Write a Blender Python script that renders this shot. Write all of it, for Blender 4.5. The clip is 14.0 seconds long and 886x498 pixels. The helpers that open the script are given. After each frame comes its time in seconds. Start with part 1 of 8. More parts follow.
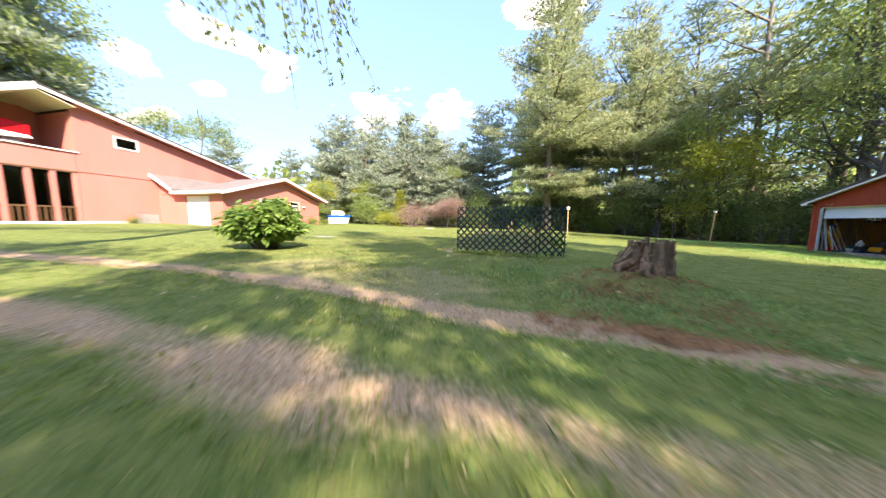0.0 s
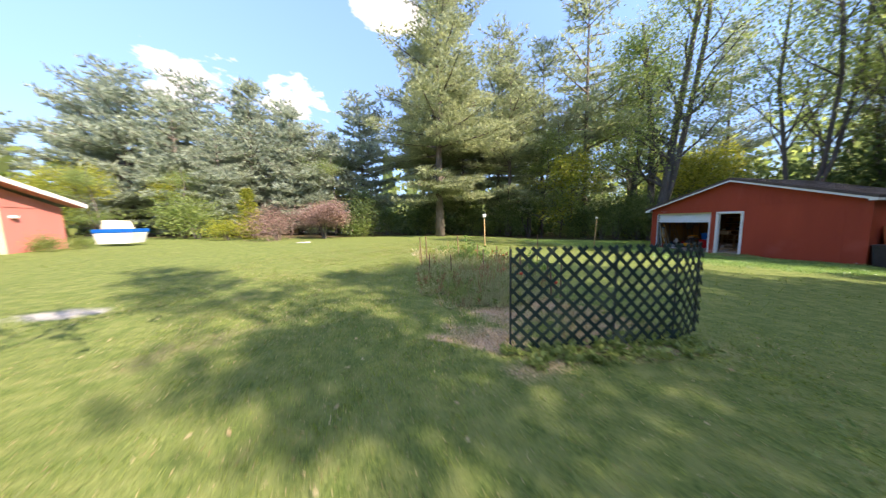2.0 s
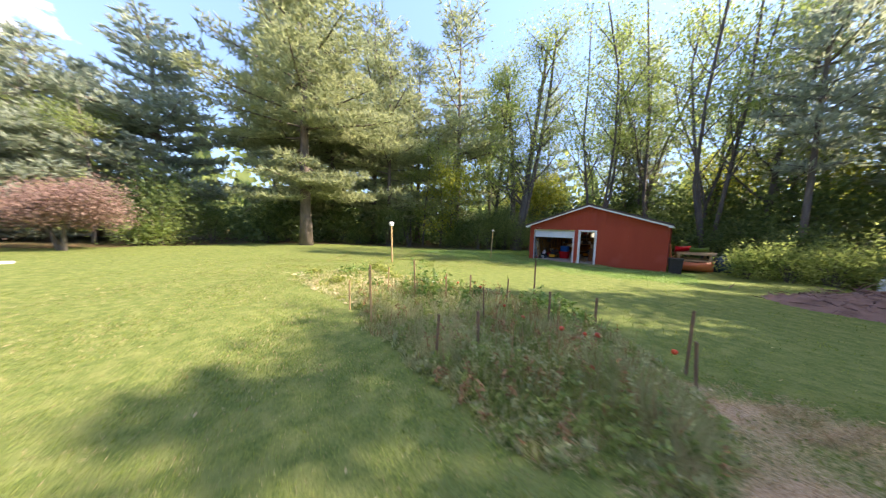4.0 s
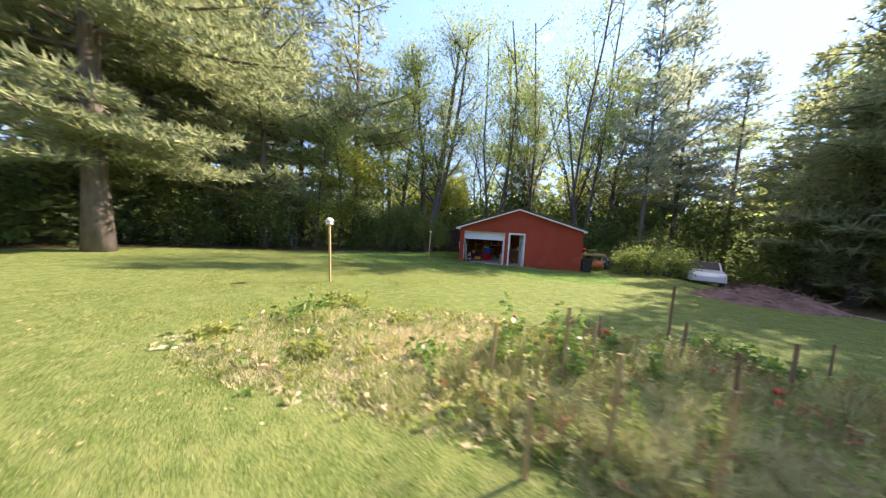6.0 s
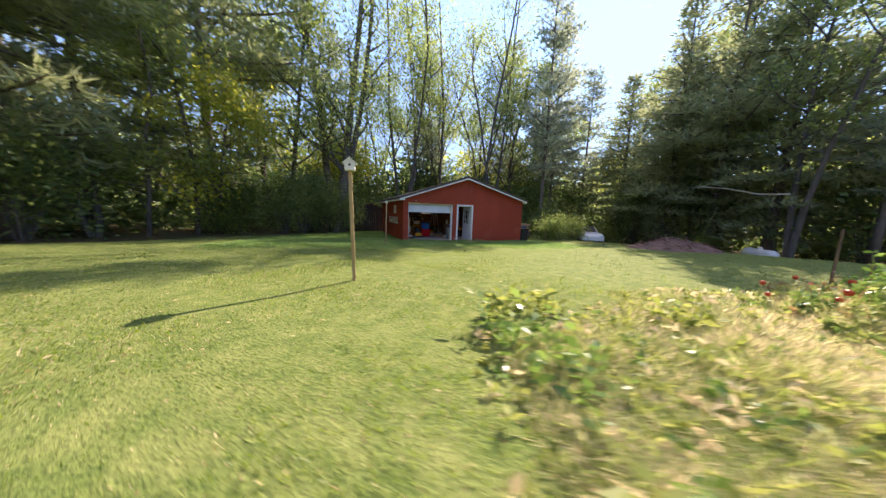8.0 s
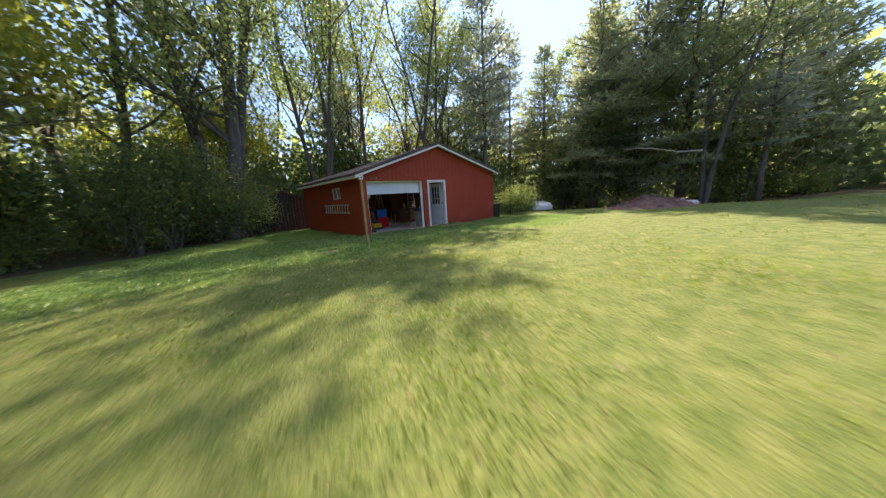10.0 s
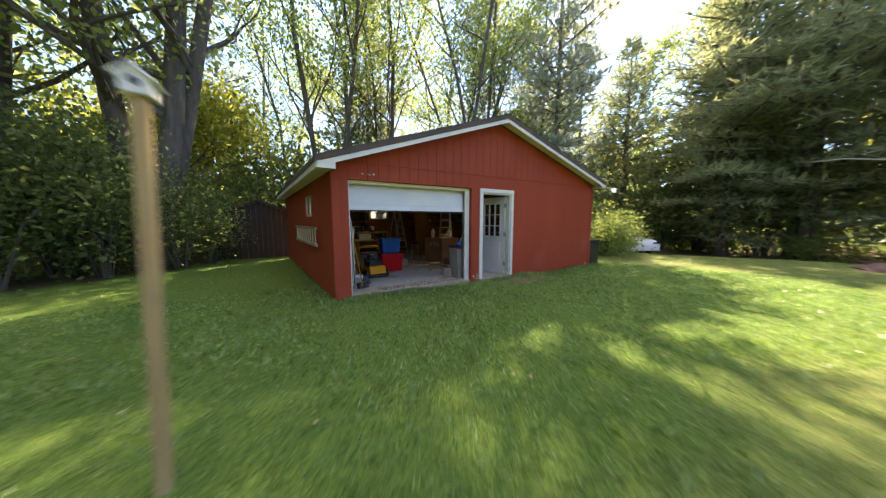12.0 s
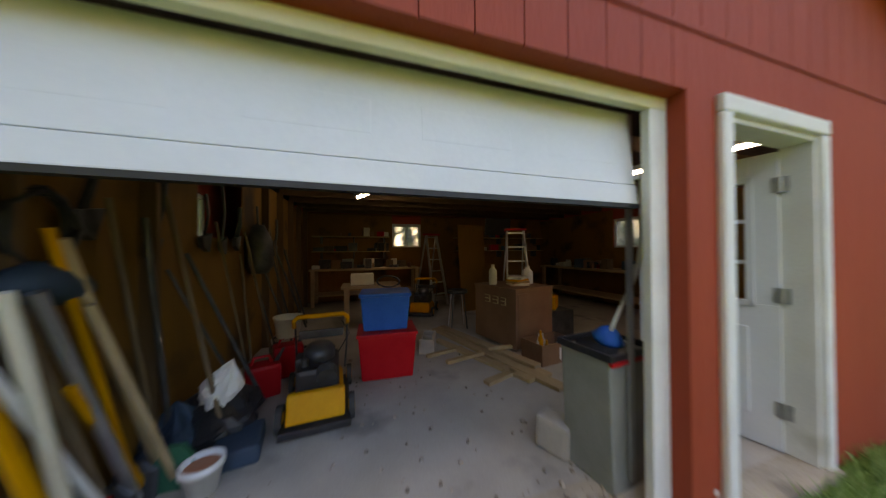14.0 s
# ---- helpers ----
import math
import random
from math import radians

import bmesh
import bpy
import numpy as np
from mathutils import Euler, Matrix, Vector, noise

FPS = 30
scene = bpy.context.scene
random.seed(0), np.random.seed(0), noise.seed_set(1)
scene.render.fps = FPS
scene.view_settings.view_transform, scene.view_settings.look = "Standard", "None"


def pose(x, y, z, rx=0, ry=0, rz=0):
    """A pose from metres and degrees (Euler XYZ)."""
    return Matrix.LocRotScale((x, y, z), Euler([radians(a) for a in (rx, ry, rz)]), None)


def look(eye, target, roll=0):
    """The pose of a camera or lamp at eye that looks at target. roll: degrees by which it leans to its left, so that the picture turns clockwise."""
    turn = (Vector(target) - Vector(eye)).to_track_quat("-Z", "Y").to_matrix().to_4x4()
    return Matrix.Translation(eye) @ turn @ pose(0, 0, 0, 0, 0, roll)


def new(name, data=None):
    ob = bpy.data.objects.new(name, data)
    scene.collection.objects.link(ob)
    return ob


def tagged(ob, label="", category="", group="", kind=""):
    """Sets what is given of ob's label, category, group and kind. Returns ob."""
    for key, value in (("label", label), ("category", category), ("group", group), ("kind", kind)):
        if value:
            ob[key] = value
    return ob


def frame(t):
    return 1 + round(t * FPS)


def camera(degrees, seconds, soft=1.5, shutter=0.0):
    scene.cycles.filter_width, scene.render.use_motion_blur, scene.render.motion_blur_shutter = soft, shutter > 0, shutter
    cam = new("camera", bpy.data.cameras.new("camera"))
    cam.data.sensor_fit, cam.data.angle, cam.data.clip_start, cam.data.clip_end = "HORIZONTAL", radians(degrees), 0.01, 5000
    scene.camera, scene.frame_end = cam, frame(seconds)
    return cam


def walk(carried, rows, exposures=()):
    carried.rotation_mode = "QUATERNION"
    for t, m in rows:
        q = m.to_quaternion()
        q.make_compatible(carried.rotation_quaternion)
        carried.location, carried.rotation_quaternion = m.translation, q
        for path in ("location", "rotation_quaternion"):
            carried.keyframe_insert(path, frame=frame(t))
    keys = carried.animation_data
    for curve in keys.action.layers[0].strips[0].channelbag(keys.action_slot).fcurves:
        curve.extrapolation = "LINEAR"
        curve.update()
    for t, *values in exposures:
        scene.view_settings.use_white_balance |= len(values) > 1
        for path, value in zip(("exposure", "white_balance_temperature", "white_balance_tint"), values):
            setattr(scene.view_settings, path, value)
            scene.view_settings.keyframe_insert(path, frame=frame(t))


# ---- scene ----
# ---------- camera ----------
cam = camera(118.7, 14.0, soft=1.2, shutter=0.5)
PATH = [
    (0, (13.315, -15.035, 1.301), (11.369, -15.451, 1.098), 0.37),
    (0.5, (12.177, -15.723, 1.454), (10.198, -15.939, 1.265), 0.35),
    (1, (11.212, -16.425, 1.653), (9.221, -16.401, 1.463), -0.40),
    (1.5, (10.160, -17.058, 1.835), (8.190, -16.770, 1.636), -1.01),
    (2, (9.074, -17.552, 1.987), (7.167, -16.988, 1.775), -1.29),
    (2.5, (7.982, -17.892, 2.125), (6.176, -17.062, 1.902), -1.03),
    (3, (6.859, -18.044, 2.216), (5.189, -16.966, 1.999), -0.32),
    (3.5, (5.803, -18.186, 2.236), (4.294, -16.888, 2.039), 0.52),
    (4, (4.718, -18.294, 2.239), (3.392, -16.808, 2.059), 1.34),
    (4.2, (4.254, -18.272, 2.232), (3.008, -16.718, 2.056), 1.69),
    (4.78, (2.900, -18.238, 2.251), (1.895, -16.517, 2.090), 2.43),
    (5.35, (1.431, -18.007, 2.279), (0.679, -16.160, 2.124), 2.85),
    (5.92, (-0.082, -17.599, 2.264), (-0.567, -15.665, 2.102), 3.16),
    (6.5, (-1.567, -17.034, 2.152), (-1.768, -15.052, 1.969), 3.60),
    (7, (-2.825, -16.480, 1.997), (-2.770, -14.492, 1.788), 4.08),
    (7.5, (-4.017, -15.787, 1.751), (-3.708, -13.824, 1.519), 3.28),
    (8, (-5.106, -15.043, 1.551), (-4.560, -13.137, 1.286), 2.05),
    (8.5, (-6.090, -13.987, 1.378), (-5.319, -12.168, 1.065), 0.68),
    (9, (-6.763, -12.868, 1.290), (-5.813, -11.146, 0.926), -1.54),
    (9.62, (-7.138, -11.307, 1.286), (-6.022, -9.695, 0.891), -3.24),
    (10.25, (-6.755, -9.542, 1.409), (-5.562, -7.982, 1.030), -3.25),
    (10.88, (-5.871, -7.754, 1.524), (-4.682, -6.179, 1.195), -2.26),
    (11.5, (-4.743, -6.123, 1.499), (-3.644, -4.473, 1.235), -0.98),
    (12, (-3.811, -4.931, 1.389), (-2.825, -3.204, 1.178), -0.03),
    (12.5, (-3.070, -3.710, 1.218), (-2.189, -1.919, 1.084), -0.02),
    (13, (-2.514, -2.572, 1.174), (-1.730, -0.732, 1.127), -0.09),
    (13.5, (-2.083, -1.621, 1.247), (-1.396, 0.257, 1.233), 0.05),
    (14, (-1.755, -0.853, 1.358), (-1.146, 1.051, 1.375), -0.41),
]
walk(cam, [(t, look(eye, target, roll)) for t, eye, target, roll in PATH], [(0, 2.46, 7000, 20), (0.5, 2.28, 6900, 20), (1.2, 2.08, 6800, 20), (2, 2.09, 6750, 22), (3, 2.24, 7000, 23), (4.2, 2.28, 7000, 23), (6.5, 2.10, 6850, 25), (9.2, 1.93, 7050, 24), (11.5, 2.44, 7400, 22), (12, 2.64, 7900, 20), (12.6, 2.80, 8200, 16), (13.4, 3.02, 8900, 17), (14, 3.06, 9300, 21)])


# ---------- world, sun ----------
SUN_EL, SUN_AZ = 39.0, 51.5
_ce = math.cos(radians(SUN_EL))
SUN_WAY = Vector((math.sin(radians(SUN_AZ)) * _ce, math.cos(radians(SUN_AZ)) * _ce, math.sin(radians(SUN_EL))))
sun = new("sun", bpy.data.lights.new("sun", "SUN"))
sun.data.energy, sun.data.angle, sun.data.color = 3.5, radians(0.55), (1.0, 0.91, 0.75)
sun.matrix_world = look(SUN_WAY * 60, (0, 0, 0))

world = bpy.data.worlds.new("sky")
scene.world = world
world.use_nodes = True
wn, wl = world.node_tree.nodes, world.node_tree.links
wn.clear()
sky = wn.new("ShaderNodeTexSky")
sky.sky_type, sky.sun_disc = "NISHITA", False
sky.sun_elevation, sky.sun_rotation = radians(SUN_EL), radians(SUN_AZ)
sky.altitude, sky.air_density, sky.dust_density, sky.ozone_density = 1200.0, 0.9, 0.0, 1.4
co = wn.new("ShaderNodeTexCoord")
sep = wn.new("ShaderNodeSeparateXYZ")
wl.new(co.outputs["Generated"], sep.inputs[0])
# clouds: the way of the sky laid on a flat sheet high above
low = wn.new("ShaderNodeMath"); low.operation = "MAXIMUM"; low.inputs[1].default_value = 0.03
wl.new(sep.outputs["Z"], low.inputs[0])
add_z = wn.new("ShaderNodeMath"); add_z.operation = "ADD"; add_z.inputs[1].default_value = 0.16
wl.new(low.outputs[0], add_z.inputs[0])
dx = wn.new("ShaderNodeMath"); dx.operation = "DIVIDE"
dy = wn.new("ShaderNodeMath"); dy.operation = "DIVIDE"
wl.new(sep.outputs["X"], dx.inputs[0]); wl.new(add_z.outputs[0], dx.inputs[1])
wl.new(sep.outputs["Y"], dy.inputs[0]); wl.new(add_z.outputs[0], dy.inputs[1])
flat = wn.new("ShaderNodeCombineXYZ")
wl.new(dx.outputs[0], flat.inputs[0]); wl.new(dy.outputs[0], flat.inputs[1])
shift = wn.new("ShaderNodeMapping"); shift.inputs["Location"].default_value = (3.1, 1.7, 0.0)
wl.new(flat.outputs[0], shift.inputs[0])
puffs = wn.new("ShaderNodeTexNoise"); puffs.inputs["Scale"].default_value = 3.6
puffs.inputs["Detail"].default_value = 8.0; puffs.inputs["Roughness"].default_value = 0.6
wl.new(shift.outputs[0], puffs.inputs["Vector"])
# fair-weather clouds, one heap each: place on the sheet, half length, half width, turn
# the wide heap at (0.05, 0.0) is unseen overhead, added to whiten the shade
CLOUDS = [(-0.97, -1.08, 0.30, 0.17, 153), (-1.22, -1.18, 0.18, 0.11, 76), (-0.92, -1.58, 0.24, 0.13, 67), (-1.15, -1.48, 0.15, 0.09, 77),
          (-1.60, -0.77, 0.40, 0.30, 50), (-1.79, -0.38, 0.34, 0.25, 7), (-1.10, 0.16, 0.25, 0.13, 105), (-1.20, -2.06, 0.30, 0.13, 94), (0.05, 0.0, 0.95, 0.80, 30), (0.9, 0.5, 0.4, 0.25, 30)]
heap = None
for cx, cy, la, lb, turn in CLOUDS:
    mp = wn.new("ShaderNodeMapping"); mp.vector_type = "TEXTURE"
    mp.inputs["Location"].default_value, mp.inputs["Rotation"].default_value, mp.inputs["Scale"].default_value = (cx, cy, 0), (0, 0, radians(turn)), (la, lb, 1)
    ball = wn.new("ShaderNodeTexGradient"); ball.gradient_type = "SPHERICAL"
    wl.new(flat.outputs[0], mp.inputs[0]); wl.new(mp.outputs[0], ball.inputs[0])
    if heap is None:
        heap = ball.outputs["Fac"]
    else:
        top = wn.new("ShaderNodeMath"); top.operation = "MAXIMUM"
        wl.new(heap, top.inputs[0]); wl.new(ball.outputs["Fac"], top.inputs[1])
        heap = top.outputs[0]
ragged = wn.new("ShaderNodeMath"); ragged.operation = "MULTIPLY_ADD"; ragged.inputs[1].default_value = 0.90
torn = wn.new("ShaderNodeMath"); torn.operation = "MULTIPLY_ADD"; torn.inputs[1].default_value, torn.inputs[2].default_value = 2.0, -0.5
wl.new(puffs.outputs["Fac"], torn.inputs[0])
wl.new(heap, ragged.inputs[0]); wl.new(torn.outputs[0], ragged.inputs[2])
ramp = wn.new("ShaderNodeValToRGB")
ramp.color_ramp.elements[0].position, ramp.color_ramp.elements[1].position = 0.86, 1.12
wl.new(ragged.outputs[0], ramp.inputs[0])
bg_sky, bg_cloud, blend = wn.new("ShaderNodeBackground"), wn.new("ShaderNodeBackground"), wn.new("ShaderNodeMixShader")
bg_sky.inputs["Strength"].default_value = 0.135
bg_cloud.inputs["Color"].default_value, bg_cloud.inputs["Strength"].default_value = (1.0, 0.985, 0.95, 1), 0.36
# sky scaled down towards the horizon and up overhead, which keeps the ground lit
rise_ = wn.new("ShaderNodeMapRange"); rise_.interpolation_type = "SMOOTHSTEP"
for key, val in (("From Min", 0.0), ("From Max", 0.75), ("To Min", 0.36), ("To Max", 1.20)):
    rise_.inputs[key].default_value = val
wl.new(sep.outputs["Z"], rise_.inputs["Value"])
clear = wn.new("ShaderNodeVectorMath"); clear.operation = "SCALE"
wl.new(sky.outputs[0], clear.inputs[0]); wl.new(rise_.outputs[0], clear.inputs["Scale"])
blue = wn.new("ShaderNodeVectorMath"); blue.operation = "MULTIPLY"; blue.inputs[1].default_value = (0.90, 0.98, 1.06)
wl.new(clear.outputs[0], blue.inputs[0])
wl.new(blue.outputs[0], bg_sky.inputs["Color"])
wl.new(ramp.outputs[0], blend.inputs[0]); wl.new(bg_sky.outputs[0], blend.inputs[1]); wl.new(bg_cloud.outputs[0], blend.inputs[2])
wl.new(blend.outputs[0], wn.new("ShaderNodeOutputWorld").inputs["Surface"])

# ---------- materials ----------
def mat(name, dark, light, rough=0.7, scale=6.0, fine=60.0, bump=0.2, metal=0.0, stretch=(1, 1, 1), island=0.0, through_light=0.0, spec=0.4, stain=None, stain_at=0.6, per_object=0.0, lift=(1.5, 1.45, 1.25)):
    """A surface of two tones: broad noise and fine grain, relief, and stains with a shape of their own."""
    m = bpy.data.materials.new(name)
    m.use_nodes = True
    n, l = m.node_tree.nodes, m.node_tree.links
    n.clear()
    out, bsdf = n.new("ShaderNodeOutputMaterial"), n.new("ShaderNodeBsdfPrincipled")
    tc, mp = n.new("ShaderNodeTexCoord"), n.new("ShaderNodeMapping")
    mp.inputs["Scale"].default_value = stretch
    l.new(tc.outputs["Object"], mp.inputs[0])
    a, b = n.new("ShaderNodeTexNoise"), n.new("ShaderNodeTexNoise")
    a.inputs["Scale"].default_value, a.inputs["Detail"].default_value = scale, 5
    b.inputs["Scale"].default_value, b.inputs["Detail"].default_value = fine, 3
    l.new(mp.outputs[0], a.inputs["Vector"]); l.new(mp.outputs[0], b.inputs["Vector"])
    both = n.new("ShaderNodeMath"); both.operation = "MULTIPLY_ADD"
    l.new(b.outputs["Fac"], both.inputs[0]); both.inputs[1].default_value = 0.45
    half = n.new("ShaderNodeMath"); half.operation = "MULTIPLY_ADD"
    l.new(a.outputs["Fac"], half.inputs[0]); half.inputs[1].default_value, half.inputs[2].default_value = 1.5, -0.48
    l.new(half.outputs[0], both.inputs[2])
    fac = both.outputs[0]
    if island or per_object:
        geo = n.new("ShaderNodeNewGeometry") if island else n.new("ShaderNodeObjectInfo")
        ran = n.new("ShaderNodeMath"); ran.operation = "MULTIPLY_ADD"
        l.new(geo.outputs["Random Per Island" if island else "Random"], ran.inputs[0])
        ran.inputs[1].default_value = island or per_object
        sub = n.new("ShaderNodeMath"); sub.operation = "SUBTRACT"; sub.inputs[1].default_value = (island or per_object) / 2
        l.new(fac, ran.inputs[2]); l.new(ran.outputs[0], sub.inputs[0])
        fac = sub.outputs[0]
    mix = n.new("ShaderNodeMix"); mix.data_type = "RGBA"; mix.clamp_factor = True
    mix.inputs["A"].default_value, mix.inputs["B"].default_value = (*dark, 1), (*light, 1)
    l.new(fac, mix.inputs["Factor"])
    colour = mix.outputs["Result"]
    if stain:
        s, r, mx = n.new("ShaderNodeTexNoise"), n.new("ShaderNodeMapRange"), n.new("ShaderNodeMix")
        s.inputs["Scale"].default_value, s.inputs["Detail"].default_value = scale * 0.6, 6
        l.new(tc.outputs["Object"], s.inputs["Vector"])
        r.inputs["From Min"].default_value, r.inputs["From Max"].default_value = stain_at, stain_at + 0.12
        l.new(s.outputs["Fac"], r.inputs["Value"])
        mx.data_type = "RGBA"; mx.inputs["B"].default_value = (*stain, 1)
        l.new(r.outputs[0], mx.inputs["Factor"]); l.new(colour, mx.inputs["A"])
        colour = mx.outputs["Result"]
    l.new(colour, bsdf.inputs["Base Color"])
    bsdf.inputs["Roughness"].default_value, bsdf.inputs["Metallic"].default_value = rough, metal
    bsdf.inputs["Specular IOR Level"].default_value = spec
    if bump:
        bp = n.new("ShaderNodeBump"); bp.inputs["Strength"].default_value, bp.inputs["Distance"].default_value = bump, 0.02
        l.new(both.outputs[0], bp.inputs["Height"]); l.new(bp.outputs[0], bsdf.inputs["Normal"])
    last = bsdf
    if through_light:
        tr, ms = n.new("ShaderNodeBsdfTranslucent"), n.new("ShaderNodeMixShader")
        lit = n.new("ShaderNodeMix"); lit.data_type = "RGBA"; lit.blend_type = "MULTIPLY"; lit.inputs["Factor"].default_value = 1.0
        lit.inputs["B"].default_value = (*lift, 1)
        l.new(colour, lit.inputs["A"]); l.new(lit.outputs["Result"], tr.inputs["Color"]); ms.inputs[0].default_value = through_light
        l.new(bsdf.outputs[0], ms.inputs[1]); l.new(tr.outputs[0], ms.inputs[2])
        last = ms
    l.new(last.outputs[0], out.inputs["Surface"])
    return m


def glass(name, tint=(0.9, 0.95, 0.95)):
    m = bpy.data.materials.new(name)
    m.use_nodes = True
    n, l = m.node_tree.nodes, m.node_tree.links
    n.clear()
    out, gl, tp, ms, fr = (n.new("ShaderNode" + k) for k in ("OutputMaterial", "BsdfGlossy", "BsdfTransparent", "MixShader", "Fresnel"))
    gl.inputs["Roughness"].default_value = 0.02
    tp.inputs["Color"].default_value = (*tint, 1)
    l.new(fr.outputs[0], ms.inputs[0]); l.new(tp.outputs[0], ms.inputs[1]); l.new(gl.outputs[0], ms.inputs[2])
    l.new(ms.outputs[0], out.inputs["Surface"])
    return m


def glow(name, colour, strength):
    m = bpy.data.materials.new(name)
    m.use_nodes = True
    n = m.node_tree.nodes
    n["Principled BSDF"].inputs["Emission Color"].default_value = (*colour, 1)
    n["Principled BSDF"].inputs["Emission Strength"].default_value = strength
    return m


RED = mat("red_barn_paint", (0.290, 0.037, 0.014), (0.395, 0.058, 0.022), 0.7, 1.3, 40, 0.4, stretch=(1, 1, 0.25), stain=(0.37, 0.065, 0.035), stain_at=0.60)
RED_HOUSE = mat("red_house_paint", (0.44, 0.150, 0.120), (0.52, 0.190, 0.155), 0.6, 1.0, 30, 0.2, stretch=(1, 1, 0.25))
WHITE = mat("white_trim_paint", (0.62, 0.62, 0.58), (0.78, 0.78, 0.75), 0.5, 3, 50, 0.15, stain=(0.50, 0.49, 0.42), stain_at=0.66)
DOOR_WHITE = mat("white_door_enamel", (0.60, 0.63, 0.64), (0.72, 0.74, 0.75), 0.42, 2, 40, 0.08, stain=(0.52, 0.54, 0.52), stain_at=0.66)
SOFFIT = mat("cream_soffit_paint", (0.64, 0.61, 0.41), (0.74, 0.71, 0.50), 0.6, 2, 40, 0.15)
SHINGLE = mat("brown_shingles", (0.045, 0.035, 0.032), (0.115, 0.09, 0.08), 0.9, 4, 120, 0.5, per_object=0.7)
SHINGLE_GREY = mat("faded_shingles", (0.105, 0.092, 0.086), (0.175, 0.155, 0.146), 0.9, 3, 90, 0.4, per_object=0.3)
CONCRETE = mat("concrete_slab", (0.30, 0.265, 0.22), (0.45, 0.40, 0.34), 0.85, 2.2, 60, 0.35, stain=(0.15, 0.14, 0.13), stain_at=0.60)
APRON = mat("rough_pale_concrete", (0.26, 0.21, 0.155), (0.45, 0.38, 0.29), 0.95, 5, 45, 0.8, stain=(0.20, 0.17, 0.13), stain_at=0.58)
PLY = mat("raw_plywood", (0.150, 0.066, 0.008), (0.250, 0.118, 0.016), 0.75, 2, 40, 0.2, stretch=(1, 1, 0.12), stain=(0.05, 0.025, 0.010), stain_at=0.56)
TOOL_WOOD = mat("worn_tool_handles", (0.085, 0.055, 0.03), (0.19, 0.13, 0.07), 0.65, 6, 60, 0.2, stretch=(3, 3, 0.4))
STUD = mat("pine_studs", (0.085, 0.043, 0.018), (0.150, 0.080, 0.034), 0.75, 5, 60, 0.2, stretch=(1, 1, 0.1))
POST_WOOD = mat("weathered_post_wood", (0.30, 0.20, 0.085), (0.46, 0.33, 0.16), 0.8, 6, 60, 0.35, stretch=(3, 3, 0.4), stain=(0.24, 0.17, 0.09), stain_at=0.58)
LATTICE = mat("dark_green_lattice", (0.010, 0.022, 0.018), (0.022, 0.042, 0.034), 0.5, 8, 60, 0.2)
BARK_PINE = mat("pine_bark", (0.075, 0.058, 0.047), (0.22, 0.185, 0.155), 0.95, 3, 16, 1.0, stretch=(2.2, 2.2, 0.6))
BARK = mat("grey_bark", (0.055, 0.047, 0.040), (0.17, 0.15, 0.13), 0.95, 3, 18, 0.9, stretch=(2, 2, 0.5))
STUMP = mat("rotten_stump_wood", (0.045, 0.026, 0.015), (0.36, 0.235, 0.14), 0.95, 4, 26, 1.0, stretch=(3.0, 3.0, 0.4), stain=(0.20, 0.085, 0.035), stain_at=0.60)
NEEDLE = mat("pine_needles", (0.175, 0.215, 0.115), (0.41, 0.45, 0.265), 0.6, 0.35, 2.0, 0, island=0.7, through_light=0.5, spec=0.25)
NEEDLE_BLUE = mat("bluish_pine_needles", (0.17, 0.215, 0.165), (0.41, 0.465, 0.36), 0.6, 0.3, 2.0, 0, island=0.7, through_light=0.5, spec=0.25)
NEEDLE_DARK = mat("dark_spruce_needles", (0.165, 0.205, 0.112), (0.37, 0.415, 0.24), 0.6, 0.35, 2.0, 0, island=0.7, through_light=0.52, spec=0.25)
# shaded and sunlit tones of the same far foliage, light put into the colour
FAR_SHADED = mat("far_woods_shaded_green", (0.075, 0.105, 0.038), (0.19, 0.24, 0.085), 0.7, 0.3, 1.5, 0, island=0.8, through_light=0.45, spec=0.1)
FAR_SUNLIT = mat("far_leaves_painted_sunlit", (0.165, 0.23, 0.055), (0.4, 0.45, 0.145), 0.6, 0.3, 1.5, 0, island=0.8, through_light=0.62, spec=0.2)
LEAF = mat("broad_leaves", (0.120, 0.185, 0.050), (0.310, 0.375, 0.130), 0.5, 0.3, 1.5, 0, island=0.8, through_light=0.6, spec=0.3)
LEAF_YELLOW = mat("yellowing_leaves", (0.17, 0.215, 0.03), (0.42, 0.42, 0.07), 0.5, 0.4, 2, 0, island=0.9, through_light=0.55, spec=0.3)
LEAF_DARK = mat("dark_shrub_leaves", (0.070, 0.115, 0.042), (0.190, 0.250, 0.092), 0.5, 0.5, 2, 0, island=0.8, through_light=0.55, spec=0.3)
LEAF_BROWN = mat("purplish_brown_leaves", (0.17, 0.105, 0.09), (0.4, 0.285, 0.245), 0.6, 0.6, 2, 0, island=0.8, through_light=0.35, spec=0.2)
BUSH_LEAF = mat("glossy_bush_leaves", (0.080, 0.16, 0.030), (0.215, 0.32, 0.080), 0.38, 0.9, 4, 0, island=0.8, through_light=0.42, spec=0.5)
WEED = mat("weed_leaves", (0.140, 0.205, 0.050), (0.340, 0.390, 0.130), 0.55, 1.2, 5, 0, island=0.9, through_light=0.45, spec=0.3)
WEED_GREY = mat("grey_green_weeds", (0.250, 0.275, 0.125), (0.500, 0.500, 0.275), 0.6, 1.0, 5, 0, island=0.8, through_light=0.5, spec=0.2)
VINE = mat("yellow_green_vine", (0.15, 0.2, 0.04), (0.36, 0.38, 0.11), 0.55, 1.2, 5, 0, island=0.9, through_light=0.5, spec=0.3)
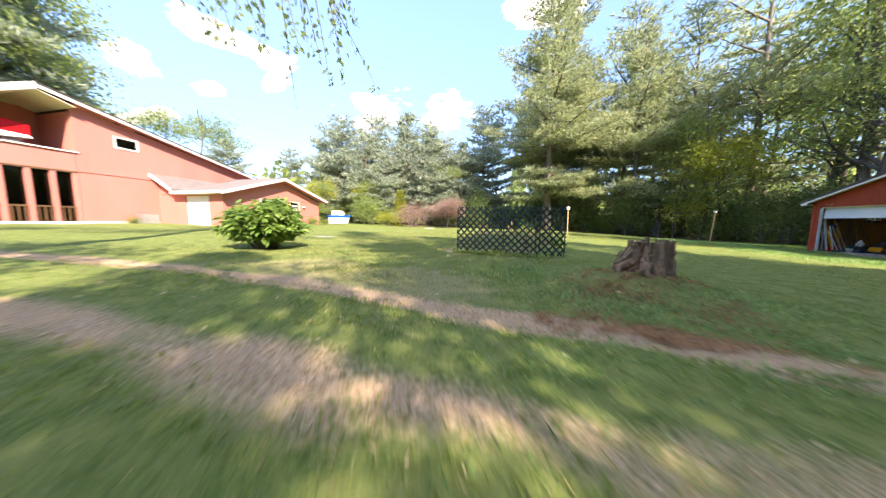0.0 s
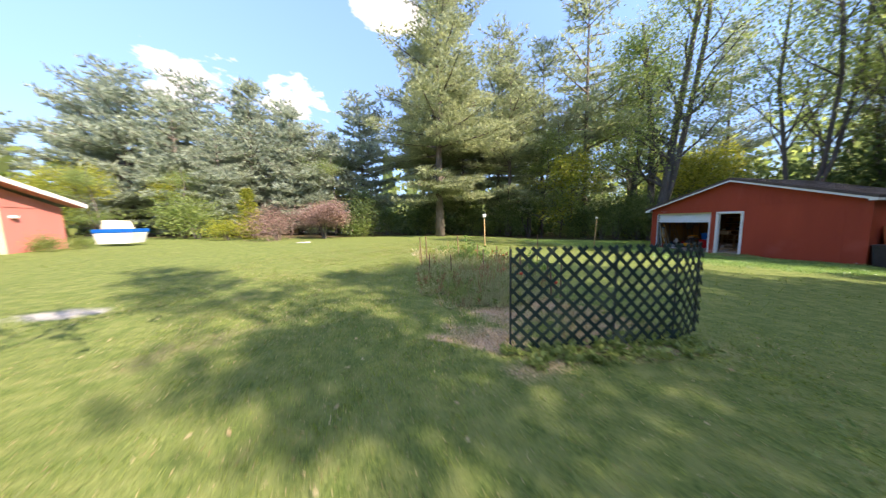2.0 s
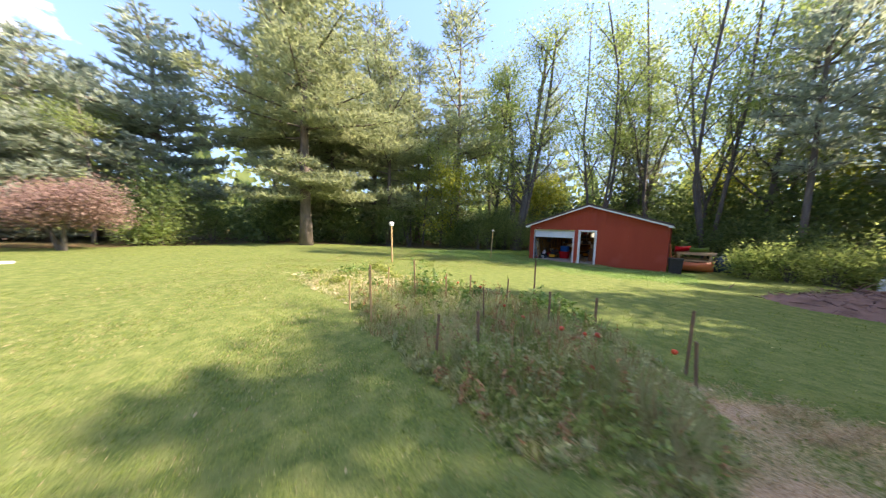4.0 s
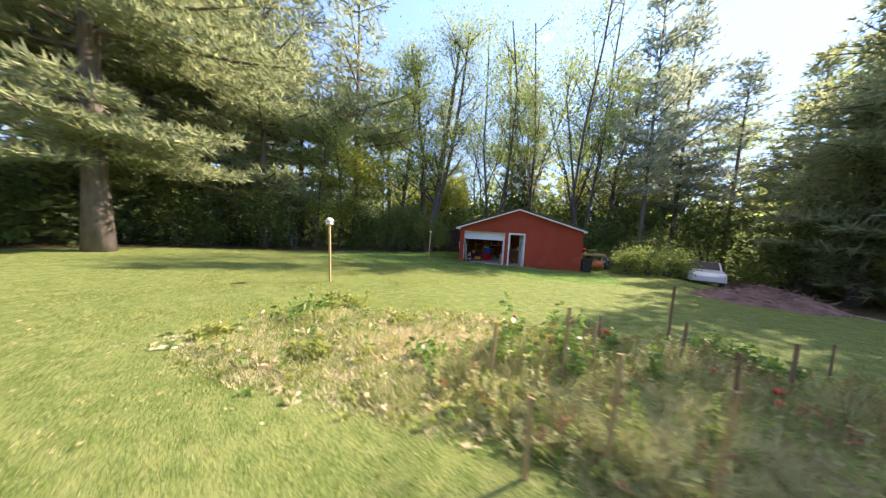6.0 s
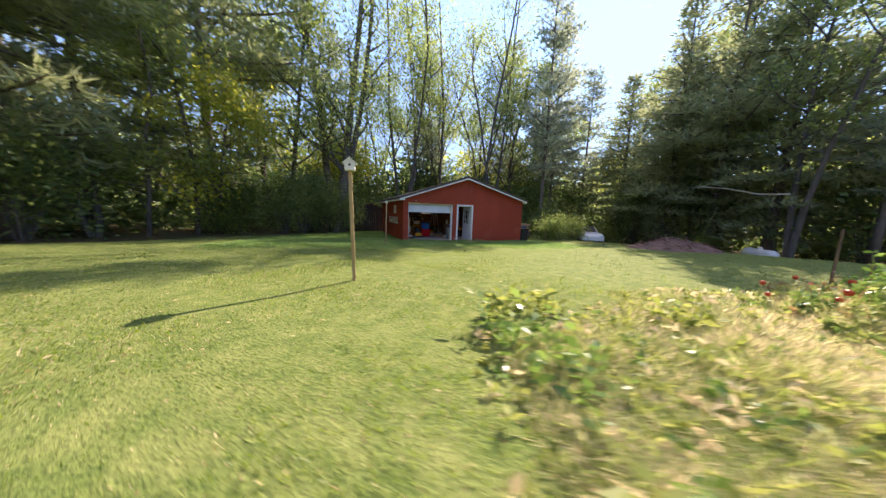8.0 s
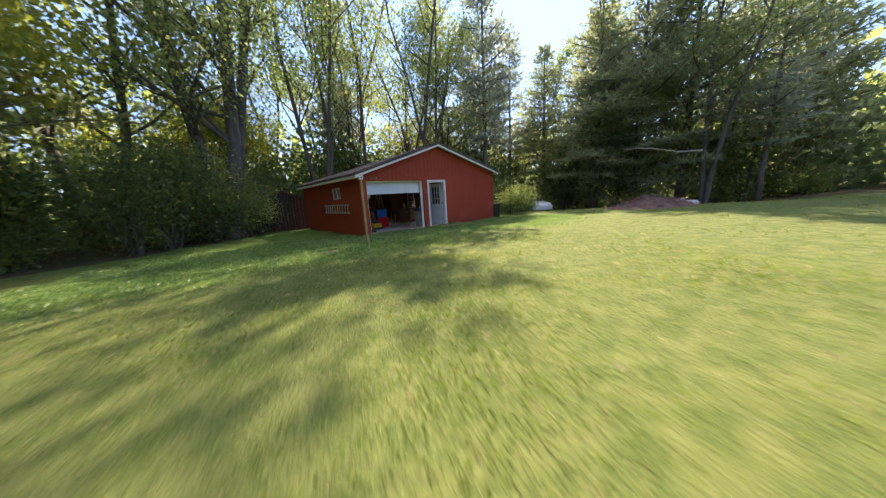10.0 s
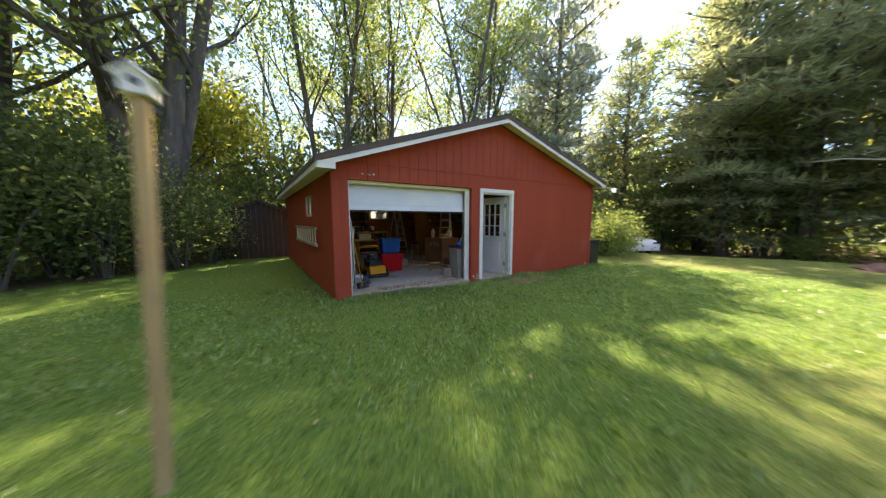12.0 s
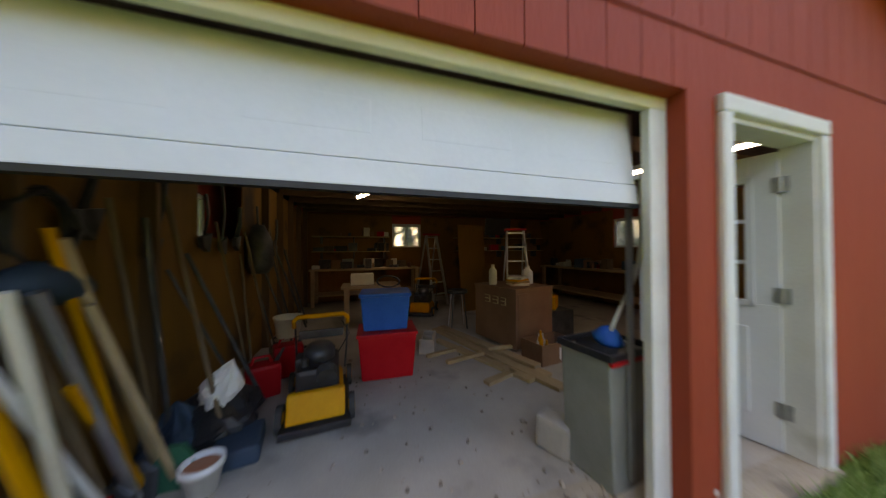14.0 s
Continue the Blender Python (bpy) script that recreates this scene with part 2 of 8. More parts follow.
BROWN_DRY = mat("reddish_dry_stalks", (0.22, 0.125, 0.062), (0.46, 0.29, 0.155), 0.8, 1.5, 6, 0, island=0.9, through_light=0.3, spec=0.15)
RED_LITTER = mat("reddish_fallen_needles", (0.19, 0.095, 0.045), (0.42, 0.24, 0.125), 0.85, 1.5, 6, 0, island=0.9, through_light=0.2, spec=0.1)
HAY_PALE = mat("pale_hay", (0.44, 0.36, 0.22), (0.72, 0.63, 0.44), 0.8, 1.5, 6, 0, island=0.8, through_light=0.4, spec=0.15)
STRAW = mat("dry_straw", (0.28, 0.200, 0.105), (0.58, 0.48, 0.30), 0.8, 1.5, 6, 0, island=0.9, through_light=0.35, spec=0.15)
GRASS = mat("grass_blades", (0.105, 0.145, 0.035), (0.290, 0.315, 0.105), 0.48, 0.5, 3, 0, island=0.9, through_light=0.5, spec=0.45, lift=(1.15, 1.46, 0.34))
GRASS_LUSH = mat("lush_grass_blades", (0.065, 0.165, 0.026), (0.300, 0.435, 0.155), 0.36, 0.9, 4, 0, island=1.3, through_light=0.40, spec=0.6)
METAL = mat("grey_galvanised_metal", (0.32, 0.33, 0.34), (0.5, 0.51, 0.52), 0.4, 6, 60, 0.1, metal=0.8)
STEEL_DARK = mat("dark_worn_steel", (0.03, 0.03, 0.032), (0.10, 0.10, 0.10), 0.45, 8, 60, 0.2, metal=0.5)
ALU = mat("aluminium", (0.55, 0.56, 0.57), (0.72, 0.73, 0.74), 0.35, 6, 50, 0.05, metal=0.85)
BLACK = mat("black_plastic", (0.010, 0.010, 0.011), (0.028, 0.028, 0.030), 0.45, 8, 60, 0.1)
RUBBER = mat("dusty_black_rubber", (0.018, 0.017, 0.016), (0.050, 0.047, 0.043), 0.85, 8, 60, 0.2)
YELLOW = mat("yellow_enamel", (0.50, 0.20, 0.003), (0.66, 0.29, 0.006), 0.48, 5, 40, 0.05, stain=(0.20, 0.12, 0.03), stain_at=0.64, spec=0.15)
RED_PLASTIC = mat("red_plastic", (0.40, 0.006, 0.010), (0.52, 0.012, 0.016), 0.42, 4, 40, 0.05, spec=0.15)
BLUE_PLASTIC = mat("blue_plastic", (0.004, 0.085, 0.36), (0.008, 0.130, 0.50), 0.42, 4, 40, 0.05, spec=0.15)
GREY_PLASTIC = mat("grey_green_plastic", (0.19, 0.20, 0.175), (0.29, 0.295, 0.265), 0.55, 4, 50, 0.1, stain=(0.13, 0.13, 0.11), stain_at=0.62)
GREEN_PLASTIC = mat("green_plastic", (0.010, 0.10, 0.055), (0.02, 0.16, 0.09), 0.45, 4, 40, 0.05)
CARDBOARD = mat("brown_cabinet_board", (0.17, 0.085, 0.045), (0.26, 0.14, 0.075), 0.7, 3, 50, 0.1)
TERRACOTTA = mat("terracotta", (0.38, 0.14, 0.075), (0.48, 0.20, 0.11), 0.8, 5, 50, 0.2)
DEADWOOD = mat("bleached_dead_wood", (0.36, 0.33, 0.28), (0.58, 0.54, 0.47), 0.9, 5, 40, 0.4)
LUMBER = mat("old_lumber", (0.28, 0.19, 0.095), (0.46, 0.33, 0.18), 0.8, 4, 60, 0.3, stretch=(1, 0.15, 1), per_object=0.5)
CREAM = mat("cream_plastic", (0.55, 0.50, 0.38), (0.68, 0.64, 0.50), 0.5, 5, 40, 0.05)
PALE_BOARD = mat("pale_green_white_board", (0.36, 0.38, 0.31), (0.50, 0.51, 0.44), 0.6, 4, 40, 0.1)
PAPER = mat("white_paper", (0.62, 0.61, 0.57), (0.78, 0.77, 0.74), 0.8, 5, 40, 0.1)
ORANGE = mat("faded_orange_hull", (0.42, 0.10, 0.03), (0.56, 0.16, 0.055), 0.5, 2, 30, 0.1, stain=(0.30, 0.075, 0.04), stain_at=0.6)
TARP_BLUE = mat("blue_tarp", (0.014, 0.030, 0.052), (0.028, 0.060, 0.095), 0.6, 3, 30, 0.3)
CAR_PAINT = mat("white_car_paint", (0.70, 0.71, 0.72), (0.80, 0.81, 0.82), 0.2, 2, 20, 0.0, spec=0.6)
TANK_WHITE = mat("white_tank_paint", (0.62, 0.62, 0.60), (0.76, 0.76, 0.74), 0.4, 2, 30, 0.05)
SOIL = mat("dug_soil_and_bark", (0.085, 0.05, 0.04), (0.26, 0.16, 0.13), 0.95, 3, 30, 1.0)
TOMATO = mat("red_tomato", (0.48, 0.045, 0.02), (0.60, 0.09, 0.03), 0.3, 5, 30, 0.0)
FLOOR_STONE = mat("pale_foundation", (0.42, 0.40, 0.37), (0.56, 0.54, 0.50), 0.85, 2, 40, 0.3)
# dark colour that stands in for the shade of unlit rooms
UNLIT_SHEET = mat("unlit_room_sheet", (0.09, 0.082, 0.075), (0.17, 0.16, 0.15), 0.8, 3, 40, 0.1)
PANE = glass("window_glass")
def dusty(name):
    """Window glass under a coat of dust, which spreads the daylight."""
    m = glass(name, (0.75, 0.77, 0.74))
    n, l = m.node_tree.nodes, m.node_tree.links
    out = n["Material Output"]
    clear = out.inputs["Surface"].links[0].from_socket
    tr, ms, ns = n.new("ShaderNodeBsdfTranslucent"), n.new("ShaderNodeMixShader"), n.new("ShaderNodeTexNoise")
    tr.inputs["Color"].default_value, ns.inputs["Scale"].default_value = (0.85, 0.86, 0.82, 1), 4.0
    l.new(ns.outputs["Fac"], ms.inputs[0]); l.new(clear, ms.inputs[1]); l.new(tr.outputs[0], ms.inputs[2])
    l.new(ms.outputs[0], out.inputs["Surface"])
    return m


PANE_DUSTY = dusty("dusty_window_glass")
PANE_DARK = glass("dark_screen_glass", (0.25, 0.27, 0.27))
TUBE = glow("lit_fluorescent_tube", (1.0, 0.96, 0.86), 5.0)


# ---------- mesh helpers ----------
class Geo:
    """Gathers simple solids for one mesh."""

    def __init__(self):
        self.v, self.f = [], []

    def add(self, verts, faces):
        k = len(self.v)
        self.v += [tuple(p) for p in verts]
        self.f += [tuple(i + k for i in f) for f in faces]
        return self

    def box(self, x0, y0, z0, x1, y1, z1):
        p = [(x, y, z) for z in (z0, z1) for x, y in ((x0, y0), (x1, y0), (x1, y1), (x0, y1))]
        return self.add(p, ((3, 2, 1, 0), (4, 5, 6, 7), (0, 1, 5, 4), (1, 2, 6, 5), (2, 3, 7, 6), (3, 0, 4, 7)))

    def bar(self, a, b, w, h, up=(0, 0, 1)):
        """A straight bar from a to b, w wide and h thick."""
        a, b = Vector(a), Vector(b)
        d = (b - a).normalized()
        s = d.cross(Vector(up))
        s = s.normalized() if s.length > 1e-4 else Vector((1, 0, 0))
        u = s.cross(d)
        p = [q + s * (i * w / 2) + u * (j * h / 2) for q in (a, b) for i, j in ((-1, -1), (1, -1), (1, 1), (-1, 1))]
        return self.add(p, ((0, 1, 2, 3), (7, 6, 5, 4), (1, 0, 4, 5), (2, 1, 5, 6), (3, 2, 6, 7), (0, 3, 7, 4)))

    def tube(self, points, radii, n=8, caps=True):
        pts = [Vector(p) for p in points]
        radii = [radii] * len(pts) if isinstance(radii, (int, float)) else radii
        k = len(self.v)
        side = None
        for i, p in enumerate(pts):
            d = (pts[min(i + 1, len(pts) - 1)] - pts[max(i - 1, 0)]).normalized()
            if side is None:
                side = d.orthogonal().normalized()
            side = (side - d * side.dot(d)).normalized()
            u = d.cross(side)
            for j in range(n):
                a = 2 * math.pi * j / n
                self.v.append(tuple(p + (side * math.cos(a) + u * math.sin(a)) * radii[i]))
        for i in range(len(pts) - 1):
            for j in range(n):
                a, b = k + i * n + j, k + i * n + (j + 1) % n
                self.f.append((a, b, b + n, a + n))
        if caps:
            self.f.append(tuple(k + j for j in reversed(range(n))))
            self.f.append(tuple(k + (len(pts) - 1) * n + j for j in range(n)))
        return self

    def spin(self, profile, n=20, centre=(0, 0, 0)):
        """A turned body: (radius, height) from bottom to top."""
        c = Vector(centre)
        k = len(self.v)
        for r, z in profile:
            for j in range(n):
                a = 2 * math.pi * j / n
                self.v.append((c.x + r * math.cos(a), c.y + r * math.sin(a), c.z + z))
        for i in range(len(profile) - 1):
            for j in range(n):
                a, b = k + i * n + j, k + i * n + (j + 1) % n
                self.f.append((a, b, b + n, a + n))
        self.f.append(tuple(k + j for j in reversed(range(n))))
        self.f.append(tuple(k + (len(profile) - 1) * n + j for j in range(n)))
        return self

    def prism(self, outline, a, b, axis="y"):
        """A flat outline carried along an axis from a to b."""
        def at(u, w, q):
            return {"y": (u, q, w), "x": (q, u, w), "z": (u, w, q)}[axis]
        n = len(outline)
        p = [at(u, w, q) for q in (a, b) for u, w in outline]
        return self.add(p, [tuple(range(n)), tuple(reversed(range(n, 2 * n)))] + [(i, i + n, (i + 1) % n + n, (i + 1) % n) for i in range(n)])

    def mesh(self, name, material, bevel=0.0, smooth=False):
        me = bpy.data.meshes.new(name)
        me.from_pydata(self.v, [], self.f)
        bm = bmesh.new()
        bm.from_mesh(me)
        bmesh.ops.recalc_face_normals(bm, faces=bm.faces)
        if bevel:
            edges = [e for e in bm.edges if len(e.link_faces) == 2 and e.calc_face_angle(0) > 0.6]
            bmesh.ops.bevel(bm, geom=edges, offset=bevel, segments=2, affect="EDGES", profile=0.6, clamp_overlap=True)
        bm.to_mesh(me)
        bm.free()
        me.materials.append(material)
        if smooth:
            me.polygons.foreach_set("use_smooth", [True] * len(me.polygons))
        return me


def part(name, geo, material, parent=None, label="", bevel=0.0, smooth=False, m=None):
    """Links a Geo as one mesh object, under a thing or a part."""
    ob = new(name, geo if isinstance(geo, bpy.types.Mesh) else geo.mesh(name, material, bevel, smooth))
    ob.parent = parent
    if m:
        ob.matrix_basis = m
    return tagged(ob, label)


def thing(name, label, category, group="", kind="", at=None):
    ob = new(name)
    ob.empty_display_size = 0.1
    if at:
        ob.matrix_basis = at
    return tagged(ob, label, category, group, kind)


def solid(name, geo, material, label, category="", group="", kind="", bevel=0.0, smooth=False, m=None):
    """A thing that is one mesh."""
    return tagged(part(name, geo, material, None, "", bevel, smooth, m), label, category, group, kind)


def mesh_np(name, verts, tris, material, n=3):
    """A mesh straight from number arrays: verts (k, 3), faces (q, n)."""
    me = bpy.data.meshes.new(name)
    verts, tris = np.asarray(verts, np.float32), np.asarray(tris, np.int32)
    me.vertices.add(len(verts)); me.vertices.foreach_set("co", verts.ravel())
    me.loops.add(tris.size); me.loops.foreach_set("vertex_index", tris.ravel())
    me.polygons.add(len(tris))
    me.polygons.foreach_set("loop_start", np.arange(0, tris.size, n, dtype=np.int32))
    me.polygons.foreach_set("loop_total", np.full(len(tris), n, np.int32))
    me.update(calc_edges=True)
    me.materials.append(material)
    return me


def unit(a):
    return a / np.maximum(np.linalg.norm(a, axis=1, keepdims=True), 1e-9)


def blades(root, way, side, length, width):
    """Long triangles, one a blade: (verts, faces)."""
    n = len(root)
    l, w = np.reshape(length, (-1, 1)), np.reshape(width, (-1, 1))
    v = np.stack([root - side * w / 2, root + side * w / 2, root + way * l], 1).reshape(-1, 3)
    return v, np.arange(3 * n).reshape(-1, 3)


def leaf_quads(root, way, side, length, width, fold=0.0):
    """Diamond leaves: (verts, faces of four)."""
    n = len(root)
    l, w = np.reshape(length, (-1, 1)), np.reshape(width, (-1, 1))
    mid = root + way * l * 0.45
    v = np.stack([root, mid + side * w / 2, root + way * l, mid - side * w / 2], 1)
    v[:, 2, 2] -= fold * l[:, 0]
    return v.reshape(-1, 3), np.arange(4 * n).reshape(-1, 4)


def gz(x, y):
    """The height of the ground."""
    z = np.interp(-np.asarray(y, float), [-60, -25, -10, 0, 4, 10, 17, 33, 45, 90, 400], [-1.2, -0.5, -0.1, -0.03, 0.19, 0.42, 0.56, 0.95, 1.25, 2.0, 4.0])
    x = np.asarray(x, float)
    z = z + 0.020 * np.sin(x * 0.9 + 1.3) * np.sin(np.asarray(y) * 0.8) + 0.012 * np.sin(x * 2.3) * np.sin(np.asarray(y) * 2.7 + 1)
    # it falls away towards the drive in the east
    z = z - 0.58 * np.clip((x - 9.8) / 4.0, 0, 1) * np.clip((np.asarray(y, float) + 12.0) / 4.0, 0, 1)
    # a low mound of litter round the stump
    return z + 0.15 * np.exp(-((x - 9.2) ** 2 + (np.asarray(y, float) + 13.05) ** 2) / 0.42)

# ---------- ground ----------
def seg_dist(px, py, pts):
    best = np.full(np.shape(px), 1e9)
    for (x0, y0), (x1, y1) in zip(pts[:-1], pts[1:]):
        dx, dy = x1 - x0, y1 - y0
        s = np.clip(((px - x0) * dx + (py - y0) * dy) / (dx * dx + dy * dy), 0, 1)
        best = np.minimum(best, np.hypot(px - x0 - s * dx, py - y0 - s * dy))
    return best


def inside(px, py, poly):
    res = np.zeros(np.shape(px), bool)
    for (x0, y0), (x1, y1) in zip(poly, poly[1:] + poly[:1]):
        cross = (y0 > py) != (y1 > py)
        res ^= cross & (px < (x1 - x0) * (py - y0) / ((y1 - y0) or 1e-9) + x0)
    return res


def wob(x, y, s=1.0, p=0.0):
    return (np.sin(x * 1.7 * s + 2.1 * np.sin(y * 0.9 * s + p)) + np.sin(y * 2.1 * s + 1.7 * np.sin(x * 1.3 * s + p)) + 0.7 * np.sin(x * 5.1 * s + y * 4.3 * s + p)) / 2.7


RUT_NEAR = [(12.2, -26), (12.05, -19.5), (12.2, -16.5), (12.35, -14.6), (12.6, -13), (13.2, -9.5), (14.0, -5.0), (15.0, 0), (14.5, 8), (12, 18)]
RUT_FAR = [(10.6, -26), (10.38, -22), (10.36, -20.8), (10.5, -19.1), (10.66, -17.6), (10.85, -16.4), (11.03, -15.4), (11.16, -14.2), (11.5, -12.95), (12.3, -9.5), (13.0, -5), (13.6, 0), (13.0, 8), (10.5, 18)]
BED = [(-4.9, -14.9), (-4.2, -13.2), (-2.5, -12.3), (0.2, -11.6), (3.0, -12.2), (5.0, -13.4), (5.6, -14.6), (5.5, -16.2), (4.6, -16.5), (2.2, -16.3), (-2.2, -15.6)]
BARE = [(4.6, -14.0), (6.4, -13.8), (6.8, -15.0), (6.6, -16.3), (6.0, -16.7), (5.3, -16.5), (5.0, -15.4)]
WOODS_EDGE = [(-26, -60), (-24, -40), (-20, -30), (-18.2, -20), (-20, -13), (-19.0, -8), (-16, -4), (-13, 0.5), (-9.5, 3.5), (-6.2, 7.5), (-4.2, 9.5), (5, 10), (8, 6.5), (11, 5.5), (12.4, 9)]

dense = [np.arange(-26, 22.01, 0.25), np.arange(-44, 14.01, 0.25)]
far = np.array([24, 28, 34, 44, 60, 90, 140, 240, 420, 800.0])
gx = np.concatenate([-26 - (far[::-1] - 22), dense[0], far])
gy = np.concatenate([-44 - (far[::-1] - 22), dense[1], 14 + (far - 22)])
X, Y = np.meshgrid(gx, gy)
Z = gz(X, Y)
d_rut = np.minimum(seg_dist(X, Y, RUT_NEAR) / 1.9, seg_dist(X, Y, RUT_FAR))
w_far = np.clip(1.75 - seg_dist(X, Y, RUT_FAR) / 0.17 + 0.25 * wob(X, Y, 1.3), 0, 1)
w_rut = np.maximum(np.clip(1.25 - d_rut / 0.17 + 0.35 * wob(X, Y, 1.3), 0, 1) * np.clip(0.85 + 0.4 * wob(X, Y, 2.2, 5), 0.5, 1), w_far)
w_bare = np.where(inside(X + 0.2 * wob(X, Y, 1.5), Y + 0.2 * wob(X, Y, 1.4, 2), BARE), 1.0, 0.0)
w_bed = np.where(inside(X, Y, BED), np.clip(0.12 + 0.45 * wob(X, Y, 1.6, 4), 0, 0.45), 0.0)
w_spot = np.maximum.reduce([np.clip(1.25 - np.hypot((X - cx) / rx, (Y - cy) / ry) + 0.35 * wob(X, Y, 2), 0, 1) * w_ for cx, cy, rx, ry, w_ in ((-5.35, -3.3, 0.42, 0.26, 0.8), (-5.8, -3.7, 0.4, 0.2, 0.5), (-4.7, -2.4, 0.4, 0.2, 0.6), (1.15, -0.42, 0.5, 0.2, 0.65), (0.5, -0.5, 0.4, 0.2, 0.6), (-3.0, -4.4, 0.3, 0.2, 0.5))])
w_lat = np.clip(1.2 - seg_dist(X, Y, [(6.9, -16.2), (7.25, -13.9)]) / 0.35 + 0.5 * wob(X, Y, 2), 0, 1) * 0.6
w_stump = np.clip(1.1 - np.hypot(X - 9.5, Y + 13.3) / 0.9 + 0.6 * wob(X, Y, 1.6), 0, 1) * 0.30
DIRT = np.clip(np.maximum.reduce([w_rut, w_bare * np.clip(0.55 + 0.5 * wob(X, Y, 2.4, 6), 0.1, 0.85), w_bed, w_spot, w_lat, w_stump]), 0, 1)
GRAVEL = np.clip(1.2 - seg_dist(X, Y, RUT_NEAR[5:]) / 1.1 + 0.4 * wob(X, Y, 1.2), 0, 1)
GRAVEL = np.maximum(GRAVEL, np.clip(1.35 - np.hypot((X - 3.5) / 0.45, (Y + 22.2) / 0.75) + 0.4 * wob(X, Y, 1.8), 0, 0.9))
woods_poly = WOODS_EDGE + [(12.4, 60), (-80, 60), (-80, -60)]
LITTER = np.where(inside(X + 0.35 * wob(X, Y), Y + 0.35 * wob(X, Y, 1, 3), woods_poly), 1.0, 0.0)
LITTER = np.maximum(LITTER, np.clip((X - 14.0 + 0.4 * wob(X, Y)) / 0.8, 0, 1) * (Y > -22))
LITTER = np.maximum(LITTER, np.clip((-Y - 60) / 3, 0, 1))
DRY = 0.5 * wob(X, Y, 0.55, 1) + 0.25 * wob(X, Y, 1.6, 3) + 0.12
for cx, cy, rad in ((9.4, -18.0, 1.1), (5.6, -19.7, 0.8), (1.0, -19.5, 1.0), (8.6, -13.6, 0.9), (10.0, -16.4, 0.9), (9.9, -17.8, 0.8), (10.3, -15.2, 0.8), (10.1, -18.9, 0.7), (0.95, -0.55, 0.5)):
    DRY = DRY + 0.6 * np.exp(-((X - cx) ** 2 + (Y - cy) ** 2) / rad ** 2)
DRY = np.clip(DRY - 0.45 * np.clip((3.0 - X) / 5, 0, 1) * np.clip((Y + 15.5) / 3, 0, 1), 0, 1) * 0.9
LUSH = np.clip((Y + 6.2 + 0.9 * wob(X, Y, 0.6)) / 2.2, 0, 1) * np.clip((X + 12) / 2, 0, 1) * np.clip((7 - X) / 2, 0, 1)
Z = Z - 0.035 * w_rut - 0.03 * w_bare
# the footprint of the garage lies under its slab
under = (X > -3.1) & (X < 4.2) & (Y > 0.1) & (Y < 6.9)
Z = np.where(under, Z - 0.15, Z)
ny, nx = X.shape
idx = np.arange(nx * ny).reshape(ny, nx)
quads = np.stack([idx[:-1, :-1], idx[:-1, 1:], idx[1:, 1:], idx[1:, :-1]], -1).reshape(-1, 4)

m = bpy.data.materials.new("lawn_and_soil")
m.use_nodes = True
n, l = m.node_tree.nodes, m.node_tree.links
bsdf = n["Principled BSDF"]
bsdf.inputs["Roughness"].default_value, bsdf.inputs["Specular IOR Level"].default_value = 0.95, 0.15
tc = n.new("ShaderNodeTexCoord")


def noise_node(scale, detail=6, rough=0.6):
    t = n.new("ShaderNodeTexNoise")
    t.inputs["Scale"].default_value, t.inputs["Detail"].default_value, t.inputs["Roughness"].default_value = scale, detail, rough
    l.new(tc.outputs["Object"], t.inputs["Vector"])
    return t.outputs["Fac"]


def spread(fac, a, b):
    r = n.new("ShaderNodeMapRange")
    r.inputs["From Min"].default_value, r.inputs["From Max"].default_value = a, b
    l.new(fac, r.inputs["Value"])
    return r.outputs[0]


def mixed(fac, a, b):
    x = n.new("ShaderNodeMix")
    x.data_type, x.clamp_factor = "RGBA", True
    for key, val in (("A", a), ("B", b)):
        if isinstance(val, tuple):
            x.inputs[key].default_value = (*val, 1)
        else:
            l.new(val, x.inputs[key])
    l.new(fac, x.inputs["Factor"])
    return x.outputs["Result"]


def layer(name):
    a = n.new("ShaderNodeAttribute")
    a.attribute_name = name
    return a.outputs["Fac"]


def worn(name, grain, lo=0.35, hi=0.65):
    """A layer with a ragged edge: its weight plus fine noise."""
    s = n.new("ShaderNodeMath"); s.operation = "MULTIPLY_ADD"; s.inputs[1].default_value = 0.7
    l.new(grain, s.inputs[0]); l.new(layer(name), s.inputs[2])
    return spread(s.outputs[0], lo + 0.35, hi + 0.35)


fine, mid_, broad = noise_node(38, 4), noise_node(5, 6), noise_node(0.7, 5)
speck = noise_node(120, 3)
green = mixed(spread(fine, 0.35, 0.65), (0.056, 0.094, 0.019), (0.150, 0.192, 0.050))
green = mixed(spread(mid_, 0.40, 0.72), green, (0.198, 0.222, 0.070))
dry = mixed(spread(fine, 0.3, 0.7), (0.15, 0.135, 0.055), (0.35, 0.315, 0.155))
lush = mixed(spread(fine, 0.35, 0.65), (0.045, 0.095, 0.017), (0.150, 0.235, 0.048))
green = mixed(worn("lush", mid_, 0.4, 0.9), green, lush)
lawn = mixed(worn("dry", mid_, 0.55, 1.0), green, dry)
soil = mixed(spread(fine, 0.35, 0.66), (0.22, 0.135, 0.070), (0.50, 0.355, 0.205))
soil = mixed(spread(speck, 0.55, 0.66), soil, (0.56, 0.49, 0.40))
lawn = mixed(worn("dirt", fine, 0.35, 0.75), lawn, soil)
stones = mixed(spread(speck, 0.35, 0.65), (0.22, 0.21, 0.19), (0.55, 0.53, 0.49))
lawn = mixed(worn("gravel", fine, 0.5, 0.9), lawn, stones)
leaves = mixed(spread(fine, 0.35, 0.65), (0.045, 0.032, 0.018), (0.17, 0.115, 0.060))
